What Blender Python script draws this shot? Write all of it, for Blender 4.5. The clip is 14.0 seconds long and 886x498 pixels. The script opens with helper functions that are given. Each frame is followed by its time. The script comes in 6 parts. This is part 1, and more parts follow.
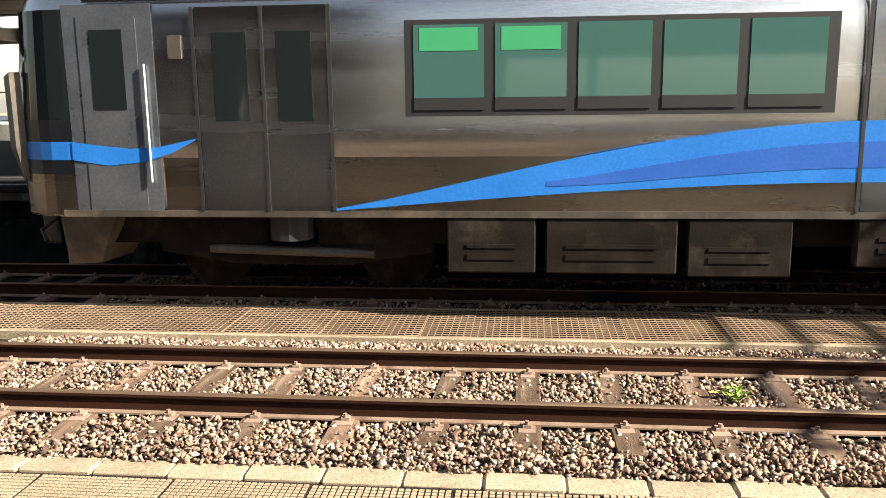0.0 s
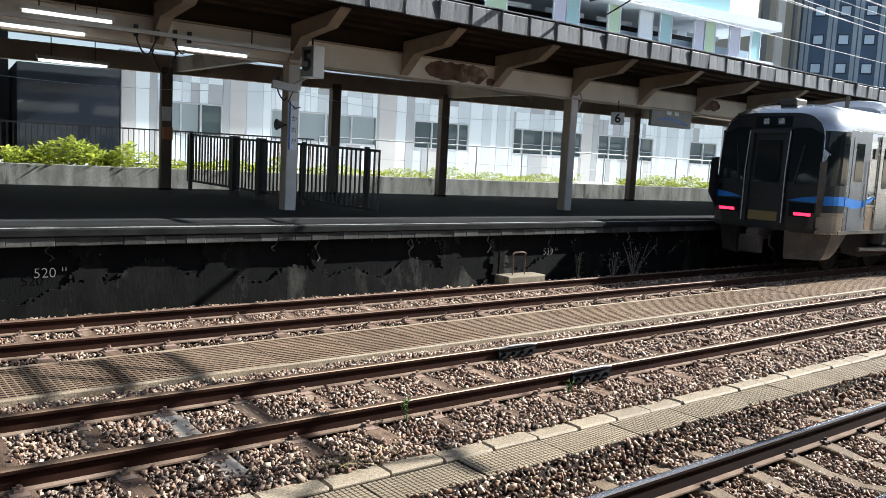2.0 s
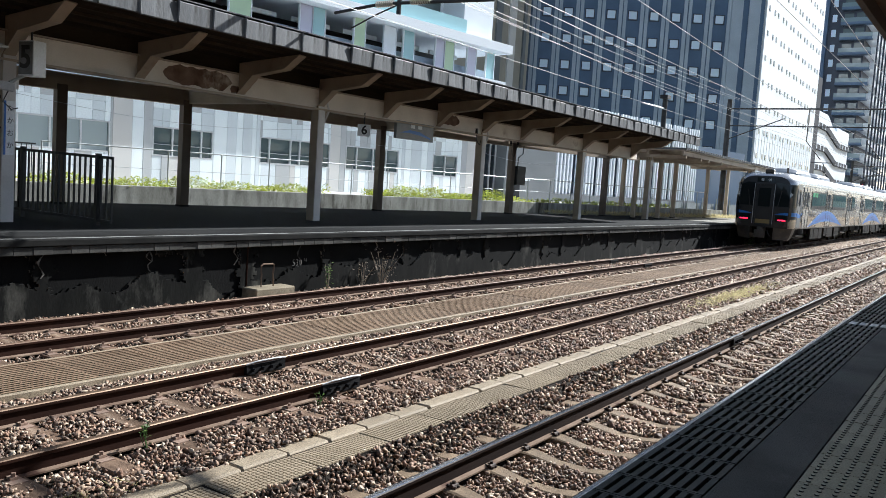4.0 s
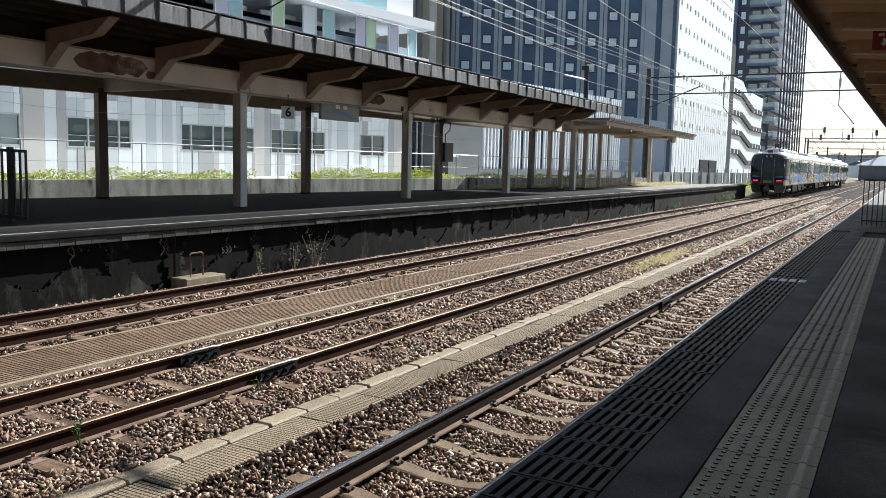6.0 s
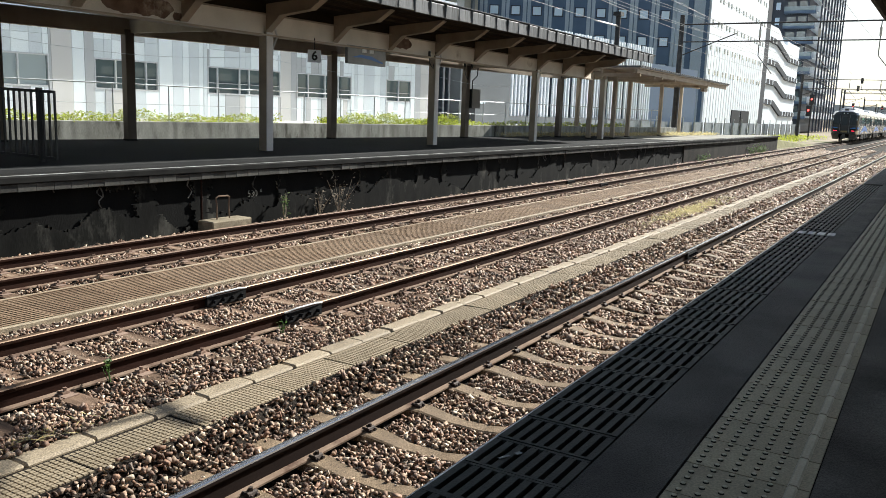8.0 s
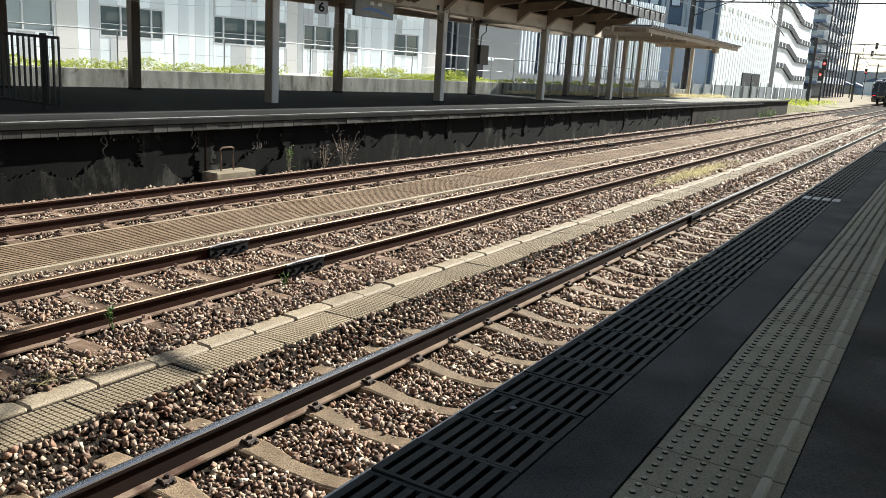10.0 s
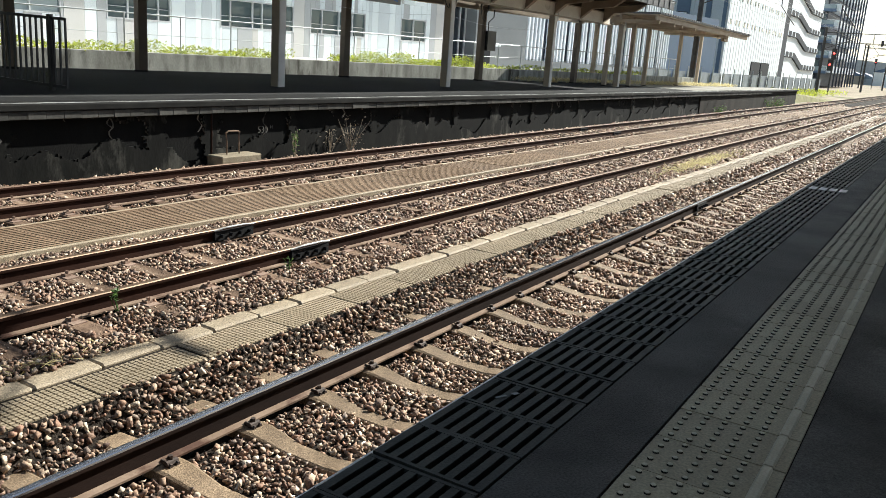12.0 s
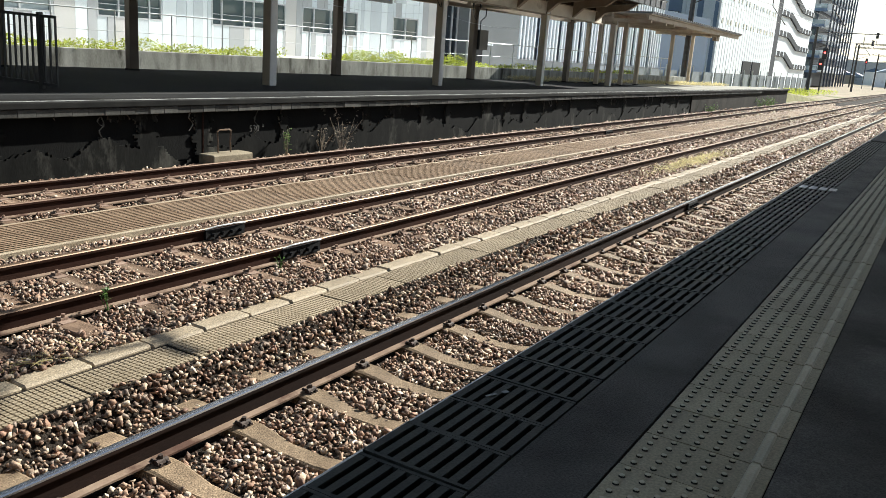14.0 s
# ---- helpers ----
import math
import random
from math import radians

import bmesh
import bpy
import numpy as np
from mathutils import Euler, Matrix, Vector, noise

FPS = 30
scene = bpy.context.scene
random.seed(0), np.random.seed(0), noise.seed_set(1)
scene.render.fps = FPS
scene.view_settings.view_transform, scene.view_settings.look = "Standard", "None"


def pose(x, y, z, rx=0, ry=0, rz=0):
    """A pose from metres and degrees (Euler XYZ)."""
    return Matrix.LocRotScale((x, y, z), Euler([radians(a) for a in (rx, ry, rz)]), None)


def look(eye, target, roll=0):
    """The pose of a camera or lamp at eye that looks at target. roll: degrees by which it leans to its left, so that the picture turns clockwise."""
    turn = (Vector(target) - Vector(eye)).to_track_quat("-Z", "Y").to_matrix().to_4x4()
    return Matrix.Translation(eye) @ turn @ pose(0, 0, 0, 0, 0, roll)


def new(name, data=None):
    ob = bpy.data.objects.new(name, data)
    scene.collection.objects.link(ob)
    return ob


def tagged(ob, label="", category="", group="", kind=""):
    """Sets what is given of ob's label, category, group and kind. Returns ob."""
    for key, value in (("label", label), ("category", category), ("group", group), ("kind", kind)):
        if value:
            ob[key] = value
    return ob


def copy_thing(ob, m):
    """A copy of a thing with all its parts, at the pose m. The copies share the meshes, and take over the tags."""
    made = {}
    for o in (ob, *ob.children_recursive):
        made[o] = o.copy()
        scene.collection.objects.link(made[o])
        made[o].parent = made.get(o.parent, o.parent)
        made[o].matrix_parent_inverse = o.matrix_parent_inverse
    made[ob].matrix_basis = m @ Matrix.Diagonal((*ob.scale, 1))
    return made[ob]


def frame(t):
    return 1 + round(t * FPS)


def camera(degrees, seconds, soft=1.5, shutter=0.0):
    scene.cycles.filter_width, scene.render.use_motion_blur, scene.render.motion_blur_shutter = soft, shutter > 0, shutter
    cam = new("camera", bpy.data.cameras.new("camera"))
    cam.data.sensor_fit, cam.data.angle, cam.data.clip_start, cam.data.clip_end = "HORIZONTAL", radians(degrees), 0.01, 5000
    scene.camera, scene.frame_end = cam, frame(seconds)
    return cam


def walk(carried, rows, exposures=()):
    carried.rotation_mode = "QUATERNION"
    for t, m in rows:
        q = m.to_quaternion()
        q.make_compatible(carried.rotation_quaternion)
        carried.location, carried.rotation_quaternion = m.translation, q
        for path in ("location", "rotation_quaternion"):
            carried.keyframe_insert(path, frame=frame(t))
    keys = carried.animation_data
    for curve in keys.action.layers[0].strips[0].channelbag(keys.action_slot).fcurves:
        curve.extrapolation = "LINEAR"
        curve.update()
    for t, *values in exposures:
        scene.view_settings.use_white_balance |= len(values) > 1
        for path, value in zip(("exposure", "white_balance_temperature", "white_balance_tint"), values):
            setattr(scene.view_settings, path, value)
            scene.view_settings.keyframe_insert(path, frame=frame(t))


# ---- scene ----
cam = camera(56.98, 14.0, soft=0.6)
EYE_Z = 2.104
# seconds, yaw, pitch, roll, and the small sway of the eye
PATH = (
    (0.0, 5.91, -10.60, 0.68, -0.948, 0.074, 0.041),
    (0.5, -7.86, -10.79, 0.17, -0.467, 0.122, -0.073),
    (1.0, -18.86, -10.20, 0.51, -0.183, 0.090, -0.057),
    (1.5, -29.46, -6.99, -1.51, -0.035, 0.032, 0.010),
    (2.0, -38.14, -6.41, -2.97, -0.023, 0.023, 0.007),
    (2.5, -46.93, -6.45, -3.38, 0.005, 0.018, 0.017),
    (3.0, -51.24, -6.38, -3.92, 0.013, 0.021, 0.032),
    (5.5, -59.57, -4.09, -1.58, 0.000, 0.012, 0.016),
    (6.0, -60.56, -5.99, -1.25, -0.002, 0.009, 0.012),
    (6.5, -60.48, -7.42, -1.37, -0.002, 0.008, 0.005),
    (7.0, -59.96, -7.99, -1.45, -0.005, 0.006, 0.005),
    (7.5, -59.08, -8.68, -1.57, -0.003, 0.005, 0.002),
    (8.0, -58.70, -9.70, -1.99, 0.002, 0.003, -0.002),
    (8.5, -58.58, -10.57, -2.21, 0.002, 0.002, -0.005),
    (11.0, -57.89, -13.44, -3.78, 0.008, -0.020, -0.012),
    (11.5, -57.77, -13.52, -3.82, 0.007, -0.017, -0.013),
    (12.0, -57.67, -13.69, -3.88, 0.006, -0.017, -0.014),
    (12.5, -57.61, -13.85, -3.68, 0.009, -0.018, -0.013),
    (13.0, -57.54, -13.75, -3.73, 0.005, -0.019, -0.016),
    (13.5, -57.42, -13.73, -3.72, 0.004, -0.021, -0.017),
    (14.0, -58.19, -13.73, -3.97, 0.009, -0.027, -0.014),
)
walk(cam, [(t, pose(dx, dy, EYE_Z + dz, 90 + pitch, roll, yaw)) for t, yaw, pitch, roll, dx, dy, dz in PATH],
     exposures=((0.0, 1.85, 7100, 9), (0.5, 1.95, 6700, 8), (1.0, 1.9, 6400, 8), (1.8, 1.45, 6000, 7), (3.0, 1.14, 5800, 7), (5.5, 0.87, 6000, 7),
                (8.5, 1.12, 6300, 5), (11.0, 1.2, 6330, 4), (14.0, 1.2, 6330, 4)))

# ---- world and sun ----
SUN_TO = Vector((1.40, -0.40, 1.0)).normalized()
world = bpy.data.worlds.new("sky")
scene.world = world
world.use_nodes = True
wn = world.node_tree
sky = wn.nodes.new("ShaderNodeTexSky")
sky.sky_type = "NISHITA"
sky.sun_disc = False
sky.sun_elevation = math.asin(SUN_TO.z)
sky.sun_rotation = math.atan2(SUN_TO.x, SUN_TO.y)
sky.air_density, sky.dust_density, sky.ozone_density = 1.0, 1.0, 1.0
back = wn.nodes["Background"]
haze = wn.nodes.new("ShaderNodeHueSaturation")
haze.inputs["Saturation"].default_value = 0.7
wn.links.new(sky.outputs[0], haze.inputs["Color"])
wn.links.new(haze.outputs[0], back.inputs[0])
back.inputs[1].default_value = 0.061
sun_data = bpy.data.lights.new("sun", "SUN")
sun_data.energy, sun_data.angle, sun_data.color = 5.0, radians(0.53), (1.0, 0.95, 0.885)
sun = new("sun", sun_data)
sun.matrix_world = look(SUN_TO * 100, (0, 0, 0))

# ---- materials ----
def mat_base(name, rough=0.7, metal=0.0):
    m = bpy.data.materials.new(name)
    m.use_nodes = True
    b = m.node_tree.nodes["Principled BSDF"]
    b.inputs["Roughness"].default_value = rough
    b.inputs["Metallic"].default_value = metal
    if rough >= 0.75:
        b.inputs["Specular IOR Level"].default_value = 0.12
    return m, m.node_tree, b


def grain(name, c1, c2, c3=None, scale=8.0, fine=90.0, rough=0.75, metal=0.0, bump=0.15, stretch=(1, 1, 1), rnd=0.0, island=0.0, spot=0.55, bump_dist=0.01, amp=0.5, spec=None):
    """A surface that varies at two scales: broad patches between c1 and c2, stains of c3, a fine grain, and relief."""
    m, nt, b = mat_base(name, rough, metal)
    if spec is not None:
        b.inputs["Specular IOR Level"].default_value = spec
    n, l = nt.nodes, nt.links
    co = n.new("ShaderNodeTexCoord")
    mp = n.new("ShaderNodeMapping")
    mp.inputs["Scale"].default_value = stretch
    l.new(co.outputs["Object"], mp.inputs[0])
    big = n.new("ShaderNodeTexNoise")
    big.inputs["Scale"].default_value, big.inputs["Detail"].default_value = scale, 6
    l.new(mp.outputs[0], big.inputs["Vector"])
    fin = n.new("ShaderNodeTexNoise")
    fin.inputs["Scale"].default_value, fin.inputs["Detail"].default_value = fine, 4
    l.new(mp.outputs[0], fin.inputs["Vector"])
    ramp = n.new("ShaderNodeValToRGB")
    ramp.color_ramp.elements[0].position, ramp.color_ramp.elements[1].position = 0.32, 0.68
    ramp.color_ramp.elements[0].color, ramp.color_ramp.elements[1].color = (*c1, 1), (*c2, 1)
    l.new(big.outputs[0], ramp.inputs[0])
    col = ramp.outputs[0]
    if c3:
        st = n.new("ShaderNodeTexNoise")
        st.inputs["Scale"].default_value, st.inputs["Detail"].default_value = scale * 0.45, 8
        st.inputs["Roughness"].default_value = 0.65
        l.new(mp.outputs[0], st.inputs["Vector"])
        sr = n.new("ShaderNodeValToRGB")
        sr.color_ramp.elements[0].position, sr.color_ramp.elements[1].position = spot, spot + 0.12
        l.new(st.outputs[0], sr.inputs[0])
        mx = n.new("ShaderNodeMix")
        mx.data_type = "RGBA"
        l.new(sr.outputs[0], mx.inputs[0])
        l.new(col, mx.inputs[6])
        mx.inputs[7].default_value = (*c3, 1)
        col = mx.outputs[2]
    src = None
    if rnd:
        src, amount = n.new("ShaderNodeObjectInfo").outputs["Random"], rnd
    elif island:
        src, amount = n.new("ShaderNodeNewGeometry").outputs["Random Per Island"], island
    hsv = n.new("ShaderNodeHueSaturation")
    l.new(col, hsv.inputs["Color"])
    va = n.new("ShaderNodeMath")
    va.operation = "MULTIPLY_ADD"
    l.new(fin.outputs[0], va.inputs[0])
    va.inputs[1].default_value, va.inputs[2].default_value = amp, 1 - amp / 2
    val = va.outputs[0]
    if src:
        vb = n.new("ShaderNodeMath")
        vb.operation = "MULTIPLY_ADD"
        l.new(src, vb.inputs[0])
        vb.inputs[1].default_value, vb.inputs[2].default_value = amount, 1 - amount / 2
        vc = n.new("ShaderNodeMath")
        vc.operation = "MULTIPLY"
        l.new(val, vc.inputs[0])
        l.new(vb.outputs[0], vc.inputs[1])
        val = vc.outputs[0]
    l.new(val, hsv.inputs["Value"])
    l.new(hsv.outputs[0], b.inputs["Base Color"])
    rr = n.new("ShaderNodeMapRange")
    rr.inputs[3].default_value, rr.inputs[4].default_value = max(0.02, rough - 0.12), min(1, rough + 0.12)
    l.new(big.outputs[0], rr.inputs[0])
    l.new(rr.outputs[0], b.inputs["Roughness"])
    if bump:
        bp = n.new("ShaderNodeBump")
        bp.inputs["Strength"].default_value, bp.inputs["Distance"].default_value = bump, bump_dist
        l.new(fin.outputs[0], bp.inputs["Height"])
        l.new(bp.outputs[0], b.inputs["Normal"])
    return m


def plain(name, c, rough=0.5, metal=0.0, emit=0.0):
    m, nt, b = mat_base(name, rough, metal)
    b.inputs["Base Color"].default_value = (*c, 1)
    if emit:
        b.inputs["Emission Color"].default_value, b.inputs["Emission Strength"].default_value = (*c, 1), emit
    return m


def glass_mat(name, c, rough=0.05, spec=0.6):
    """Tinted window glass backed by a dark room: glossy, with faint unevenness."""
    m, nt, b = mat_base(name, rough)
    b.inputs["Base Color"].default_value = (*c, 1)
    b.inputs["Specular IOR Level"].default_value = spec
    n, l = nt.nodes, nt.links
    t = n.new("ShaderNodeTexNoise")
    t.inputs["Scale"].default_value = 1.2
    bp = n.new("ShaderNodeBump")
    bp.inputs["Strength"].default_value, bp.inputs["Distance"].default_value = 0.03, 0.05
    l.new(t.outputs[0], bp.inputs["Height"])
    l.new(bp.outputs[0], b.inputs["Normal"])
    return m


def stone_mat():
    """Crushed stone: each chip has its own tint, from dark basalt to pale granite, with a gritty face."""
    m, nt, b = mat_base("ballast_stone", 0.62)
    b.inputs["Specular IOR Level"].default_value = 0.18
    n, l = nt.nodes, nt.links
    geo = n.new("ShaderNodeNewGeometry")
    tint = n.new("ShaderNodeValToRGB")
    tint.color_ramp.interpolation = "LINEAR"
    stops = ((0.0, (0.08, 0.052, 0.039)), (0.2, (0.215, 0.128, 0.088)), (0.40, (0.235, 0.186, 0.15)), (0.56, (0.37, 0.264, 0.184)), (0.72, (0.29, 0.171, 0.116)), (0.88, (0.48, 0.368, 0.267)), (1.0, (0.67, 0.56, 0.43)))
    while len(tint.color_ramp.elements) < len(stops):
        tint.color_ramp.elements.new(0.5)
    for e, (p, c) in zip(tint.color_ramp.elements, stops):
        e.position, e.color = p, (*c, 1)
    l.new(geo.outputs["Random Per Island"], tint.inputs[0])
    co = n.new("ShaderNodeTexCoord")
    grit = n.new("ShaderNodeTexNoise")
    grit.inputs["Scale"].default_value, grit.inputs["Detail"].default_value = 85, 5
    l.new(co.outputs["Object"], grit.inputs["Vector"])
    broad = n.new("ShaderNodeTexNoise")
    broad.inputs["Scale"].default_value, broad.inputs["Detail"].default_value = 0.9, 3
    l.new(co.outputs["Object"], broad.inputs["Vector"])
    add = n.new("ShaderNodeMath")
    add.operation = "MULTIPLY_ADD"
    add.inputs[1].default_value, add.inputs[2].default_value = 1.0, 0.15
    l.new(grit.outputs[0], add.inputs[0])
    mul = n.new("ShaderNodeMath")
    mul.operation = "MULTIPLY_ADD"
    mul.inputs[1].default_value = 0.6
    l.new(broad.outputs[0], mul.inputs[0])
    l.new(add.outputs[0], mul.inputs[2])
    hsv = n.new("ShaderNodeHueSaturation")
    l.new(tint.outputs[0], hsv.inputs["Color"])
    l.new(mul.outputs[0], hsv.inputs["Value"])
    l.new(hsv.outputs[0], b.inputs["Base Color"])
    bp = n.new("ShaderNodeBump")
    bp.inputs["Strength"].default_value, bp.inputs["Distance"].default_value = 0.5, 0.008
    l.new(grit.outputs[0], bp.inputs["Height"])
    l.new(bp.outputs[0], b.inputs["Normal"])
    return m


STONE = stone_mat()
# Bed colour is near black to hold the shade between the stones.
BED = grain("shaded_ballast_bed", (0.012, 0.009, 0.007), (0.035, 0.027, 0.021), (0.014, 0.010, 0.008), scale=3, fine=38, rough=0.95, bump=1.0, bump_dist=0.03)
EARTH = grain("dry_ground", (0.22, 0.18, 0.13), (0.34, 0.29, 0.22), (0.12, 0.14, 0.05), scale=0.25, fine=6, rough=0.95, bump=0.5, bump_dist=0.05)
# Rust, darkened further: the shade on the rails' sides is painted in.
RUST = grain("rusty_shaded_steel", (0.016, 0.0058, 0.0033), (0.034, 0.013, 0.0072), (0.062, 0.026, 0.0145), scale=2.5, fine=120, rough=0.75, bump=0.2, stretch=(0.25, 1, 1), spot=0.6)
RUST_DARK = grain("shade_dark_rail_side", (0.010, 0.006, 0.005), (0.022, 0.012, 0.009), (0.035, 0.018, 0.012), scale=2.5, fine=120, rough=0.75, bump=0.2, stretch=(0.25, 1, 1), spot=0.62)
HEAD = grain("worn_rail_head", (0.15, 0.095, 0.062), (0.25, 0.17, 0.11), (0.09, 0.052, 0.034), scale=1.5, fine=80, rough=0.45, metal=0.6, bump=0.03, stretch=(0.1, 3, 1), spot=0.62)
HEAD_DULL = grain("rusty_rail_head", (0.11, 0.062, 0.038), (0.19, 0.115, 0.072), (0.07, 0.038, 0.024), scale=1.5, fine=80, rough=0.62, metal=0.2, bump=0.05, stretch=(0.1, 3, 1), spot=0.6)
HEAD_A = grain("polished_rail_head", (0.52, 0.49, 0.48), (0.68, 0.64, 0.62), scale=1.5, fine=80, rough=0.2, metal=1.0, bump=0.02, stretch=(0.05, 3, 1))
# Foot is paler than the rail's sides.
FOOT = grain("pale_rail_foot", (0.15, 0.10, 0.07), (0.24, 0.175, 0.13), (0.08, 0.045, 0.033), scale=4, fine=60, rough=0.85, bump=0.2)
WOOD = grain("weathered_timber", (0.085, 0.054, 0.037), (0.19, 0.128, 0.088), (0.28, 0.215, 0.16), scale=3, fine=40, rough=0.85, bump=0.5, stretch=(6, 0.6, 3), rnd=0.8, spot=0.6)
PALEWOOD = grain("bleached_timber", (0.42, 0.355, 0.28), (0.55, 0.475, 0.385), scale=3, fine=40, rough=0.85, bump=0.4, stretch=(6, 0.6, 3))
PC = grain("sleeper_concrete", (0.15, 0.105, 0.065), (0.27, 0.195, 0.125), (0.09, 0.06, 0.04), scale=4, fine=95, amp=2.6, rough=0.7, spec=0.22, bump=0.5, rnd=0.3, spot=0.58)
CLIP = grain("rail_clip_iron", (0.035, 0.025, 0.02), (0.08, 0.055, 0.045), scale=20, fine=90, rough=0.7, metal=0.3, bump=0.2)
CHAIR = grain("tie_plate", (0.20, 0.13, 0.10), (0.30, 0.22, 0.17), scale=12, fine=90, rough=0.8, bump=0.2, rnd=0.3)
KERB = grain("kerb_concrete", (0.23, 0.18, 0.12), (0.34, 0.275, 0.19), (0.17, 0.13, 0.085), scale=2.2, fine=80, amp=2.2, rough=0.68, spec=0.35, bump=0.5, rnd=0.25, spot=0.6)
LID = grain("trough_grate", (0.24, 0.19, 0.125), (0.33, 0.265, 0.18), (0.16, 0.12, 0.08), scale=2, fine=60, amp=1.2, rough=0.65, spec=0.35, bump=0.2, rnd=0.2)
LIDGROOVE = grain("trough_groove", (0.018, 0.015, 0.012), (0.035, 0.03, 0.024), scale=4, fine=60, rough=0.95, bump=0.1)
WALKGRATE = grain("walkway_grate", (0.27, 0.18, 0.115), (0.39, 0.275, 0.18), (0.19, 0.118, 0.072), scale=1.5, fine=40, rough=0.6, metal=0.3, bump=0.1, rnd=0.2)
# Near-black floor: the shade inside pits and slots is in its colour.
PIT = plain("shaded_pit_floor", (0.010, 0.009, 0.008), 0.95)
GRIT_SHADE = plain("joint_grit_and_dot_shade", (0.03, 0.028, 0.024), 0.95)
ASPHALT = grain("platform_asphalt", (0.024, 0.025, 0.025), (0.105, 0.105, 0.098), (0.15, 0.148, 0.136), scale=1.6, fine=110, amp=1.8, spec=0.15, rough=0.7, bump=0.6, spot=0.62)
# Darker asphalt copy: shade under the far canopy put into the colour.
ASPHALT_SHADED = grain("shaded_far_asphalt", (0.013, 0.0135, 0.0145), (0.029, 0.029, 0.0285), (0.015, 0.015, 0.015), scale=0.5, fine=90, rough=0.85, bump=0.3)
DRAIN = grain("black_drain_cover", (0.015, 0.017, 0.015), (0.040, 0.044, 0.039), (0.085, 0.086, 0.076), scale=7, fine=90, amp=1.4, spec=0.2, rough=0.6, bump=0.2, rnd=0.35, spot=0.62)
TACT = grain("yellowed_tactile_tile", (0.24, 0.22, 0.145), (0.345, 0.315, 0.215), (0.14, 0.125, 0.085), scale=3.5, fine=90, amp=1.3, spec=0.4, rough=0.6, bump=0.2, rnd=0.22, spot=0.6)
TACT_BAR = grain("pale_tactile_bar", (0.38, 0.36, 0.27), (0.50, 0.475, 0.36), (0.30, 0.28, 0.21), scale=6, fine=90, rough=0.7, bump=0.2, rnd=0.15)
WHITE_LINE = grain("worn_white_paint", (0.62, 0.62, 0.60), (0.76, 0.76, 0.74), (0.25, 0.24, 0.22), scale=4, fine=60, rough=0.7, bump=0.2, stretch=(0.4, 2, 1), spot=0.56)
COPING = grain("coping_concrete", (0.045, 0.043, 0.039), (0.10, 0.095, 0.085), (0.03, 0.028, 0.025), scale=3, fine=50, rough=0.9, bump=0.4, spot=0.5)
# Wall and plaster are near black: shade on face and hollows painted in.
WALLDARK = grain("shaded_hollow_concrete", (0.003, 0.003, 0.003), (0.008, 0.008, 0.0075), (0.024, 0.023, 0.021), scale=0.9, fine=40, rough=0.95, bump=0.4, stretch=(1.6, 1, 0.5), spot=0.60)
WALLSKIN = grain("stained_shaded_plaster", (0.003, 0.0031, 0.0028), (0.012, 0.0118, 0.0105), (0.055, 0.053, 0.046), scale=3.0, fine=25, rough=0.95, bump=0.3, stretch=(1.2, 1, 0.5), spot=0.55, amp=1.0)
WALLBROWN = grain("brown_stained_concrete", (0.014, 0.012, 0.010), (0.034, 0.029, 0.023), (0.016, 0.014, 0.012), scale=0.8, fine=40, rough=0.95, bump=0.3, stretch=(1.5, 1, 0.5), spot=0.56)
WALLBARE = grain("peeling_concrete", (0.04, 0.038, 0.034), (0.24, 0.225, 0.20), (0.03, 0.028, 0.025), scale=5, fine=30, rough=0.95, bump=0.8, spot=0.44)
RETAIN = grain("retaining_concrete", (0.24, 0.24, 0.21), (0.50, 0.50, 0.46), (0.09, 0.085, 0.07), scale=2.4, fine=40, rough=0.9, bump=0.3, stretch=(1.5, 1.5, 0.35), spot=0.55, amp=0.9)
# Beam cream is lightened for bounced light; the darker copy holds shade underneath.
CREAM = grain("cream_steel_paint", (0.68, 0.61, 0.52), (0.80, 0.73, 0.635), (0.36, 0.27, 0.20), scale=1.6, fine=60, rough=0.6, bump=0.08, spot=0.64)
CREAM_SHADE = grain("cream_paint_shade_tone", (0.37, 0.295, 0.215), (0.48, 0.40, 0.305), (0.18, 0.11, 0.07), scale=1.6, fine=60, rough=0.65, bump=0.08, spot=0.6)
RUSTPATCH = grain("rust_patch", (0.10, 0.058, 0.042), (0.23, 0.15, 0.11), (0.46, 0.38, 0.30), scale=3, fine=50, rough=0.85, bump=0.3, spot=0.58)
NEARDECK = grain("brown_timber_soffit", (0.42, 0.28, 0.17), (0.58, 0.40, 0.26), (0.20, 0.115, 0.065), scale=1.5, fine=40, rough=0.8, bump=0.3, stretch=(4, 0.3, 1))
# Deck and purlin colours are darkened to carry the shade under the roof.
DECK = grain("shaded_canopy_deck", (0.026, 0.019, 0.013), (0.055, 0.040, 0.027), scale=1.5, fine=40, rough=0.9, bump=0.3, stretch=(0.3, 4, 1))
PURLIN = grain("canopy_purlin", (0.05, 0.036, 0.025), (0.085, 0.062, 0.043), scale=2, fine=40, rough=0.8, bump=0.2)
POLE_WHITE = grain("lit_face_post_paint", (0.60, 0.565, 0.53), (0.70, 0.665, 0.63), (0.42, 0.38, 0.33), scale=2, fine=60, rough=0.5, bump=0.06, spot=0.66)
POLE_BROWN = grain("brown_post_paint", (0.10, 0.072, 0.052), (0.145, 0.108, 0.08), (0.08, 0.055, 0.04), scale=2, fine=60, rough=0.6, bump=0.06)
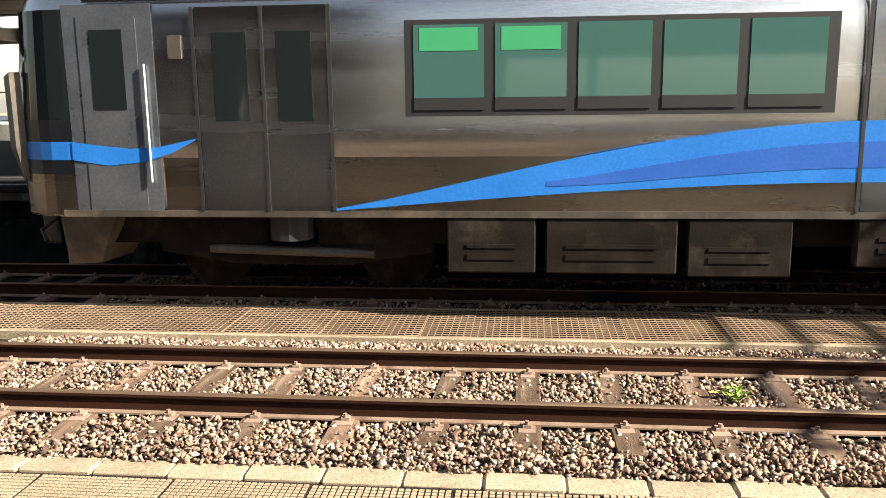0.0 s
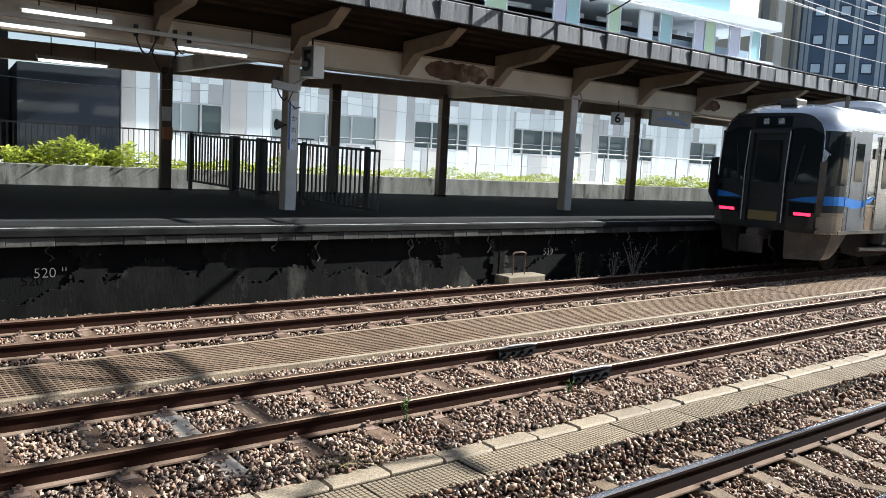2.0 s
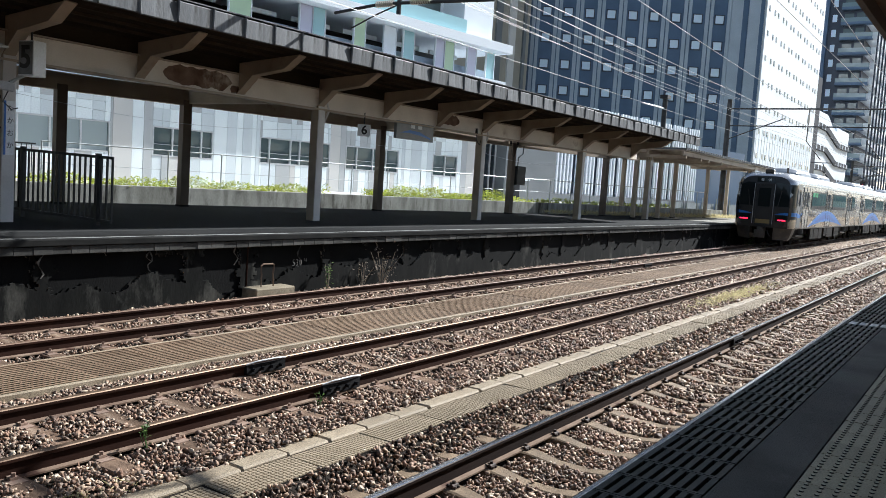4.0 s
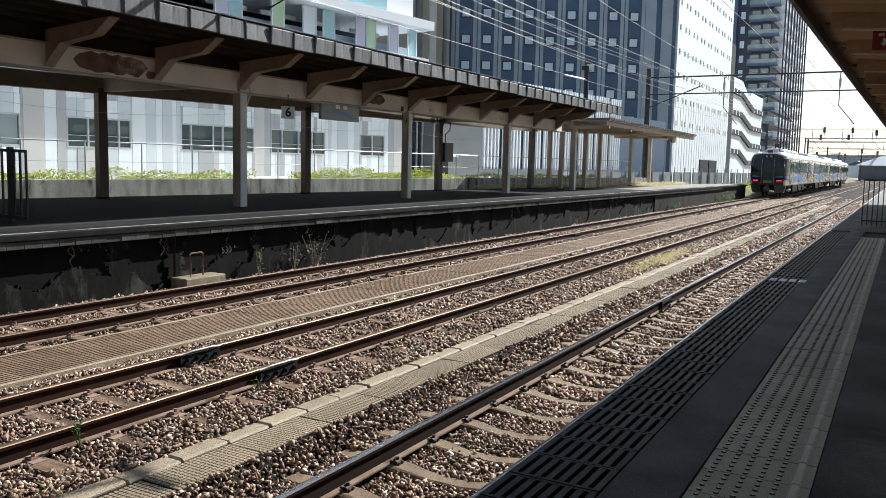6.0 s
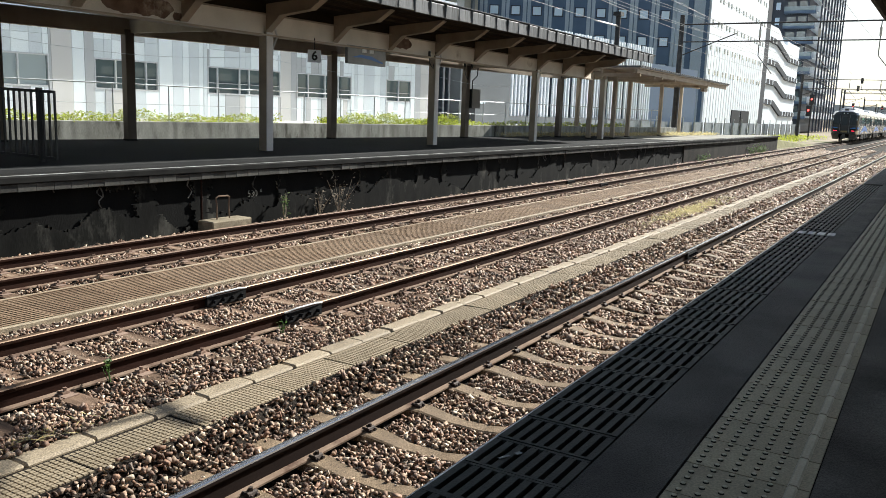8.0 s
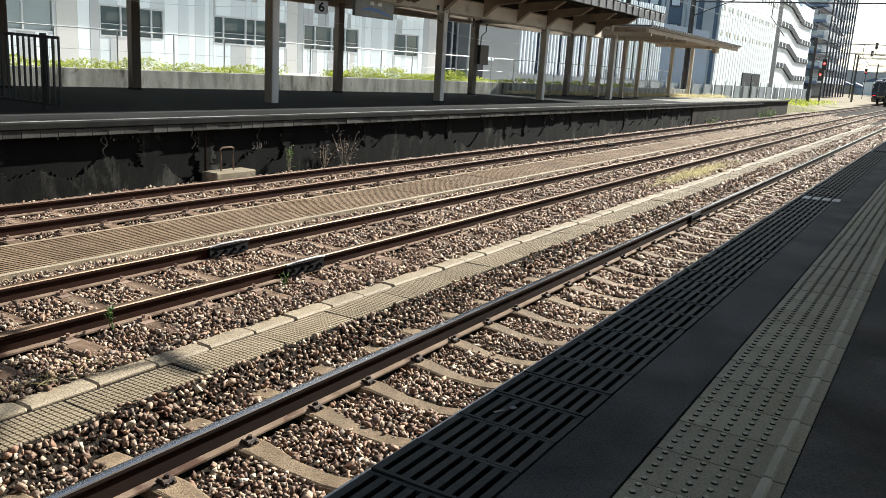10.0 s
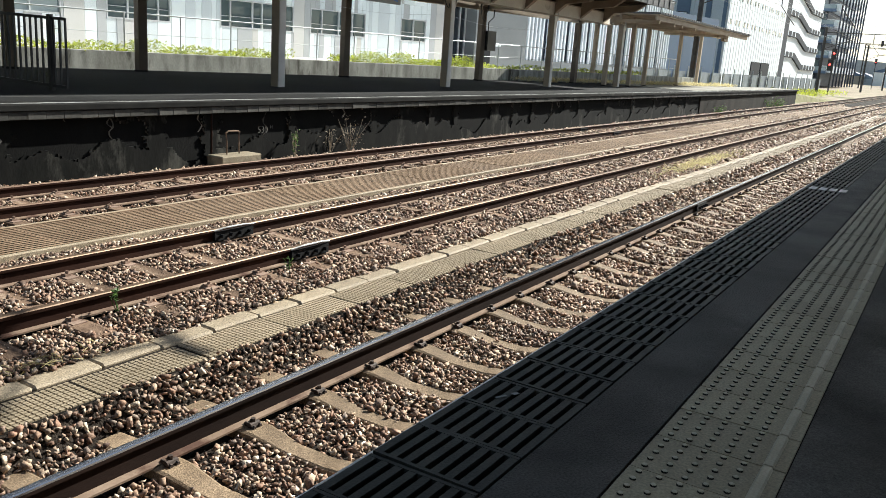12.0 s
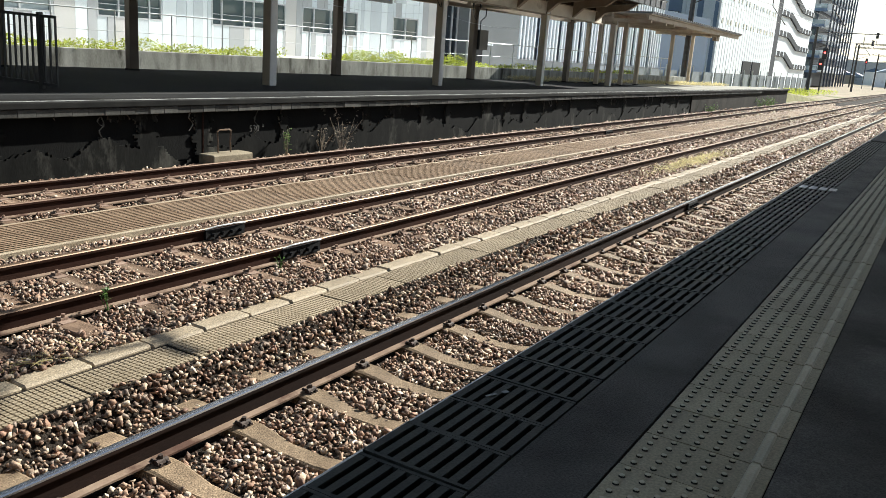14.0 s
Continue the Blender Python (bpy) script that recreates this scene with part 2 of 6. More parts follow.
ROOFEDGE = grain("corrugated_roof_edge", (0.05, 0.052, 0.056), (0.14, 0.145, 0.152), (0.035, 0.034, 0.033), scale=3.5, fine=40, rough=0.6, bump=0.3, stretch=(1.5, 1, 0.3), spot=0.5, amp=1.0)
BLACK = grain("black_painted_steel", (0.012, 0.012, 0.013), (0.022, 0.022, 0.024), scale=5, fine=60, rough=0.45, bump=0.05)
GALV = grain("galvanised_steel", (0.42, 0.44, 0.45), (0.54, 0.56, 0.57), scale=6, fine=60, rough=0.5, metal=0.5, bump=0.05)
DARKSTEEL = grain("dark_catenary_steel", (0.035, 0.035, 0.037), (0.07, 0.068, 0.066), (0.06, 0.04, 0.03), scale=4, fine=60, rough=0.6, metal=0.4, bump=0.05)
OILBLACK = grain("oily_black_iron", (0.004, 0.004, 0.0045), (0.009, 0.009, 0.010), scale=8, fine=70, rough=0.8, spec=0.2, bump=0.2)
LEAF = grain("yellow_green_leaves", (0.27, 0.335, 0.04), (0.52, 0.56, 0.085), (0.40, 0.42, 0.07), scale=3, fine=30, rough=0.6, bump=0.0, island=0.9)


def see_through(m, amount):
    """Thin leaves: part of the light that falls on one face leaves by the other."""
    n, l = m.node_tree.nodes, m.node_tree.links
    b = n["Principled BSDF"]
    tr, mx = n.new("ShaderNodeBsdfTranslucent"), n.new("ShaderNodeMixShader")
    l.new(b.inputs["Base Color"].links[0].from_socket, tr.inputs["Color"])
    mx.inputs[0].default_value = amount
    l.new(b.outputs[0], mx.inputs[1])
    l.new(tr.outputs[0], mx.inputs[2])
    l.new(mx.outputs[0], n["Material Output"].inputs["Surface"])
    return m


DRYGRASS = grain("dry_grass", (0.55, 0.48, 0.26), (0.72, 0.64, 0.38), scale=2, fine=30, rough=0.8, bump=0.0, island=0.6)
WEEDLEAF = grain("weed_leaves", (0.06, 0.12, 0.03), (0.14, 0.22, 0.06), scale=8, fine=30, rough=0.6, bump=0.0, island=0.8)
DRYWEED = grain("withered_weed", (0.20, 0.16, 0.12), (0.33, 0.28, 0.22), scale=8, fine=30, rough=0.8, bump=0.0, island=0.8)
for leafy in (LEAF, DRYGRASS, WEEDLEAF):
    see_through(leafy, 0.5)

# ---- mesh tools ----
class Shape:
    """Gathers boxes, prisms and tubes into one mesh."""

    def __init__(self):
        self.v, self.f, self.mi, self.m = [], [], [], 0

    def box(self, x0, x1, y0, y1, z0, z1):
        b = len(self.v)
        self.v += [(x0, y0, z0), (x1, y0, z0), (x1, y1, z0), (x0, y1, z0), (x0, y0, z1), (x1, y0, z1), (x1, y1, z1), (x0, y1, z1)]
        self.f += [(b, b + 3, b + 2, b + 1), (b + 4, b + 5, b + 6, b + 7), (b, b + 1, b + 5, b + 4), (b + 1, b + 2, b + 6, b + 5), (b + 2, b + 3, b + 7, b + 6), (b + 3, b, b + 4, b + 7)]
        self.mi += [self.m] * 6
        return self

    def loft(self, rings, cap=True):
        """Joins closed rings of points, each ring with the same number."""
        b, n = len(self.v), len(rings[0])
        for r in rings:
            self.v += [tuple(p) for p in r]
        for i in range(len(rings) - 1):
            for k in range(n):
                a, c = b + i * n + k, b + i * n + (k + 1) % n
                self.f.append((a, c, c + n, a + n))
                self.mi.append(self.m)
        if cap:
            self.f += [tuple(b + k for k in range(n))[::-1], tuple(b + (len(rings) - 1) * n + k for k in range(n))]
            self.mi += [self.m] * 2
        return self

    def prism(self, poly, axis, a, b):
        """Extrudes a polygon of pairs along x, y or z from a to b."""
        def put(p, s):
            return {"x": (s, p[0], p[1]), "y": (p[0], s, p[1]), "z": (p[0], p[1], s)}[axis]
        return self.loft([[put(p, a) for p in poly], [put(p, b) for p in poly]])

    def tube(self, p, q, r, n=8, r2=None):
        p, q = Vector(p), Vector(q)
        w = (q - p).normalized()
        u = w.orthogonal().normalized()
        s = w.cross(u)
        ring = lambda c, rad: [c + (u * math.cos(2 * math.pi * k / n) + s * math.sin(2 * math.pi * k / n)) * rad for k in range(n)]
        return self.loft([ring(p, r), ring(q, r if r2 is None else r2)])

    def path(self, pts, r, n=6):
        """A bent tube of even thickness through the points."""
        pts = [Vector(q) for q in pts]
        rings = []
        for i, c in enumerate(pts):
            w = ((pts[min(i + 1, len(pts) - 1)] - c).normalized() + (c - pts[max(i - 1, 0)]).normalized()).normalized()
            u = Vector((0.31, 0.95, 0.07)).cross(w).normalized()
            s = w.cross(u)
            rings.append([c + (u * math.cos(2 * math.pi * k / n) + s * math.sin(2 * math.pi * k / n)) * r for k in range(n)])
        return self.loft(rings)

    def bar(self, p, q, w, h):
        """A square bar from p to q: w across, h upright."""
        p, q = Vector(p), Vector(q)
        d = (q - p).normalized()
        s = d.cross(Vector((0, 0, 1)))
        s = s.normalized() if s.length > 1e-4 else Vector((1, 0, 0))
        u = s.cross(d)
        ring = lambda c: [c + s * (i * w / 2) + u * (j * h / 2) for i, j in ((-1, -1), (1, -1), (1, 1), (-1, 1))]
        return self.loft([ring(p), ring(q)])

    def mesh(self, name, mats, bevel=0.0, smooth=False):
        me = bpy.data.meshes.new(name)
        me.from_pydata(self.v, [], self.f)
        for m in (mats if isinstance(mats, (list, tuple)) else [mats]):
            me.materials.append(m)
        if any(self.mi):
            me.polygons.foreach_set("material_index", self.mi)
        bm = bmesh.new()
        bm.from_mesh(me)
        bmesh.ops.recalc_face_normals(bm, faces=bm.faces)
        if bevel:
            bmesh.ops.bevel(bm, geom=bm.edges, offset=bevel, segments=1, profile=0.5, affect="EDGES", clamp_overlap=True)
        bm.to_mesh(me)
        bm.free()
        if smooth:
            me.polygons.foreach_set("use_smooth", [True] * len(me.polygons))
        me.update()
        return me


def part(name, sh, material, parent=None, label="", bevel=0.0, smooth=False, m=None):
    """Links a Shape, or a mesh that exists, as one object under its thing."""
    me = sh.mesh(name, material, bevel, smooth) if isinstance(sh, Shape) else sh
    ob = new(name, me)
    if parent:
        ob.parent = parent
    if m is not None:
        ob.matrix_basis = m
    return tagged(ob, label)


def thing(name, label, category, m=None, group="", kind=""):
    ob = new(name)
    ob.empty_display_size = 0.1
    if m is not None:
        ob.matrix_basis = m
    return tagged(ob, label, category, group, kind)


def structure(name, sh, material, label, category, bevel=0.0, m=None, smooth=False):
    ob = part(name, sh, material, None, label, bevel, smooth, m)
    return tagged(ob, label, category, kind="structure")


def scatter_stones(name, pts, size, seed, label, parent=None):
    """Many broken stones in one mesh: sharp eight-cornered chips, turned and squashed at random."""
    rng = np.random.default_rng(seed)
    n = len(pts)
    base = np.array([(-1, -1, -1), (1, -1, -1), (1, 1, -1), (-1, 1, -1), (-1, -1, 1), (1, -1, 1), (1, 1, 1), (-1, 1, 1)], float)
    faces = np.array([(0, 3, 2, 1), (4, 5, 6, 7), (0, 1, 5, 4), (1, 2, 6, 5), (2, 3, 7, 6), (3, 0, 4, 7)])
    v = np.repeat(base[None], n, 0) + rng.uniform(-0.46, 0.46, (n, 8, 3))
    # one corner of every chip is broken off
    c = rng.integers(0, 8, n)
    v[np.arange(n), c] *= rng.uniform(0.35, 0.8, (n, 1))
    v *= (size[:, None] * rng.uniform(0.45, 1.2, (n, 3)))[:, None, :] * np.array([1.12, 0.90, 0.54])
    q = rng.normal(size=(n, 4)) * np.array([1.2, 0.6, 0.6, 1.2])
    q /= np.linalg.norm(q, axis=1, keepdims=True)
    w, x, y, z = q.T
    rot = np.stack([np.stack([1 - 2 * (y * y + z * z), 2 * (x * y - z * w), 2 * (x * z + y * w)], -1),
                    np.stack([2 * (x * y + z * w), 1 - 2 * (x * x + z * z), 2 * (y * z - x * w)], -1),
                    np.stack([2 * (x * z - y * w), 2 * (y * z + x * w), 1 - 2 * (x * x + y * y)], -1)], 1)
    v = np.einsum("nij,nkj->nki", rot, v) + pts[:, None, :]
    f = (faces[None] + (np.arange(n) * 8)[:, None, None]).reshape(-1, 4)
    me = bpy.data.meshes.new(name)
    me.vertices.add(n * 8)
    me.vertices.foreach_set("co", v.reshape(-1).astype(np.float32))
    me.loops.add(len(f) * 4)
    me.loops.foreach_set("vertex_index", f.reshape(-1).astype(np.int32))
    me.polygons.add(len(f))
    me.polygons.foreach_set("loop_start", np.arange(0, len(f) * 4, 4, dtype=np.int32))
    me.polygons.foreach_set("loop_total", np.full(len(f), 4, np.int32))
    me.materials.append(STONE)
    me.update(calc_edges=True)
    ob = new(name, me)
    if parent:
        ob.parent = parent
    return tagged(ob, label, "ballast", kind="stuff")


def leaf_clump(name, pts, size, seed, material, parent=None, label="", category="", kind="", up=0.4, slim=0.45):
    """Many small leaves in one mesh: each a bent, pointed blade of two faces."""
    rng = np.random.default_rng(seed)
    v, f = [], []
    for i, p in enumerate(pts):
        s = size * rng.uniform(0.6, 1.4)
        a = rng.uniform(0, 2 * math.pi)
        d = Vector((math.cos(a), math.sin(a), rng.uniform(-0.2, 1.0) * up * 2)).normalized()
        side = d.cross(Vector((rng.normal() * 0.4, rng.normal() * 0.4, 1))).normalized() * s * slim
        p = Vector(p)
        b = len(v)
        v += [p, p + d * s * 0.5 + side * 0.5 + Vector((0, 0, 0.06 * s)), p + d * s, p + d * s * 0.5 - side * 0.5 + Vector((0, 0, 0.06 * s)), p + d * s * 0.5]
        f += [(b, b + 1, b + 4), (b + 1, b + 2, b + 4), (b + 2, b + 3, b + 4), (b + 3, b, b + 4)]
    me = bpy.data.meshes.new(name)
    me.from_pydata([tuple(q) for q in v], [], f)
    me.materials.append(material)
    ob = new(name, me)
    if parent:
        ob.parent = parent
    return tagged(ob, label, category, kind=kind)


def lettering(name, text, size, material, parent, m, depth=0.004):
    cu = bpy.data.curves.new(name, "FONT")
    cu.body, cu.size, cu.extrude = text, size, depth
    cu.align_x, cu.align_y = "CENTER", "CENTER"
    cu.materials.append(material)
    ob = new(name, cu)
    ob.parent = parent
    ob.matrix_basis = m
    return ob

# ---- ground and tracks ----
RAIL_B, RAIL_C, RAIL_A = (5.608, 6.740), (9.086, 10.218), (2.451, 3.583)
ZA = -0.172
PROFILE = ((-900, -0.55), (1.0, -0.5), (1.7, -0.43), (3.72, -0.42), (4.05, -0.385), (4.25, -0.215), (4.95, -0.19), (5.2, -0.195), (7.3, -0.195), (7.6, -0.25), (8.85, -0.25), (8.95, -0.2), (10.45, -0.2), (10.7, -0.25), (11.4, -0.255), (30, -0.25), (1500, -1.0))


def ground_z(y):
    return np.interp(y, [p[0] for p in PROFILE], [p[1] for p in PROFILE])


def build_ground():
    xs = (-120, -14, 160, 420, 3500)
    sh = Shape()
    for i in range(len(xs) - 1):
        for (y0, z0), (y1, z1) in zip(PROFILE, PROFILE[1:]):
            b = len(sh.v)
            sh.v += [(xs[i], y0, z0), (xs[i + 1], y0, z0), (xs[i + 1], y1, z1), (xs[i], y1, z1)]
            sh.f.append((b, b + 1, b + 2, b + 3))
            sh.mi.append(0 if y0 >= 1.0 and y1 <= 11.5 and xs[i + 1] <= 420 else 1)
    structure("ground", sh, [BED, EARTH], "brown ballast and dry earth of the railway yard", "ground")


def rail_shape(x0, x1, z, k=1.0):
    """Flat-bottomed rail: foot, web and a rounded head."""
    b = z - 0.163 * k
    half = [(0.047 * k, b), (0.047 * k, b + 0.013), (0.012, b + 0.025), (0.008, z - 0.045), (0.0325, z - 0.032), (0.0325, z - 0.010), (0.027, z - 0.002), (0.014, z)]
    sh = Shape().prism(half + [(-y, h) for y, h in half[::-1]], "x", x0, x1)
    sh.mi[:16] = [2, 2, 0, 0, 0, 1, 1, 1, 1, 1, 0, 0, 0, 2, 2, 2]
    return sh


def timber_mesh():
    return Shape().box(-0.10, 0.10, -1.05, 1.05, -0.30, -0.158).mesh("sleeper", WOOD, bevel=0.008)


def concrete_mesh():
    """Concrete sleeper: full at the rail seats, waisted and dipped between them."""
    rings = []
    for y, top, half in ((-1.05, -0.172, 0.095), (-0.85, -0.165, 0.10), (-0.42, -0.165, 0.10), (-0.15, -0.205, 0.08), (0.15, -0.205, 0.08), (0.42, -0.165, 0.10), (0.85, -0.165, 0.10), (1.05, -0.172, 0.095)):
        rings.append([(-half * 1.25, y, -0.34), (half * 1.25, y, -0.34), (half, y, top - 0.01), (half * 0.8, y, top), (-half * 0.8, y, top), (-half, y, top - 0.01)])
    return Shape().loft(rings).mesh("sleeper", PC)


def clip_mesh(big):
    """Rail spring clip with its bolt."""
    sh = Shape()
    if big:
        sh.tube((-0.04, -0.02, -0.152), (0.04, -0.02, -0.152), 0.022, 8).tube((-0.025, 0.035, -0.150), (-0.025, -0.055, -0.158), 0.014, 6).tube((0.025, 0.035, -0.150), (0.025, -0.055, -0.158), 0.014, 6)
        sh.tube((0, -0.012, -0.150), (0, -0.012, -0.108), 0.016, 6)
    else:
        sh.box(-0.06, 0.06, -0.10, 0.03, -0.160, -0.150).box(-0.03, 0.03, -0.03, 0.035, -0.150, -0.128)
        sh.tube((0, -0.012, -0.13), (0, -0.012, -0.10), 0.016, 6)
    return sh.mesh("rail_clip", CLIP if big else [CHAIR])


def build_tracks():
    timber, timber_pale, concrete = timber_mesh(), timber_mesh(), concrete_mesh()
    timber_pale.materials.clear()
    timber_pale.materials.append(PALEWOOD)
    clips = {True: clip_mesh(True), False: clip_mesh(False)}
    turn = pose(0, 0, 0, 0, 0, 180)
    for name, rails, z, pitch, start, head, label in (
            ("track_a", RAIL_A, ZA, 0.649, 2.91 - 0.649 * 14, HEAD_A, "railway track with shiny rails on concrete sleepers"),
            ("track_b", RAIL_B, 0.0, 0.66, -0.28 - 0.66 * 13, HEAD, "rusty railway track on worn timber sleepers"),
            ("track_c", RAIL_C, 0.0, 0.66, -0.05 - 0.66 * 13, HEAD_DULL, "railway track beside the far platform on timber sleepers")):
        mid = (rails[0] + rails[1]) / 2
        track = tagged(thing(name, label, "railway track", pose(0, mid, z)), kind="structure")
        for y in rails:
            part("rail", rail_shape(-14, 420, 0.0, 1.14 if name == "track_a" else 1.0), [RUST_DARK if name == "track_a" else RUST, head, FOOT], track, m=pose(0, y - mid, 0))
        n = 0
        x = start
        rng = random.Random(name)
        while x < 72:
            a = name == "track_a"
            me = concrete if a else timber
            if name == "track_b" and abs(x - 2.36) < 0.3:
                me = timber_pale
            s = part("sleeper", me, None, track, m=pose(x + rng.uniform(-0.02, 0.02), rng.uniform(-0.03, 0.03), -0.018 if a else rng.uniform(-0.008, 0.004), 0, 0, 0 if a else rng.uniform(-1.5, 1.5)))
            if x < 34:
                for y in rails:
                    for side in (1, -1):
                        part("rail_clip", clips[a], None, s, m=pose(0, y - mid - 0.065 * side, 0) @ (turn if side < 0 else Matrix()))
            x += pitch
            n += 1
        # fishplates at the joints
        for xj, rows in {"track_b": ((6.45, 0), (6.45, 1)), "track_c": ((0.0, 0), (-0.1, 1), (24.9, 0), (24.9, 1)), "track_a": ((14.4, 1),)}[name]:
            y = rails[rows] - mid
            sh = Shape()
            for sd in (-1, 1):
                sh.box(xj - 0.29, xj + 0.29, y + sd * 0.034 - 0.020, y + sd * 0.034 + 0.020, -0.132, -0.024)
                for k in range(4):
                    bx = xj - 0.21 + k * 0.14
                    sh.tube((bx, y + sd * 0.05, -0.08), (bx, y + sd * 0.105, -0.08), 0.02, 6)
            part("fishplate", sh, OILBLACK, track, "black bolted rail joint plates")
            if name == "track_b":
                part("bond_cable", Shape().path([(xj - 0.30, y - 0.05, -0.01), (xj - 0.15, y - 0.075, 0.012), (xj + 0.15, y - 0.075, 0.012), (xj + 0.30, y - 0.05, -0.01)], 0.009), GALV, track, "bright bond cable across a rail joint")


def in_sleeper(x, y, start, pitch, mid, half_w, half_l):
    k = np.abs((x - start + pitch / 2) % pitch - pitch / 2)
    return (k < half_w) & (np.abs(y - mid) < half_l)


def build_ballast():
    rng = np.random.default_rng(11)
    for x0, x1, step, seed in ((-6, 8, 0.0320, 1), (8, 19, 0.045, 2), (19, 40, 0.067, 3), (40, 80, 0.11, 4)):
        pts, size = [], []
        for y0, y1 in ((1.75, 4.27), (4.83, 7.62), (8.80, 11.30)):
            gx, gy = np.meshgrid(np.arange(x0, x1, step), np.arange(y0, y1, step))
            x = gx.ravel() + rng.uniform(-0.5, 0.5, gx.size) * step
            y = gy.ravel() + rng.uniform(-0.5, 0.5, gx.size) * step
            keep = np.ones(len(x), bool)
            for st, pitch, mid, hw, hl, cover in ((2.91 - 0.649 * 14, 0.649, 3.017, 0.085, 1.04, 0.03), (-0.28 - 0.66 * 13, 0.66, 6.174, 0.085, 1.0, 0.16), (-0.05 - 0.66 * 13, 0.66, 9.652, 0.085, 1.0, 0.16)):
                keep &= ~in_sleeper(x, y, st, pitch, mid, hw, hl) | (rng.uniform(size=len(x)) < cover)
            for r in RAIL_A + RAIL_B + RAIL_C:
                keep &= np.abs(y - r) > 0.075
            x, y = x[keep], y[keep]
            s = step * np.where(rng.uniform(size=len(x)) < 0.18, rng.uniform(0.58, 0.80, len(x)), rng.uniform(0.33, 0.60, len(x)))
            heap = 0.008 * np.sin(x * 3.1 + y * 2.3) + 0.006 * np.sin(x * 7.3 - y * 5.1)
            z = ground_z(y) + 0.020 + rng.uniform(-0.02, 0.026, len(x)) + np.clip(heap, -0.03, 0.03)
            pts.append(np.stack([x, y, z], 1))
            size.append(s)
        scatter_stones("ballast", np.concatenate(pts), np.concatenate(size), seed, "sharp grey and brown crushed ballast stones")


def grate_mesh(name, length, width, nx, ny, bar, depth, mat):
    """A grating panel: bars both ways, on a dark pit."""
    sh = Shape()
    for k in range(ny + 1):
        y = k * (width - bar) / ny
        sh.box(0.004, length - 0.004, y, y + bar, -depth, 0)
    for k in range(nx + 1):
        x = 0.004 + k * (length - 0.008 - 0.005) / nx
        sh.box(x, x + 0.009, 0, width, -depth, -0.001)
    return sh.mesh(name, mat)


def build_walkways():
    # concrete kerb blocks beside the cable trough
    kerb = tagged(thing("trough_kerb", "row of pale concrete kerb blocks beside a cable trough", "kerb"), kind="structure")
    me = Shape().box(0.0, 0.5, 0, 0.19, -0.34, -0.170).mesh("kerb_block", KERB, bevel=0.018)
    rng = random.Random(3)
    x = 3.29 - 0.5 * 22
    n = 0
    while x < 62:
        part("kerb_block", me, None, kerb, m=pose(x, 4.655 + rng.uniform(-0.012, 0.012), rng.uniform(-0.008, 0.004), rng.uniform(-1, 1), rng.uniform(-0.4, 0.4), rng.uniform(-0.4, 0.4)))
        x += 0.5
    lid = tagged(thing("trough_cover", "square-mesh cable trough covers laid end to end", "trough cover"), kind="structure")
    sh = Shape().box(0.004, 0.876, 0, 0.37, -0.04, -0.010)
    for i in range(21):
        for j in range(9):
            sh.m = 1
            sh.box(0.010 + i * 0.0412, 0.010 + i * 0.0412 + 0.0305, 0.006 + j * 0.0405, 0.006 + j * 0.0405 + 0.030, -0.010, 0.0)
    me = sh.mesh("cover_panel", [LIDGROOVE, LID])
    x = 3.9 - 0.88 * 10
    while x < 62:
        part("cover_panel", me, None, lid, m=pose(x, 4.275, -0.19 + rng.uniform(-0.006, 0.004), rng.uniform(-0.8, 0.8), 0, rng.uniform(-0.3, 0.3)))
        x += 0.88
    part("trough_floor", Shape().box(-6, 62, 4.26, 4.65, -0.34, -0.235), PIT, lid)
    walk_g = tagged(thing("grating_walkway", "rusty bar grating walkway between two tracks", "walkway"), kind="structure")
    me = grate_mesh("grating_panel", 1.0, 1.02, 3, 14, 0.028, 0.005, WALKGRATE)
    fine = grate_mesh("grating_panel", 1.0, 1.02, 14, 14, 0.020, 0.005, WALKGRATE)
    x = -12.0
    while x < 75:
        part("grating_panel", fine if x < 2.5 else me, None, walk_g, m=pose(x, 7.68, -0.15 + rng.uniform(-0.004, 0.004)))
        x += 1.0
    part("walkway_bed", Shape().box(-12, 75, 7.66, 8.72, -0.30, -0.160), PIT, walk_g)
    part("walkway_curb", Shape().box(-12, 75, 7.62, 7.675, -0.30, -0.152), KERB, walk_g, bevel=0.01)
    part("walkway_curb", Shape().box(-12, 75, 8.705, 8.755, -0.30, -0.15), KERB, walk_g, bevel=0.01)


build_ground()
build_tracks()
build_walkways()
build_ballast()

# ---- near platform ----
NZ = 0.755


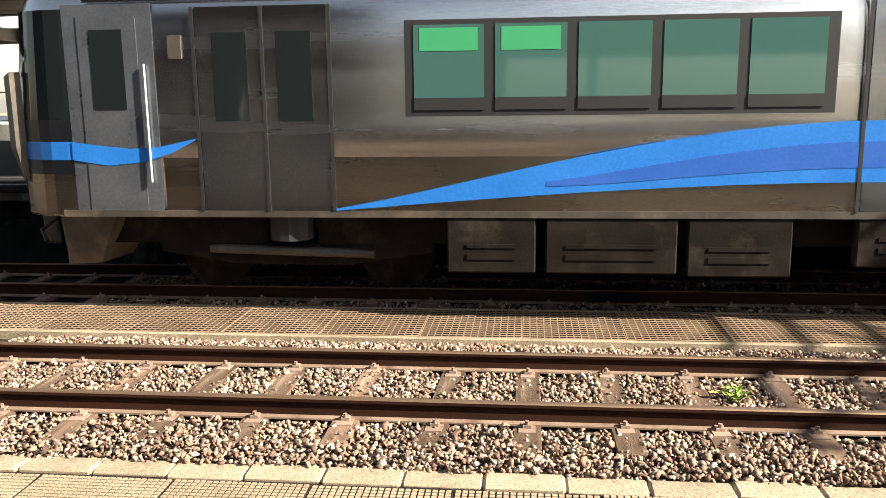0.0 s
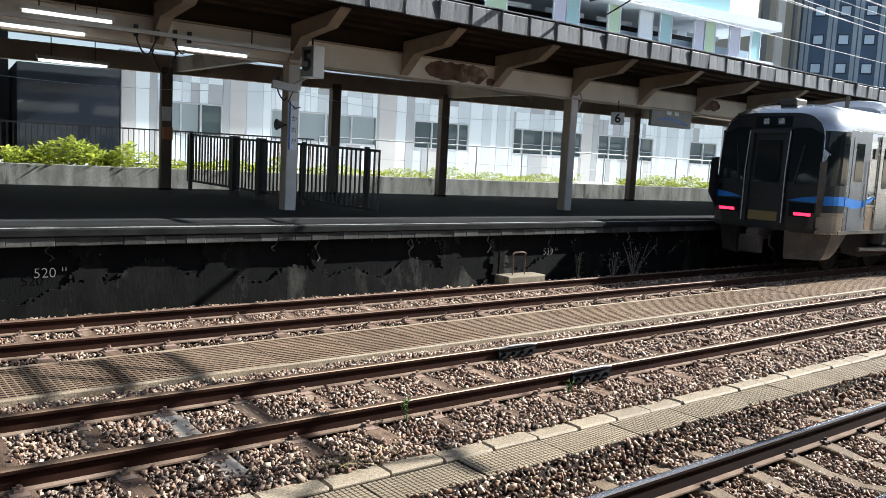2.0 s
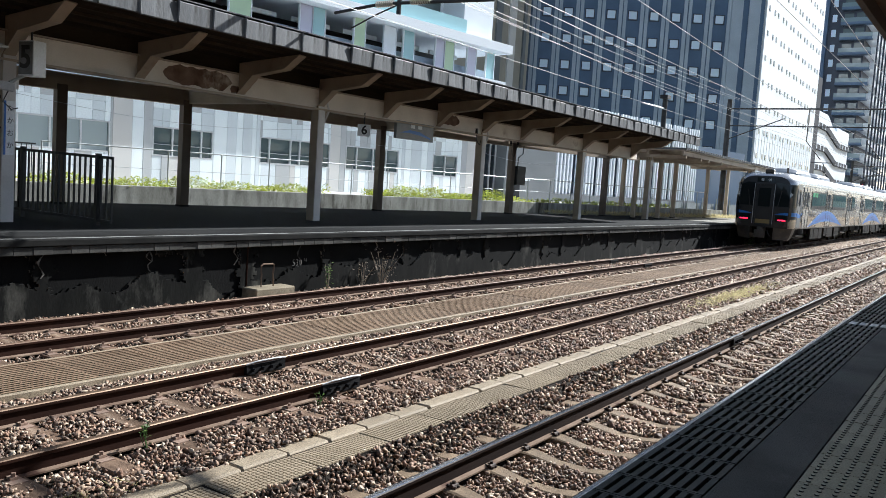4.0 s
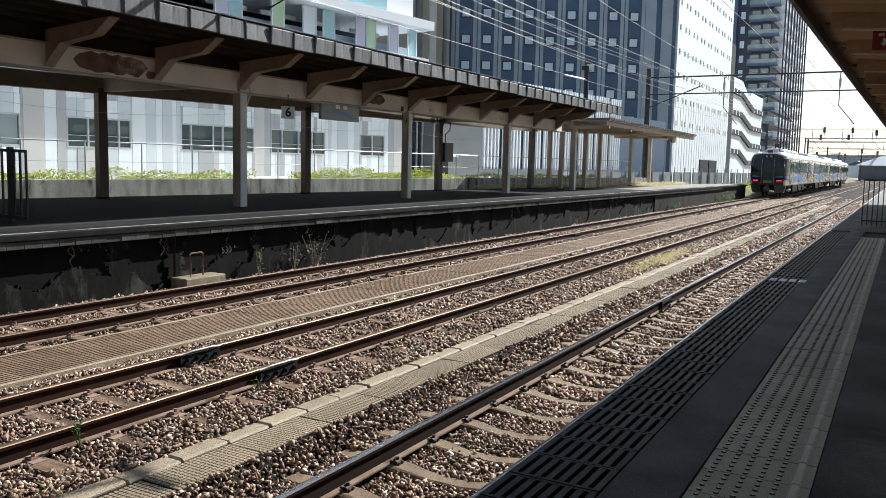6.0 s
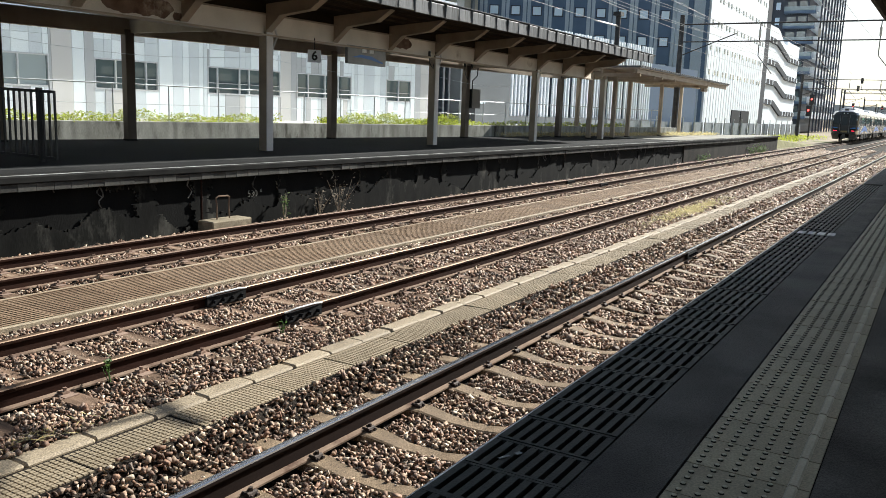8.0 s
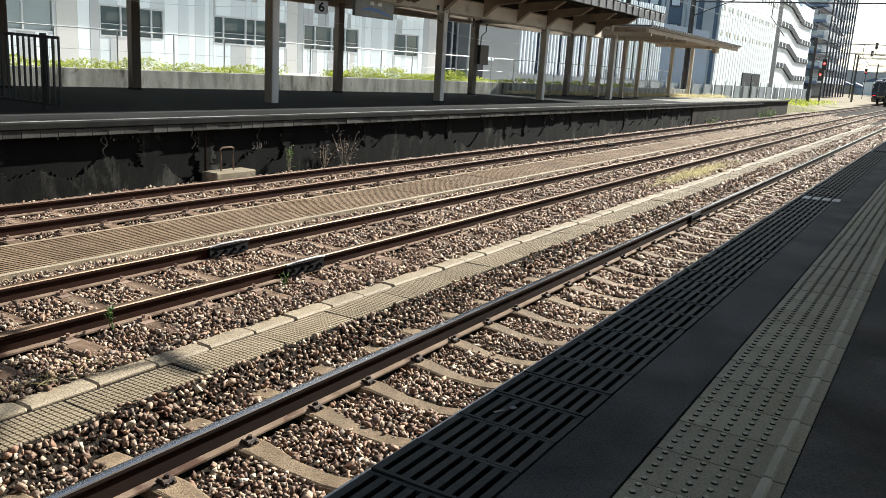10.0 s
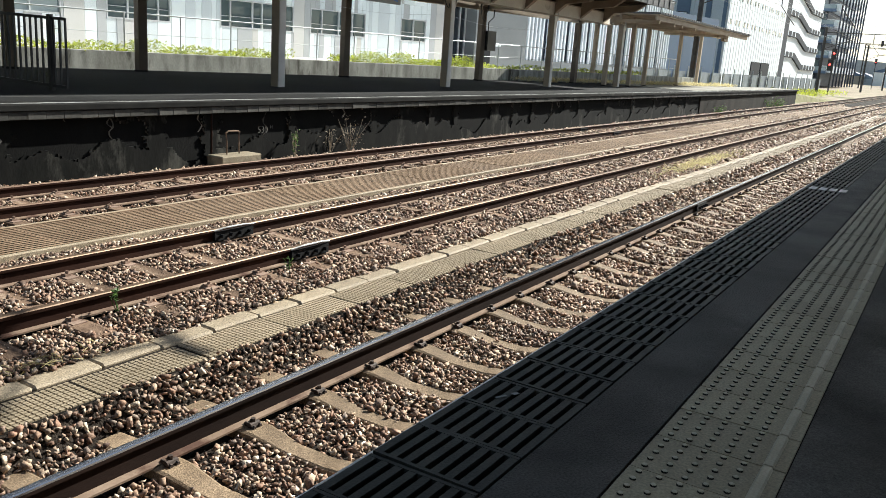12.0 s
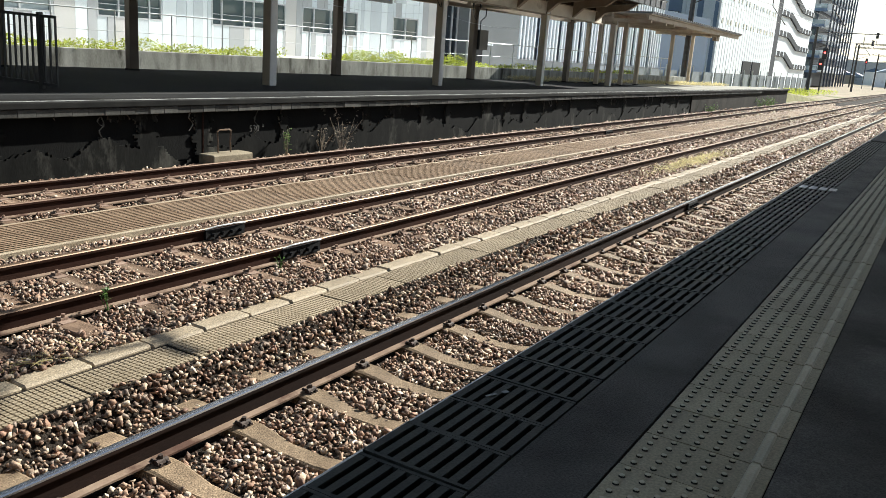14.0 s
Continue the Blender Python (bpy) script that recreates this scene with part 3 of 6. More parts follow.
def build_near_platform():
    sh = Shape().box(-14, 21.5, -6, 1.455, -0.5, NZ - 0.06)
    structure("near_platform", sh, COPING, "concrete station platform under a canopy", "platform")
    structure("near_paving", Shape().box(-14, 21.5, -6, 0.265, NZ - 0.06, NZ - 0.006).box(-14, 21.5, 0.735, 1.03, NZ - 0.06, NZ), ASPHALT, "dark patched asphalt platform surface", "paving")
    structure("far_run", Shape().box(21.5, 75, -6, 1.455, -0.5, NZ - 0.02), ASPHALT, "grey asphalt end of the platform", "paving")
    structure("platform_lip", Shape().box(-14, 75, 1.456, 1.47, NZ - 0.16, NZ - 0.002), WHITE_LINE, "worn white-painted platform edge", "platform edge", bevel=0.003)
    drain = tagged(thing("slotted_covers", "black slotted edge covers along the platform edge", "drain cover"), kind="structure")
    sh = Shape()
    for k in range(8):
        y = k * 0.0549
        sh.box(0.004, 0.286, y, y + 0.0307, -0.035, 0)
    for x in (0.004, 0.270):
        sh.box(x, x + 0.016, 0, 0.415, -0.035, 0.001)
    me = sh.mesh("cover", DRAIN)
    rng = random.Random(5)
    x = 2.05 - 0.29 * 45
    while x < 20.5:
        part("cover", me, None, drain, m=pose(x, 1.038, NZ + 0.003 + rng.uniform(-0.002, 0.003), rng.uniform(-0.4, 0.4), rng.uniform(-0.4, 0.4)))
        x += 0.29
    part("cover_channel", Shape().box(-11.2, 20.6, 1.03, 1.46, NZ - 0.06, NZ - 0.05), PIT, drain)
    tact = tagged(thing("tactile_paving", "yellowed tactile paving strip with raised dots", "tactile paving"), kind="structure")
    sh = Shape().box(0.004, 0.296, 0.0, 0.455, -0.05, 0.0)
    for i in range(5):
        for j in range(5):
            cx, cy = 0.03 + i * 0.06, 0.135 + j * 0.0695
            r = lambda q, z: [(cx + q * math.cos(a * math.pi / 4), cy + q * math.sin(a * math.pi / 4), z) for a in range(8)]
            # Dot sides are coloured dark to stand for their shading.
            sh.m = 1
            sh.loft([r(0.0118, 0.0), r(0.0105, 0.006)], False)
            sh.m = 2
            sh.loft([r(0.0105, 0.006), r(0.008, 0.008)])
    me = sh.mesh("tactile_tile", [TACT, GRIT_SHADE, TACT_BAR])
    bar = Shape().prism([(0.040, 0.0), (0.080, 0.0), (0.073, 0.009), (0.047, 0.009)], "x", 0.006, 0.294).mesh("guide_bar", TACT_BAR)
    part("bedding", Shape().box(-11, 19.4, 0.267, 0.733, NZ - 0.06, NZ - 0.012), GRIT_SHADE, tact)
    x = 2.85 - 0.3 * 46
    while x < 19.3:
        t = part("tactile_tile", me, None, tact, m=pose(x, 0.27, NZ - 0.002 + rng.uniform(-0.001, 0.002), rng.uniform(-0.25, 0.25)))
        part("guide_bar", bar, None, t)
        x += 0.3


build_near_platform()

# ---- far platform ----
BLOCK = grain("dirty_brown_concrete", (0.20, 0.165, 0.115), (0.30, 0.255, 0.185), (0.10, 0.08, 0.055), scale=4, fine=60, rough=0.9, bump=0.4, amp=1.0)
CHALK = plain("chalk_mark", (0.20, 0.195, 0.18), 0.9)
EDGE_LINE = grain("scuffed_white_line", (0.20, 0.20, 0.19), (0.50, 0.50, 0.48), (0.045, 0.044, 0.04), scale=4, fine=60, rough=0.6, bump=0.2, stretch=(0.8, 4, 1), spot=0.50)
GREY_LINE = grain("faded_grey_strip", (0.035, 0.036, 0.036), (0.055, 0.055, 0.055), (0.04, 0.04, 0.04), scale=0.8, fine=60, rough=0.9, bump=0.2)
# Edge asphalt and stained coping darkened: canopy shade put into their colour.
EDGE_ASPHALT = grain("shaded_edge_asphalt", (0.012, 0.0125, 0.013), (0.024, 0.024, 0.024), (0.016, 0.016, 0.016), scale=0.6, fine=80, rough=0.9, bump=0.3)
COPING_SHADE_STAIN = grain("stained_shaded_coping", (0.007, 0.007, 0.0068), (0.022, 0.0215, 0.020), (0.085, 0.08, 0.07), scale=2.2, fine=50, rough=0.9, bump=0.3, stretch=(1, 1.5, 2), spot=0.62)
EDGE_BLOCK = grain("stained_edge_block", (0.035, 0.034, 0.031), (0.11, 0.106, 0.096), (0.23, 0.22, 0.195), scale=3, fine=50, rough=0.9, bump=0.4, spot=0.60, rnd=0.8)
VERGE = grain("grassy_earth", (0.17, 0.16, 0.08), (0.28, 0.26, 0.14), (0.32, 0.28, 0.19), scale=1.5, fine=20, rough=0.95, bump=0.6)
# Lit copy of the platform asphalt: sunlight is painted as a paler base.
SUNLIT_PAVE = grain("sunlit_pale_asphalt", (0.26, 0.25, 0.22), (0.36, 0.345, 0.305), (0.18, 0.17, 0.14), scale=0.5, fine=25, rough=0.9, bump=0.2)
LOWROOF = grain("dark_corrugated_roof", (0.10, 0.105, 0.11), (0.17, 0.175, 0.18), scale=2, fine=40, rough=0.6, bump=0.2, stretch=(3, 0.3, 1))
# Unseen yard made pale as a reflector that brightens the facade.
YARD_BOUNCE = grain("bounce_yard_concrete", (0.50, 0.495, 0.475), (0.60, 0.59, 0.57), (0.42, 0.41, 0.39), scale=0.3, fine=8, rough=0.9, bump=0.1)
BK = pose(15.2, 19.33, 0, 0, 0, -7.2)   # line of the back posts: u along, v away from the tracks
FZ, FY = 0.945, 11.17
BAY = 7.75


def bk(u, v, z=0.0):
    return BK @ Vector((u, v, z))


def build_far_platform():
    b0, b1 = bk(-50, 0.9), bk(55.5, 0.9)
    structure("far_platform", Shape().prism([(-34, FY + 0.5), (70.5, FY + 0.5), (70.5, b1.y), (-34, b0.y)], "z", -0.6, FZ - 0.004), ASPHALT_SHADED, "asphalt surface of the far station platform, canopy shade in its colour", "platform")
    structure("platform_end_paving", Shape().prism([(43.0, FY + 0.52), (70.4, FY + 0.52), (70.4, b1.y - 0.05), (43.0, bk(27.5, 0.85).y)], "z", FZ - 0.004, FZ + 0.003), SUNLIT_PAVE, "platform end asphalt, paled for the sun beyond the canopy", "paving")
    cop = tagged(thing("platform_coping", "worn concrete coping with a white edge line", "platform edge"), kind="structure")
    part("coping_slab", Shape().box(-34, 70.5, FY, FY + 0.52, FZ - 0.10, FZ), COPING_SHADE_STAIN, cop, bevel=0.012)
    part("white_line", Shape().box(-34, 70.5, FY + 0.12, FY + 0.20, FZ + 0.001, FZ + 0.005), EDGE_LINE, cop, "worn white painted line")
    part("grey_line", Shape().box(-34, 43, FY + 1.16, FY + 1.30, FZ - 0.003, FZ + 0.001), GREY_LINE, cop, "faded grey strip in the paving")
    part("edge_strip", Shape().box(-34, 43, FY + 0.53, FY + 1.16, FZ - 0.003, FZ - 0.0005), EDGE_ASPHALT, cop, "edge asphalt with canopy shade in its colour")
    me = Shape().box(0.0, 0.2846, 0, 0.2, -0.12, 0.0).mesh("edge_block", EDGE_BLOCK, bevel=0.008)
    rng = random.Random(8)
    x = -12.0
    while x < 60:
        part("edge_block", me, None, cop, m=pose(x, FY + 0.03 + rng.uniform(-0.006, 0.008), FZ - 0.1015 - rng.uniform(0, 0.006), rng.uniform(-1, 1)))
        x += 0.285
    wall = structure("platform_wall", Shape().box(-34, 70.5, FY + 0.20, FY + 0.5, -0.6, FZ - 0.10), WALLDARK, "stained concrete platform wall with peeling plaster, shade in its dark colour", "wall")
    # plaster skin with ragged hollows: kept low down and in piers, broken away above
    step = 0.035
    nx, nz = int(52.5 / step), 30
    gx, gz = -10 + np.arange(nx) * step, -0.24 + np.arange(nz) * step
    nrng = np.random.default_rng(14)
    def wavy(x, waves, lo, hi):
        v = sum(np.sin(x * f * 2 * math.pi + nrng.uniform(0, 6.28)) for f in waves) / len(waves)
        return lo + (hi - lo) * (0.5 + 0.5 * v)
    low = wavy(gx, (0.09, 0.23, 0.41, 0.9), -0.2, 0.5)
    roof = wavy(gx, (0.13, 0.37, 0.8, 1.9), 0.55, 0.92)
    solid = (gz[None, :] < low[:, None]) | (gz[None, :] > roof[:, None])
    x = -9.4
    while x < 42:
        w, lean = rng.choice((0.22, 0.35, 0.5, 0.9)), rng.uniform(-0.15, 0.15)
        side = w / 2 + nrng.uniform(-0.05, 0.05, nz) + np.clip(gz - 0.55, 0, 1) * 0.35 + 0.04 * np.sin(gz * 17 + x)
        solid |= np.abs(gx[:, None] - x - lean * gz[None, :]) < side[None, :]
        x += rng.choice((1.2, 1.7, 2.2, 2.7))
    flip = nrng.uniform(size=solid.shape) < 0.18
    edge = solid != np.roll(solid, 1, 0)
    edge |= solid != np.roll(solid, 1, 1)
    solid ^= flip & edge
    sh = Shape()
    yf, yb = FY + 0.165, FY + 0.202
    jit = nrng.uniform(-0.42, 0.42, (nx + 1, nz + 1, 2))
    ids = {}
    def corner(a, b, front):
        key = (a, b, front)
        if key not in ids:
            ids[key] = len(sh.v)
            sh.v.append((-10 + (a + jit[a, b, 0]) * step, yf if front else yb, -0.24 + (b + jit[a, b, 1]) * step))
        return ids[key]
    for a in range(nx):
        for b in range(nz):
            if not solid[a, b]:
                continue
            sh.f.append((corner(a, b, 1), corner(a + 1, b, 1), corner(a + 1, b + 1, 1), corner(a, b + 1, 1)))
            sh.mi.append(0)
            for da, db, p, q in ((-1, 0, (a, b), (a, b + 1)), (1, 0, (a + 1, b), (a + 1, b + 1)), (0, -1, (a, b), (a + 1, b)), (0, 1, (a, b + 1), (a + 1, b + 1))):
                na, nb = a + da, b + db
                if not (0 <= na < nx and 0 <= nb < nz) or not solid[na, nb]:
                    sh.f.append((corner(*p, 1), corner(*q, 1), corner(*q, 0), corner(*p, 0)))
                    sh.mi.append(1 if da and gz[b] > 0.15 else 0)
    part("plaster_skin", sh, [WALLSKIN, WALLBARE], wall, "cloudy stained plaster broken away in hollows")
    # crumbled pale rims along some of the breaks
    for k in range(30):
        xe, z0 = rng.uniform(-9, 41), rng.uniform(0.25, 0.6)
        pts = [(xe + 0.05 * math.sin(i * 1.3 + k) + rng.uniform(-0.015, 0.015), z0 + (FZ - 0.16 - z0) * i / 7) for i in range(8)]
        back = [(px + rng.uniform(0.004, 0.02) + 0.02 * max(0, math.sin(2 * i + k)), pz) for i, (px, pz) in enumerate(pts)]
        part("crumbled_rim", Shape().prism(pts + back[::-1], "y", FY + 0.152, FY + 0.166), WALLBARE, wall, "pale crumbled rim of plaster")
    part("brown_wall", Shape().box(42.6, 70.4, FY + 0.13, FY + 0.21, -0.4, FZ - 0.105), WALLBROWN, wall, "smoother brown-stained wall face", bevel=0.01)
    # number marks painted on the wall
    for txt, x in (("520", 2.44), ("530", 11.62)):
        lettering("painted_number", txt, 0.185, CHALK, wall, pose(x, FY + 0.158, 0.36, 90, 0, 0), 0.001).data.offset = -0.0035
        part("painted_tick", Shape().box(x + 0.21, x + 0.219, FY + 0.1585, FY + 0.1595, 0.38, 0.44).box(x + 0.25, x + 0.259, FY + 0.1585, FY + 0.1595, 0.38, 0.44), CHALK, wall)
    # concrete block with a bent pipe at the foot of the wall
    blk = thing("concrete_block", "low concrete block at the foot of the platform wall", "block", pose(10.72, 11.05, -0.16))
    part("block_body", Shape().box(-0.5, 0.48, -0.12, 0.28, -0.25, 0.14), BLOCK, blk, bevel=0.02)
    pip = thing("cable_pipe", "thin rusty pipe bent beside the platform wall", "pipe", pose(10.34, 11.27, 0.0))
    part("riser", Shape().path([(0, 0.08, -0.3), (0, 0.08, 0.78)], 0.028), RUST, pip)
    part("bent_pipe", Shape().path([(0.50, -0.12, -0.05), (0.48, -0.12, 0.20), (0.50, -0.12, 0.37), (0.45, -0.12, 0.40), (0.22, -0.12, 0.40), (0.17, -0.12, 0.37), (0.19, -0.12, 0.20), (0.19, -0.12, -0.05)], 0.016), FOOT, pip)


def post(name, label, m, mats, w, d, h, group):
    t = thing(name, label, "post", m, group)
    part("shaft", Shape().box(-w / 2, w / 2, -d / 2, d / 2, 0, h), mats, t, bevel=0.006)
    part("base_collar", Shape().box(-w / 2 - 0.012, w / 2 + 0.012, -d / 2 - 0.012, d / 2 + 0.012, 0, 0.05), ASPHALT_SHADED, t)
    return t


def build_canopy():
    fx = [7.43 + BAY * k for k in range(-5, 5)]
    # front posts: steel H-section, paler flange for the lit face, darker sides
    for i, x in enumerate(fx):
        t = thing("canopy_post", "steel canopy post on the far platform, lighter on its lit face", "post", pose(x, 14.33, FZ), "front canopy posts")
        part("web", Shape().box(-0.10, 0.10, -0.006, 0.006, 0, 2.85), POLE_BROWN, t)
        part("flange", Shape().box(-0.11, 0.11, -0.13, -0.108, 0, 2.85), POLE_WHITE, t, "front flange in a paler colour for its lit face")
        part("side_plate", Shape().box(-0.115, -0.104, -0.105, 0.12, 0, 2.85), CREAM_SHADE, t)
        part("flange", Shape().box(-0.11, 0.11, 0.108, 0.13, 0, 2.85), POLE_BROWN, t)
        part("down_pipe", Shape().path([(0.16, -0.05, 3.15), (0.34, -0.05, 2.78), (0.16, -0.05, 2.45), (0.16, -0.05, 2.3)], 0.035), POLE_WHITE, t)
    for u in (-31.0, -23.3, -15.6, -8.1, -3.6, -0.1, 7.6, 15.35, 23.1):
        p = bk(u, 0)
        post("back_post", "brown-painted steel post at the back of the far platform", pose(p.x, p.y, FZ, 0, 0, -7.2), POLE_BROWN, 0.26, 0.24, 3.0, "back canopy posts")
    x0, x1 = -34.0, 36.6
    roof = tagged(thing("canopy", "long station canopy with cream steel beams over the far platform", "canopy"), kind="structure")
    beam = Shape().box(x0, x1, 14.28, 14.36, 3.74, 4.20)
    part("beam", beam, CREAM, roof, "cream-painted steel beam")
    part("beam_flange", Shape().box(x0, x1, 14.19, 14.45, 3.70, 3.742), CREAM_SHADE, roof)
    part("beam_flange", Shape().box(x0, x1, 14.19, 14.45, 4.198, 4.225), CREAM_SHADE, roof)
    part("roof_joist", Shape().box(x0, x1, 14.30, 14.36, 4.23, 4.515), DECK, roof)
    rr = random.Random(9)
    for xa, xb, za, zb in ((10.55, 12.35, 3.765, 4.19), (12.3, 12.6, 3.765, 3.95), (20.3, 21.5, 3.85, 4.19)):
        n, h = 40, zb - za
        pa = rr.uniform(0, 6)
        fade = [min(1.0, 5 * i / n, 5 * (n - i) / n) for i in range(n + 1)]
        top = [(xa + (xb - xa) * i / n, zb - h * (0.42 * (1 - f) ** 2 + 0.03 * (1 + math.sin(i * 0.9 + pa))) - rr.uniform(0, 0.015)) for i, f in enumerate(fade)]
        bot = [(xa + (xb - xa) * i / n, za + h * (0.42 * (1 - f) ** 2 + 0.05 * (1 + math.sin(i * 0.6 - pa))) + rr.uniform(0, 0.02)) for i, f in enumerate(fade)][::-1]
        part("rust_patch", Shape().prism(top + bot, "y", 14.274, 14.2785), RUSTPATCH, roof, "flaking rusty patch on the beam")
    # front cantilever brackets
    n0 = int((x0 - 7.43) / (BAY / 3)) + 1
    k = n0
    while 7.43 + k * BAY / 3 < x1 - 0.3:
        x = 7.43 + k * BAY / 3
        sh = Shape().prism([(14.275, 3.80), (14.275, 4.455), (12.44, 4.585), (12.43, 4.565), (12.86, 4.30), (13.78, 4.19)], "x", x - 0.06, x + 0.06)
        sh.prism([(14.27, 3.775), (13.79, 4.175), (12.85, 4.282), (12.41, 4.56), (12.425, 4.577), (12.858, 4.302), (13.80, 4.195), (14.27, 3.80)], "x", x - 0.11, x + 0.11)
        part("bracket", sh, CREAM_SHADE, roof, "cream-painted cantilever bracket")
        k += 1
    # deck: rises from the beam to the track side, flat to the back
    pb0, pb1 = bk(-50, 0.1), bk(24.5, 0.1)
    sh = Shape()
    sh.loft([[(x0, 11.36, 4.72), (x0, 14.33, 4.52), (x0, 14.33, 4.58), (x0, 11.36, 4.78)], [(x1, 11.36, 4.72), (x1, 14.33, 4.52), (x1, 14.33, 4.58), (x1, 11.36, 4.78)]])
    sh.loft([[(x0, 14.33, 4.52), (x0, pb0.y, 4.60), (x0, pb0.y, 4.66), (x0, 14.33, 4.58)], [(x1, 14.33, 4.52), (x1, pb1.y, 4.55), (x1, pb1.y, 4.61), (x1, 14.33, 4.58)]])
    part("deck", sh, DECK, roof, "board soffit with shade in its dark colour")
    sh = Shape()
    for y in (11.75, 12.25, 12.75, 13.25, 13.75):
        z = 4.72 - (y - 11.36) * 0.0673
        sh.box(x0, x1, y - 0.03, y + 0.03, z - 0.05, z - 0.002)
    part("purlins", sh, PURLIN, roof)
    # back beam and cross beams
    q0, q1 = bk(-48, 0), bk(23.5, 0)
    part("back_beam", Shape().bar((q0.x, q0.y, 4.02), (q1.x, q1.y, 4.02), 0.16, 0.44), CREAM_SHADE, roof)
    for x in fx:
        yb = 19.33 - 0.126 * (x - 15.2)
        part("cross_beam", Shape().box(x - 0.07, x + 0.07, 14.38, yb, 3.86, 4.2), CREAM_SHADE, roof)
    # corrugated edge sheets hanging over the gutter
    rng = random.Random(21)
    sh = Shape().prism([(-0.03, 0.0), (0.03, 0.0), (0.045, 0.30), (0.02, 0.345), (-0.025, 0.325)], "x", 0.01, 0.70)
    me = sh.mesh("edge_sheet", ROOFEDGE, bevel=0.008)
    cap = Shape().tube((0, -0.03, 0.02), (0, -0.035, 0.355), 0.022, 6)
    mc = cap.mesh("sheet_lap", ROOFEDGE)
    x = x0
    while x < x1 - 0.4:
        s = part("edge_sheet", me, None, roof, m=pose(x, 11.33, 4.425 + rng.uniform(-0.012, 0.012), rng.uniform(-3, 3)))
        part("sheet_lap", mc, None, s, m=pose(0.0, 0, 0))
        x += 0.71
    part("roof_sheet", Shape().loft([[(x0, 11.3, 4.79), (x0, 14.33, 4.59), (x0, 14.33, 4.61), (x0, 11.3, 4.81)], [(x1, 11.3, 4.79), (x1, 14.33, 4.59), (x1, 14.33, 4.61), (x1, 11.3, 4.81)]]), ROOFEDGE, roof)
    # second, lower canopy towards the platform end
    low = tagged(thing("low_canopy", "lower cream steel canopy near the platform end", "canopy"), kind="structure")
    part("roof_sheet", Shape().loft([[(38.0, 12.4, 4.36), (38.0, 18.4, 4.36), (38.0, 18.4, 4.44), (38.0, 12.4, 4.44)], [(56.5, 12.4, 4.30), (56.5, 16.6, 4.30), (56.5, 16.6, 4.38), (56.5, 12.4, 4.38)]]), LOWROOF, low)
    for k in range(46):
        x = 38.2 + k * 0.4
        part("roof_rib", Shape().box(x, x + 0.2, 12.36, 12.5, 4.40 - (x - 38) * 0.0032, 4.455 - (x - 38) * 0.0032), LOWROOF, low)
    part("soffit", Shape().loft([[(38.0, 12.45, 4.30), (38.0, 18.3, 4.30), (38.0, 18.3, 4.355), (38.0, 12.45, 4.355)], [(56.4, 12.45, 4.24), (56.4, 16.5, 4.24), (56.4, 16.5, 4.295), (56.4, 12.45, 4.295)]]), CREAM_SHADE, low)
    for y in (12.6, 14.3, 15.9):
        part("purlin", Shape().bar((38.0, y, 4.19), (56.4, y, 4.14), 0.10, 0.2), CREAM_SHADE, low)
    for x, y in ((38.3, 14.9), (40.6, 14.5), (41.9, 17.0), (44.2, 14.93), (51.3, 15.29), (57.0, 15.4)):
        if x < 56.4:
            part("rafter", Shape().box(x - 0.06, x + 0.06, 12.5, 16.4, 3.95, 4.10), CREAM_SHADE, low)
        post("canopy_post", "cream-painted post of the lower canopy", pose(min(x, 56.2), y, FZ), CREAM_SHADE, 0.2, 0.2, 3.2, "low canopy posts")
    part("sign_box", Shape().box(52.0, 52.9, 12.9, 13.1, 3.75, 4.15), CREAM_SHADE, low)


def build_roof_extras():
    p = thing("roof_mast", "short grey mast with a cross arm on the canopy roof", "mast", pose(33.4, 12.0, 4.55))
    part("pole", Shape().tube((0, 0, 0), (0, 0, 1.75), 0.10, 10), DARKSTEEL, p)
    part("cap", Shape().box(-0.2, 0.2, -0.16, 0.16, 1.6, 1.75), DARKSTEEL, p)
    part("cross_arm", Shape().tube((-2.6, 0, 1.15), (0, 0, 1.2), 0.03, 6), GALV, p)


build_far_platform()
build_canopy()
build_roof_extras()


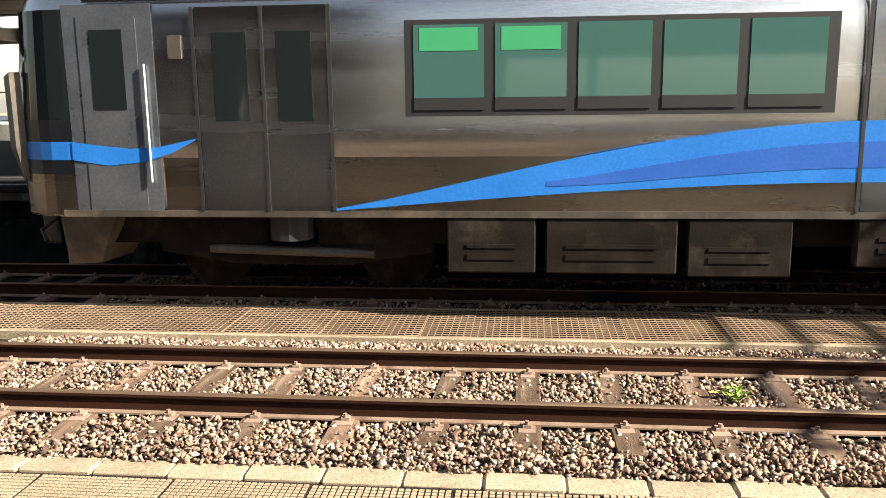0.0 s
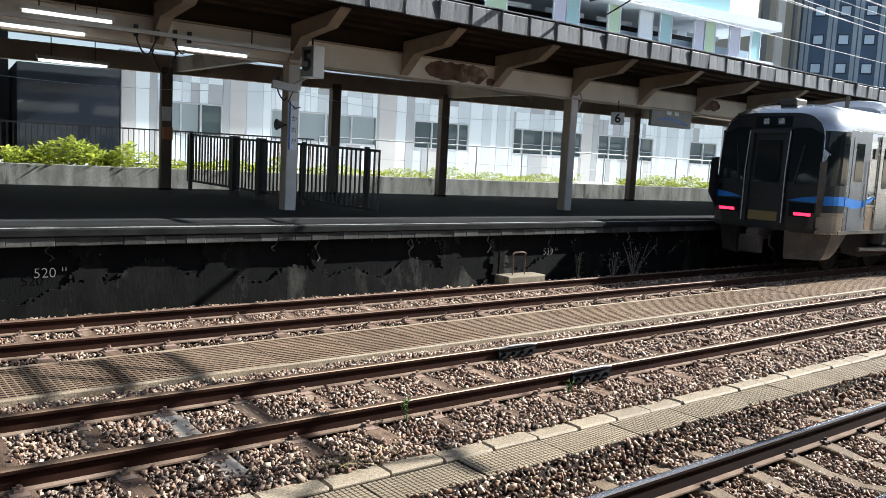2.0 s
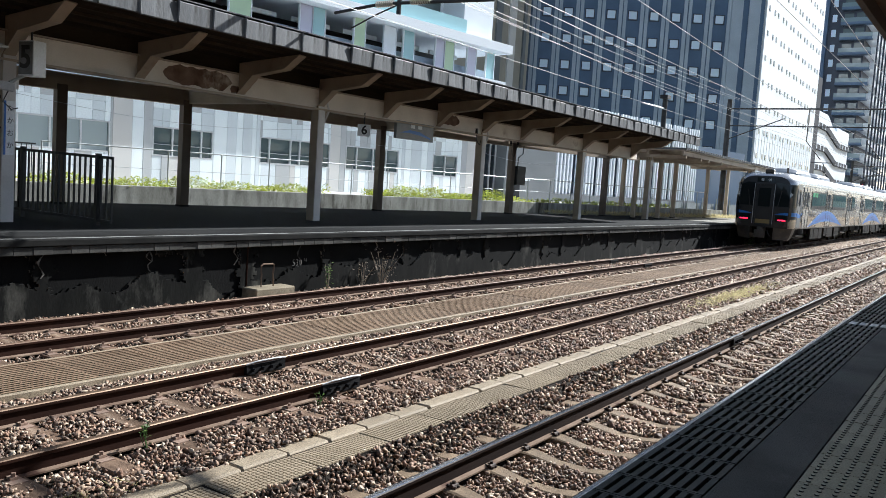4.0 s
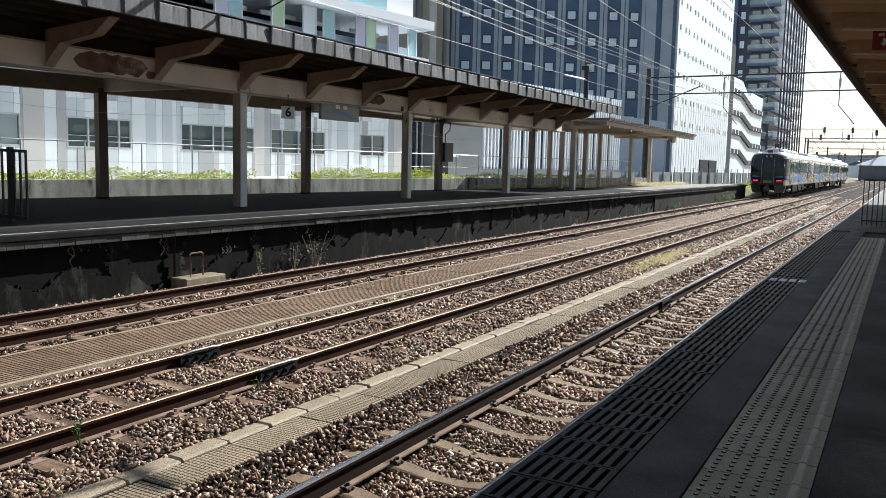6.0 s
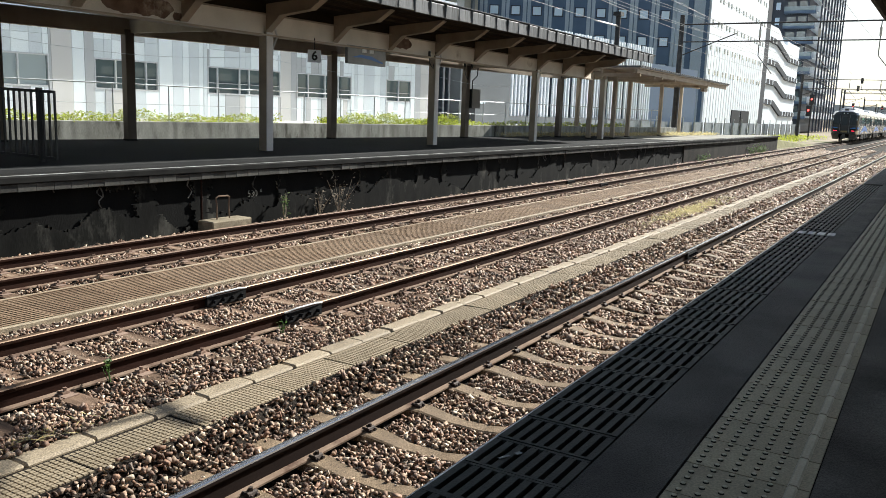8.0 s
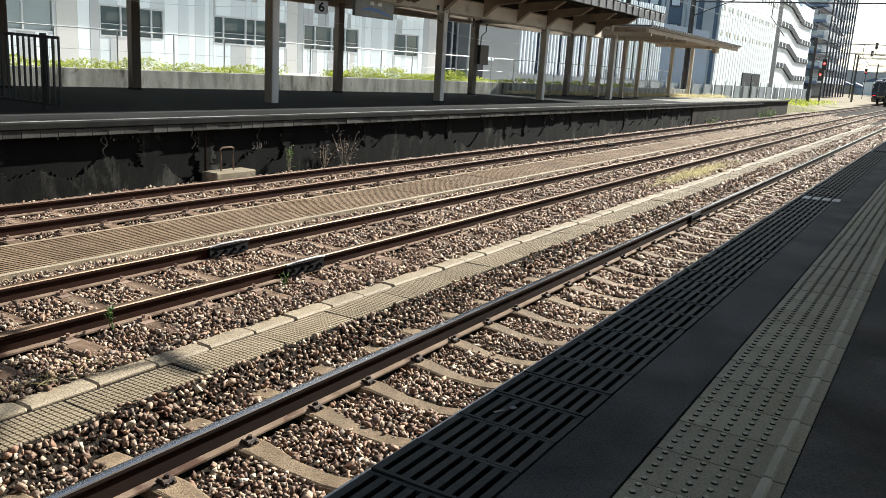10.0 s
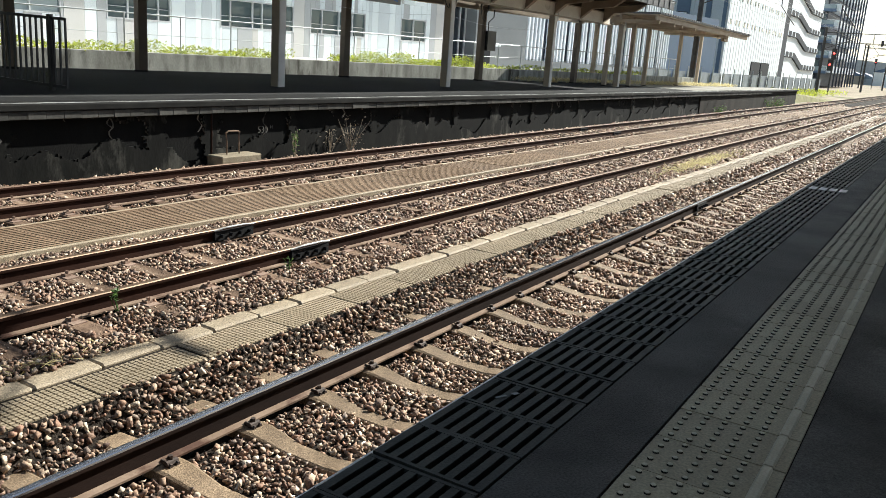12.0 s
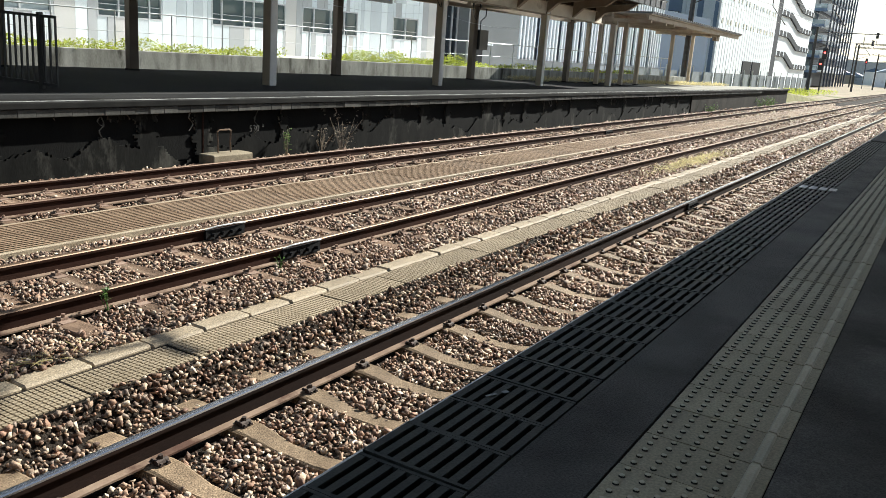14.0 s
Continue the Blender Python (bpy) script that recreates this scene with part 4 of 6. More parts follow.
def build_back_wall():
    t = structure("retaining_wall", Shape().box(-48, 40, 0.9, 1.15, 0.5, 1.45), RETAIN, "stained concrete retaining wall behind the far platform", "wall", m=BK, bevel=0.01)
    structure("grassy_verge", Shape().loft([[(40, 0.9, -0.6), (40, 60, -0.6), (40, 60, 0.9), (40, 1.6, 0.9)], [(62, 0.9, -0.6), (62, 60, -0.6), (62, 60, 0.6), (62, 1.6, 0.6)], [(80, 0.9, -0.62), (80, 60, -0.62), (80, 60, -0.3), (80, 1.6, -0.3)]]), VERGE, "rough grassy ground beside the buildings", "ground", m=BK)
    structure("upper_ground", Shape().box(-48, 40, 1.15, 60, -0.5, 1.36), YARD_BOUNCE, "unseen yard behind the far platform, paled to bounce light onto the facade", "ground", m=BK)
    # thin grey railing on the wall
    rail = thing("railing", "thin galvanised railing on the retaining wall", "railing", BK)
    u = -3.5
    while u < 38:
        part("railing_post", Shape().tube((u, 1.3, 1.36), (u, 1.3, 2.52), 0.022, 6), GALV, rail)
        u += 1.83
    for z in (2.52, 1.95):
        part("railing_bar", Shape().tube((-3.5, 1.3, z), (38, 1.3, z), 0.02 if z > 2 else 0.008, 6), GALV, rail)
    # picket fence further back along the wall
    fence = thing("picket_fence", "low dark picket fence behind the planting", "fence", BK)
    for z in (1.5, 2.42):
        part("fence_rail", Shape().box(-40, -3.4, 1.9, 1.94, z, z + 0.04), BLACK, fence)
    me = Shape().box(-0.009, 0.009, 0, 0.018, 1.36, 2.46).mesh("picket", BLACK)
    u = -22.0
    while u < -3.4:
        part("picket", me, None, fence, m=pose(u, 1.91, 0))
        u += 0.135
    # planting on top of the wall
    rng = np.random.default_rng(4)
    def shrubs(name, u0, u1, n, h, size, seed, label):
        pts = []
        for _ in range(n):
            u = rng.uniform(u0, u1)
            hump = 0.45 + 0.55 * abs(math.sin(u * 1.7) * math.sin(u * 0.61 + 1))
            pts.append(bk(u, rng.uniform(0.95, 1.75), 1.38 + rng.uniform(0, 1) ** 1.3 * h * hump))
        leaf_clump(name, pts, size, seed, LEAF, None, label, "shrubs", "stuff", 0.5)
    shrubs("shrubs", -4, 6.2, 7000, 0.42, 0.085, 1, "low sunlit yellow-green weeds along the wall top")
    shrubs("shrubs", 8.3, 16.5, 7000, 0.52, 0.09, 2, "sunlit yellow-green shrubs along the wall top")
    shrubs("shrubs", 16.5, 33, 5000, 0.3, 0.10, 3, "low grass along the wall top")
    shrubs("shrubs", -11.6, -8.6, 2600, 0.75, 0.15, 5, "bright green leafy shrub behind the platform")
    shrubs("shrubs", -8.6, -4.5, 1600, 0.5, 0.13, 6, "patchy green shrubs behind the platform")
    pts = [bk(rng.uniform(19, 46), rng.uniform(0.1, 1.0), FZ + rng.uniform(0, 0.14)) for _ in range(5000)]
    leaf_clump("dry_grass", pts, 0.16, 9, DRYGRASS, None, "dry grass at the back of the platform", "grass", "stuff", 0.8, 0.15)


build_back_wall()


def build_barrier():
    """Black slatted barrier that crosses the far platform."""
    t = thing("barrier_fence", "black slatted steel barrier across the far platform", "fence")
    a, b = Vector((8.72, 13.12, FZ + 0.02)), Vector((7.72, 20.3, FZ + 0.2))
    d = (b - a)
    for z in (0.06, 1.2):
        part("rail", Shape().bar(a + Vector((0, 0, z)), b + Vector((0, 0, z)), 0.04, 0.05), BLACK, t)
    n = 52
    me = Shape().box(-0.015, 0.015, -0.015, 0.015, 0.05, 1.22).mesh("slat", BLACK)
    for k in range(n + 1):
        p = a + d * (k / n)
        part("slat", me, None, t, m=Matrix.Translation(p))
    for s in (0.05, 0.33, 0.55, 0.70, 0.98):
        p = a + d * s
        w = 0.09 if s in (0.55, 0.70) else 0.04
        part("upright", Shape().box(p.x - w, p.x + w, p.y - w, p.y + w, FZ, p.z + 1.26), BLACK, t)


build_barrier()

# ---- buildings ----
PANEL = [grain("facade_panel_" + n, c, tuple(min(1, q * 1.08) for q in c), scale=0.6, fine=30, rough=0.45, metal=0.0, bump=0.02, rnd=0.05) for n, c in
         (("white", (0.86, 0.92, 0.935)), ("pale", (0.70, 0.755, 0.775)), ("grey", (0.48, 0.495, 0.50)), ("tan", (0.62, 0.61, 0.585)))]
OFFWHITE = grain("off_white_wall", (0.77, 0.825, 0.885), (0.82, 0.87, 0.92), (0.55, 0.56, 0.57), scale=0.4, fine=20, rough=0.6, bump=0.05, spot=0.62)
GREYWALL = grain("grey_cladding", (0.135, 0.15, 0.16), (0.175, 0.19, 0.20), scale=0.5, fine=25, rough=0.55, bump=0.04)
DARKFRAME = grain("navy_window_frame", (0.02, 0.032, 0.055), (0.03, 0.042, 0.07), scale=2, fine=20, rough=0.5, bump=0.02)
BLUEGREY = grain("blue_grey_cladding", (0.062, 0.112, 0.195), (0.086, 0.145, 0.245), scale=0.4, fine=20, rough=0.5, bump=0.04)
MIDGREY = grain("mid_grey_cladding", (0.33, 0.405, 0.49), (0.41, 0.49, 0.58), scale=0.4, fine=20, rough=0.5, bump=0.04)
TAN = grain("tan_cladding", (0.30, 0.28, 0.23), (0.36, 0.34, 0.285), scale=0.4, fine=20, rough=0.7, bump=0.05)
DARKCLAD = grain("dark_grey_panels", (0.06, 0.065, 0.07), (0.095, 0.10, 0.105), scale=0.5, fine=25, rough=0.6, bump=0.04)
DARKROOM = plain("dark_interior", (0.03, 0.032, 0.035), 0.9)
WINGLASS = glass_mat("window_glass", (0.10, 0.135, 0.14), 0.04, 0.7)
# The sky's reflection is put into this glass's pale base colour.
BLUEGLASS = glass_mat("sky_pale_window_glass", (0.66, 0.80, 0.94), 0.08, 0.7)
NAVYGLASS = glass_mat("dark_entrance_glass", (0.02, 0.026, 0.036), 0.05, 0.8)
TEAL = glass_mat("teal_glass", (0.36, 0.58, 0.62), 0.1, 0.6)
GREENGLASS = glass_mat("green_glass", (0.52, 0.68, 0.46), 0.1, 0.6)
LILAC = glass_mat("lilac_glass", (0.56, 0.55, 0.68), 0.1, 0.6)
BLIND = glass_mat("blind_behind_glass", (0.36, 0.42, 0.43), 0.15, 0.6)
STAIRBAND = plain("dark_stair_band", (0.05, 0.055, 0.065), 0.9)
TOWERGLASS = glass_mat("grey_teal_balcony_glass", (0.16, 0.23, 0.26), 0.1, 0.6)
ALU = grain("aluminium_frame", (0.62, 0.64, 0.65), (0.72, 0.73, 0.74), scale=5, fine=40, rough=0.4, metal=0.4, bump=0.02)
HV = 7.7          # facade line behind the back posts
WINDOWS = ((-6.7, -4.5, (0.35, 0.66)), (-2.75, 1.5, (0.25, 0.5, 0.75)), (3.15, 5.75, (0.32, 0.58, 0.8)), (8.0, 11.85, (0.13, 0.42, 0.55, 0.72)), (12.8, 16.3, (0.2, 0.5, 0.75)), (18.8, 20.75, (0.5,)))


def build_station_building():
    b = tagged(thing("station_building", "station annex clad in white and grey vertical metal panels", "building", BK), kind="")
    part("core", Shape().box(-7.85, 22.4, HV + 0.12, HV + 8, 1.3, 5.1), OFFWHITE, b)
    rng = random.Random(17)
    zb, zt = 1.36, 4.95
    meshes = {}
    def panel(u0, u1, z0, z1, mat):
        w, h = round(u1 - u0, 2), round(z1 - z0, 2)
        if w < 0.03 or h < 0.03:
            return
        key = (w, h, mat)
        if key not in meshes:
            meshes[key] = Shape().box(0.004, w - 0.004, 0, 0.10, 0.003, h - 0.003).mesh("panel", PANEL[mat], bevel=0.004)
        part("panel", meshes[key], None, b, m=pose(u0, HV + rng.uniform(0, 0.012), z0))
    cuts = [-7.85]
    while cuts[-1] < 22.3:
        cuts.append(min(22.4, cuts[-1] + rng.choice((0.22, 0.3, 0.3, 0.45, 0.45, 0.6, 0.75))))
    edges = sorted(set(cuts + [q for w in WINDOWS for q in w[:2]]))
    last = 0
    for u0, u1 in zip(edges, edges[1:]):
        c = rng.choices((0, 1, 2, 3), (5, 3, 2.2, 1.5))[0]
        if c == last:
            c = (c + 1) % 4
        last = c
        win = [w for w in WINDOWS if u0 >= w[0] - 0.01 and u1 <= w[1] + 0.01]
        if win:
            panel(u0, u1, zb, 2.40, c)
            c2 = rng.choices((0, 1, 2), (5, 3, 2))[0]
            panel(u0, u1, 3.52, 4.2, c2)
            panel(u0, u1, 4.2, zt, rng.choices((0, 1, 2), (4, 3, 2))[0])
        else:
            panel(u0, u1, zb, zt, c)
    for u0, u1, mull in WINDOWS:
        w = part("window", Shape().box(u0, u1, HV + 0.08, HV + 0.10, 2.40, 3.52), WINGLASS, b, "dark glazed window band")
        fr = Shape().box(u0, u1, HV - 0.01, HV + 0.075, 2.40, 2.455).box(u0, u1, HV - 0.005, HV + 0.075, 3.47, 3.52).box(u0, u0 + 0.05, HV - 0.004, HV + 0.075, 2.455, 3.47).box(u1 - 0.05, u1, HV - 0.004, HV + 0.075, 2.455, 3.47)
        for q in mull:
            um = u0 + q * (u1 - u0)
            fr.box(um - 0.03, um + 0.03, HV - 0.004, HV + 0.075, 2.455, 3.47)
        part("window_frame", fr, ALU, w)
        if u0 > 2:
            part("transom", Shape().box(u0 + 0.05, u1 - 0.05, HV + 0.02, HV + 0.07, 2.84, 2.865), ALU, w)
        if u0 < 2:
            part("blind", Shape().box(u0 + 0.05, u0 + (u1 - u0) * (0.62 if u0 < -5 else 0.98), HV + 0.072, HV + 0.078, 2.455, 3.47), BLIND, w, "lowered pale blind")
    part("cornice", Shape().box(17.5, 24.6, HV - 0.45, HV + 0.12, 4.62, 4.82), OFFWHITE, b)
    # entrance: dark glass, door frame
    part("entrance_glass", Shape().box(22.5, 24.6, HV + 0.5, HV + 0.54, 1.36, 4.6), NAVYGLASS, b, "dark entrance glass")
    for u in (22.45, 23.0, 24.1, 24.6):
        part("mullion", Shape().box(u - 0.03, u + 0.03, HV + 0.42, HV + 0.5, 1.36, 4.6), ALU, b)
    part("grey_wing", Shape().box(24.65, 29.7, HV - 0.3, HV + 8, 1.3, 7.2), GREYWALL, b, "plain grey wing wall")
    part("dark_door", Shape().box(25.0, 26.1, HV - 0.33, HV - 0.29, 1.4, 3.3), DARKROOM, b)
    part("notice", Shape().box(26.5, 27.1, HV - 0.32, HV - 0.30, 2.5, 2.62), OFFWHITE, b)
    # louvre hall
    part("louvre_hall", Shape().box(29.75, 50.2, HV + 0.3, HV + 9, 0.5, 7.3), DARKFRAME, b, "dark navy wall behind white louvres")
    part("louvre_sill", Shape().box(29.75, 50.25, HV - 0.15, HV + 0.3, 0.5, 1.85), GREYWALL, b)
    part("louvre_rail", Shape().box(29.75, 50.25, HV + 0.12, HV + 0.2, 7.2, 7.3), OFFWHITE, b)
    me = Shape().box(0, 0.17, -0.04, 0.11, 1.8, 7.55).mesh("louvre", OFFWHITE, bevel=0.01)
    u, k = 29.85, 0
    while u < 50.1:
        part("louvre", me, None, b, m=pose(u, HV, 0))
        k += 1
        u += 0.66 if k % 6 == 0 else 0.40
    part("navy_wing", Shape().box(50.3, 61.5, HV + 0.6, HV + 9, 0.5, 6.4), BLUEGREY, b, "dark navy wing wall")
    # left: dark glass block and white pillars
    part("dark_glass_block", Shape().box(-10.9, -7.95, HV - 0.3, HV + 6, 1.3, 4.35), NAVYGLASS, b, "dark glass entrance block")
    part("dark_band", Shape().box(-15.5, -10.95, HV + 3, HV + 8, 1.3, 6), DARKROOM, b)
    for u0, u1 in ((-12.6, -11.6), (-15.2, -14.6)):
        part("white_pillar", Shape().box(u0, u1, HV - 1.0, HV - 0.2, 1.3, 5.2), OFFWHITE, b)
    part("grey_side_wall", Shape().box(-34, -15.5, HV + 0.4, HV + 6, 1.3, 5.2), DARKCLAD, b, "dark grey panelled side wall")
    for k in range(9):
        part("panel_joint", Shape().box(-33 + k * 2.0, -32.94 + k * 2.0, HV + 0.37, HV + 0.40, 1.36, 5.1), DARKROOM, b)
    part("awning", Shape().box(-16, -7.9, HV - 1.6, HV + 1, 4.5, 4.8), GREYWALL, b)
    # upper parking decks with coloured glass screens
    part("deck_slab", Shape().box(-34, 23.2, HV - 1.0, HV + 8, 7.2, 7.75), OFFWHITE, b)
    part("deck_slab", Shape().box(-34, 23.5, HV - 1.1, HV + 8, 9.3, 9.75), OFFWHITE, b)
    part("deck_back", Shape().box(-34, 22.8, HV + 3.5, HV + 4, 7.75, 9.3), DARKROOM, b)
    part("guard_wall", Shape().box(-34, 22.9, HV + 0.2, HV + 0.35, 7.75, 8.35), MIDGREY, b)
    part("upper_wall", Shape().box(-34, 20.2, HV + 1.2, HV + 8, 9.75, 16), OFFWHITE, b)
    part("corner_pier", Shape().box(20.2, 22.6, HV - 0.3, HV + 8, 9.75, 16), OFFWHITE, b)
    part("balcony_glass", Shape().box(9, 20.1, HV - 0.6, HV - 0.56, 9.75, 10.55), TEAL, b, "teal glass balcony screen")
    part("upper_deck", Shape().box(-34, 19.8, HV - 0.6, HV + 2, 12.2, 12.6), OFFWHITE, b)
    for k in range(-10, 7):
        part("upper_window", Shape().box(k * 3.0, k * 3.0 + 1.9, HV + 1.15, HV + 1.19, 10.3, 11.8), WINGLASS, b)
    tints = (LILAC, TEAL, GREENGLASS, OFFWHITE, TEAL, LILAC, GREENGLASS)
    for i, (u0, u1) in enumerate(((-9, -8.2), (-5.5, -4.7), (-2.2, -1.4), (-0.8, 0.4), (3.0, 3.55), (3.6, 4.15), (6.0, 7.0), (9.5, 10.15), (10.2, 10.85), (12.6, 13.25), (14.5, 15.25), (15.8, 16.5), (18.1, 18.75), (18.8, 19.5), (20.6, 21.3), (22.2, 22.85))):
        part("screen", Shape().box(u0, u1, HV - 0.35, HV - 0.30, 7.76, 9.29), tints[i % 7], b)
        part("screen_frame", Shape().box(u0 - 0.05, u0, HV - 0.38, HV - 0.28, 7.76, 9.29).box(u1, u1 + 0.05, HV - 0.38, HV - 0.28, 7.76, 9.29), OFFWHITE, b)
    for u in range(-32, 20, 3):
        part("deck_beam", Shape().box(u, u + 2.2, HV + 0.9, HV + 1.0, 8.75, 8.95), PANEL[1], b)


def tower(name, label, m, w, d, h, body):
    t = thing(name, label, "building", m)
    part("body", Shape().box(0, w, 0, d, 0, h), body, t)
    return t


def build_city():
    # hotel: face turned square to the camera's view, window grid and grey stripes
    ang = math.degrees(math.atan2(-0.863, 0.505))
    m = pose(87.2, 48.9, 0, 0, 0, ang)
    t = tower("hotel", "dark blue-grey hotel with a grid of square windows", m, 27.4, 16, 46, BLUEGREY)
    cols = [1.6 + 2.52 * k for k in range(9)]
    gm = Shape().box(0.06, 1.0, -0.09, 0.02, 0.08, 1.0).mesh("window", BLUEGLASS)
    fm = Shape().box(-0.05, 0.06, -0.13, 0, -0.05, 1.1).box(1.0, 1.1, -0.13, 0, -0.05, 1.1).box(0.06, 1.0, -0.13, 0, -0.05, 0.08).box(0.06, 1.0, -0.13, 0, 1.0, 1.1).mesh("window_frame", DARKFRAME)
    for i, u in enumerate(cols):
        for k in range(14):
            w = part("window", gm, None, t, m=pose(u, 0, 4.2 + k * 3.07))
            part("window_frame", fm, None, w)
    for u in [0.45] + [c + 1.45 for c in cols]:
        part("stripe", Shape().box(u - 0.06, u + 0.36, -0.12, 0.0, 0, 46), MIDGREY, t)
        part("stripe", Shape().box(u + 0.48, u + 0.86, -0.12, 0.0, 0, 46), MIDGREY, t)
    for u in (23.6, 25.6):
        part("stripe", Shape().box(u, u + 1.3, -0.16, 0.0, 0, 46), MIDGREY, t)
    # tan block between
    t = tower("tan_block", "tan rendered building behind the annex", pose(66.5, 47.2, 0), 18.0, 9, 40, TAN)
    part("pilaster", Shape().box(10.4, 11.6, -0.2, 0, 0, 40), GREYWALL, t)
    part("pilaster", Shape().box(13.2, 14.6, -0.2, 0, 0, 40), PANEL[3], t)
    part("pilaster", Shape().box(16.4, 17.0, -0.2, 0, 0, 40), GREYWALL, t)
    # white slab with rows of small windows
    t = tower("white_slab_block", "tall white building with rows of small dark windows", pose(101.5, 25.1, 0), 34.5, 18, 48, OFFWHITE)
    wm = Shape().box(0, 0.55, -0.05, 0.05, 0, 0.62).mesh("window", WINGLASS)
    for k in range(14):
        for i in range(15):
            part("window", wm, None, t, m=pose(1.0 + i * 2.25 + (0.5 if i % 2 else 0), 0, 7.4 + k * 2.9))
    rm = Shape().box(0, 0.5, -0.03, 0, 0.2, 11.0).mesh("cladding_rib", PANEL[1])
    for i in range(24):
        part("cladding_rib", rm, None, t, m=pose(0.4 + i * 1.42, 0, 0))
    for u in (15.3, 21.4):
        part("garage_door", Shape().box(u, u + 5.4, -0.12, 0, 0, 3.4), DARKROOM, t)
    # podium with zigzag stair bands
    t = thing("stair_podium", "white block with black zigzag stair bands", "building", pose(139, 25.6, 0))
    curve = [(10 + 9 * k / 6, 17.4 - 1.9 * (0.5 - 0.5 * math.cos(math.pi * k / 6))) for k in range(7)]
    part("body", Shape().prism([(-4.5, -0.5), (34.5, -0.5), (34.5, 16.2), (21, 16.2), (20.5, 15.5)] + curve[::-1] + [(-4.5, 17.2)], "y", 0, 16), OFFWHITE, t)
    for za, zb, xa, xb in ((14.6, 12.7, 10, 22), (11.1, 9.4, 10.5, 20.5), (7.95, 6.2, 10.8, 20.5), (4.75, 3.0, 9.5, 18)):
        th = 0.85
        part("stair_band", Shape().prism([(0.7, za), (xa, za), (xb, zb), (34.3, zb), (34.3, zb + th), (xb + 0.5, zb + th), (xa + 0.5, za + th), (0.7, za + th)], "y", -0.3, 0.0), STAIRBAND, t)
        for k in range(11):
            u = 1.6 + k * 3.1
            if not xa - 1.5 < u < xb:
                zz = za if u < xa else zb
                part("band_pier", Shape().box(u, u + 0.5, -0.34, -0.28, zz + 0.1, zz + th), OFFWHITE, t)
    part("dark_edge", Shape().box(-4.6, 1.0, -0.4, 6, -0.5, 22), STAIRBAND, t)
    # apartment tower
    t = tower("apartment_tower", "tall dark apartment tower with white balconies", pose(190, 27, 0), 42, 9.5, 92, DARKFRAME)
    slab = Shape().box(0, 42.5, -2.2, 0, 0, 1.35).mesh("balcony", OFFWHITE)
    side = Shape().box(-1.6, 0, -1.6, 4.6, -0.25, 0.0).box(-1.6, -1.5, -1.6, 4.6, 0.0, 0.3).mesh("balcony", BLUEGREY)
    screen = Shape().box(-1.6, -1.54, -1.6, 4.6, 0.3, 1.15).mesh("balcony_glass", TOWERGLASS)
    glass = Shape().box(-0.06, 0.0, 0.3, 1.9, 0.5, 2.4).box(-0.06, 0.0, 2.4, 4.2, 0.0, 2.3).mesh("window", WINGLASS)
    slot = Shape().box(-0.06, 0.0, 5.6, 6.5, 0.7, 2.2).mesh("window", BLUEGLASS)
    for k in range(28):
        z = 3 + k * 3.1
        part("balcony", slab, None, t, m=pose(0, 0, z))
        f = part("balcony", side, None, t, m=pose(0, 0, z))
        part("balcony_glass", screen, None, f)
        part("window", glass, None, t, m=pose(0, 0, z))
        part("window", slot, None, t, m=pose(0, 0, z))
    for i in range(9):
        part("pier", Shape().box(1.0 + i * 5.1, 1.5 + i * 5.1, -2.5, -2.2, 0, 92), DARKFRAME, t)
    part("corner_column", Shape().box(-1.0, 0.0, 7.2, 8.4, 0, 92), BLUEGREY, t)
    # far hills and low roofs
    hills = Shape()
    rng = random.Random(2)
    prof = [(y, 6 + 10 * math.sin(y * 0.006 + 1) ** 2 + rng.uniform(0, 4)) for y in range(-500, 560, 20)]
    hills.loft([[(1500, prof[0][0], -2)] + [(1500, y, z + 14) for y, z in prof] + [(1500, prof[-1][0], -2)], [(1560, prof[0][0], -2)] + [(1560, y, z + 14) for y, z in prof] + [(1560, prof[-1][0], -2)]])
    # Hill colour is paled to hold the haze of distance.
    structure("backdrop", hills, grain("hazy_hills", (0.40, 0.44, 0.48), (0.48, 0.52, 0.55), scale=0.02, fine=0.3, rough=0.9, bump=0.0), "hazy low hills on the horizon", "hills")
    for k in range(26):
        x, y = 330 + rng.uniform(0, 330), -70 + k * 7 + rng.uniform(-3, 3)
        w, d, h = rng.uniform(6, 14), rng.uniform(6, 12), rng.uniform(3, 8)
        t = thing("distant_house", "small distant house beyond the railway yard", "house", pose(x, y, -0.6, 0, 0, rng.uniform(-10, 10)), "distant houses")
        part("wall", Shape().box(0, d, 0, w, 0, h), rng.choice((OFFWHITE, TAN, PANEL[1])), t)
        part("roof", Shape().prism([(-0.5, h), (w + 0.5, h), (w / 2, h + w * 0.22)], "x", -0.4, d + 0.4), rng.choice((MIDGREY, BLUEGREY)), t)
    t = thing("white_tent_roof", "white peaked roof beyond the tracks", "building", pose(268, 4, 0))
    part("roof", Shape().loft([[(0, -9, 4.2), (14, -9, 4.2), (14, 9, 4.2), (0, 9, 4.2)], [(5, -2.5, 7), (9, -2.5, 7), (9, 2.5, 7), (5, 2.5, 7)]]), OFFWHITE, t)
    part("wall", Shape().box(1, 13, -8, 8, -0.5, 4.2), GREYWALL, t)


build_station_building()
build_city()

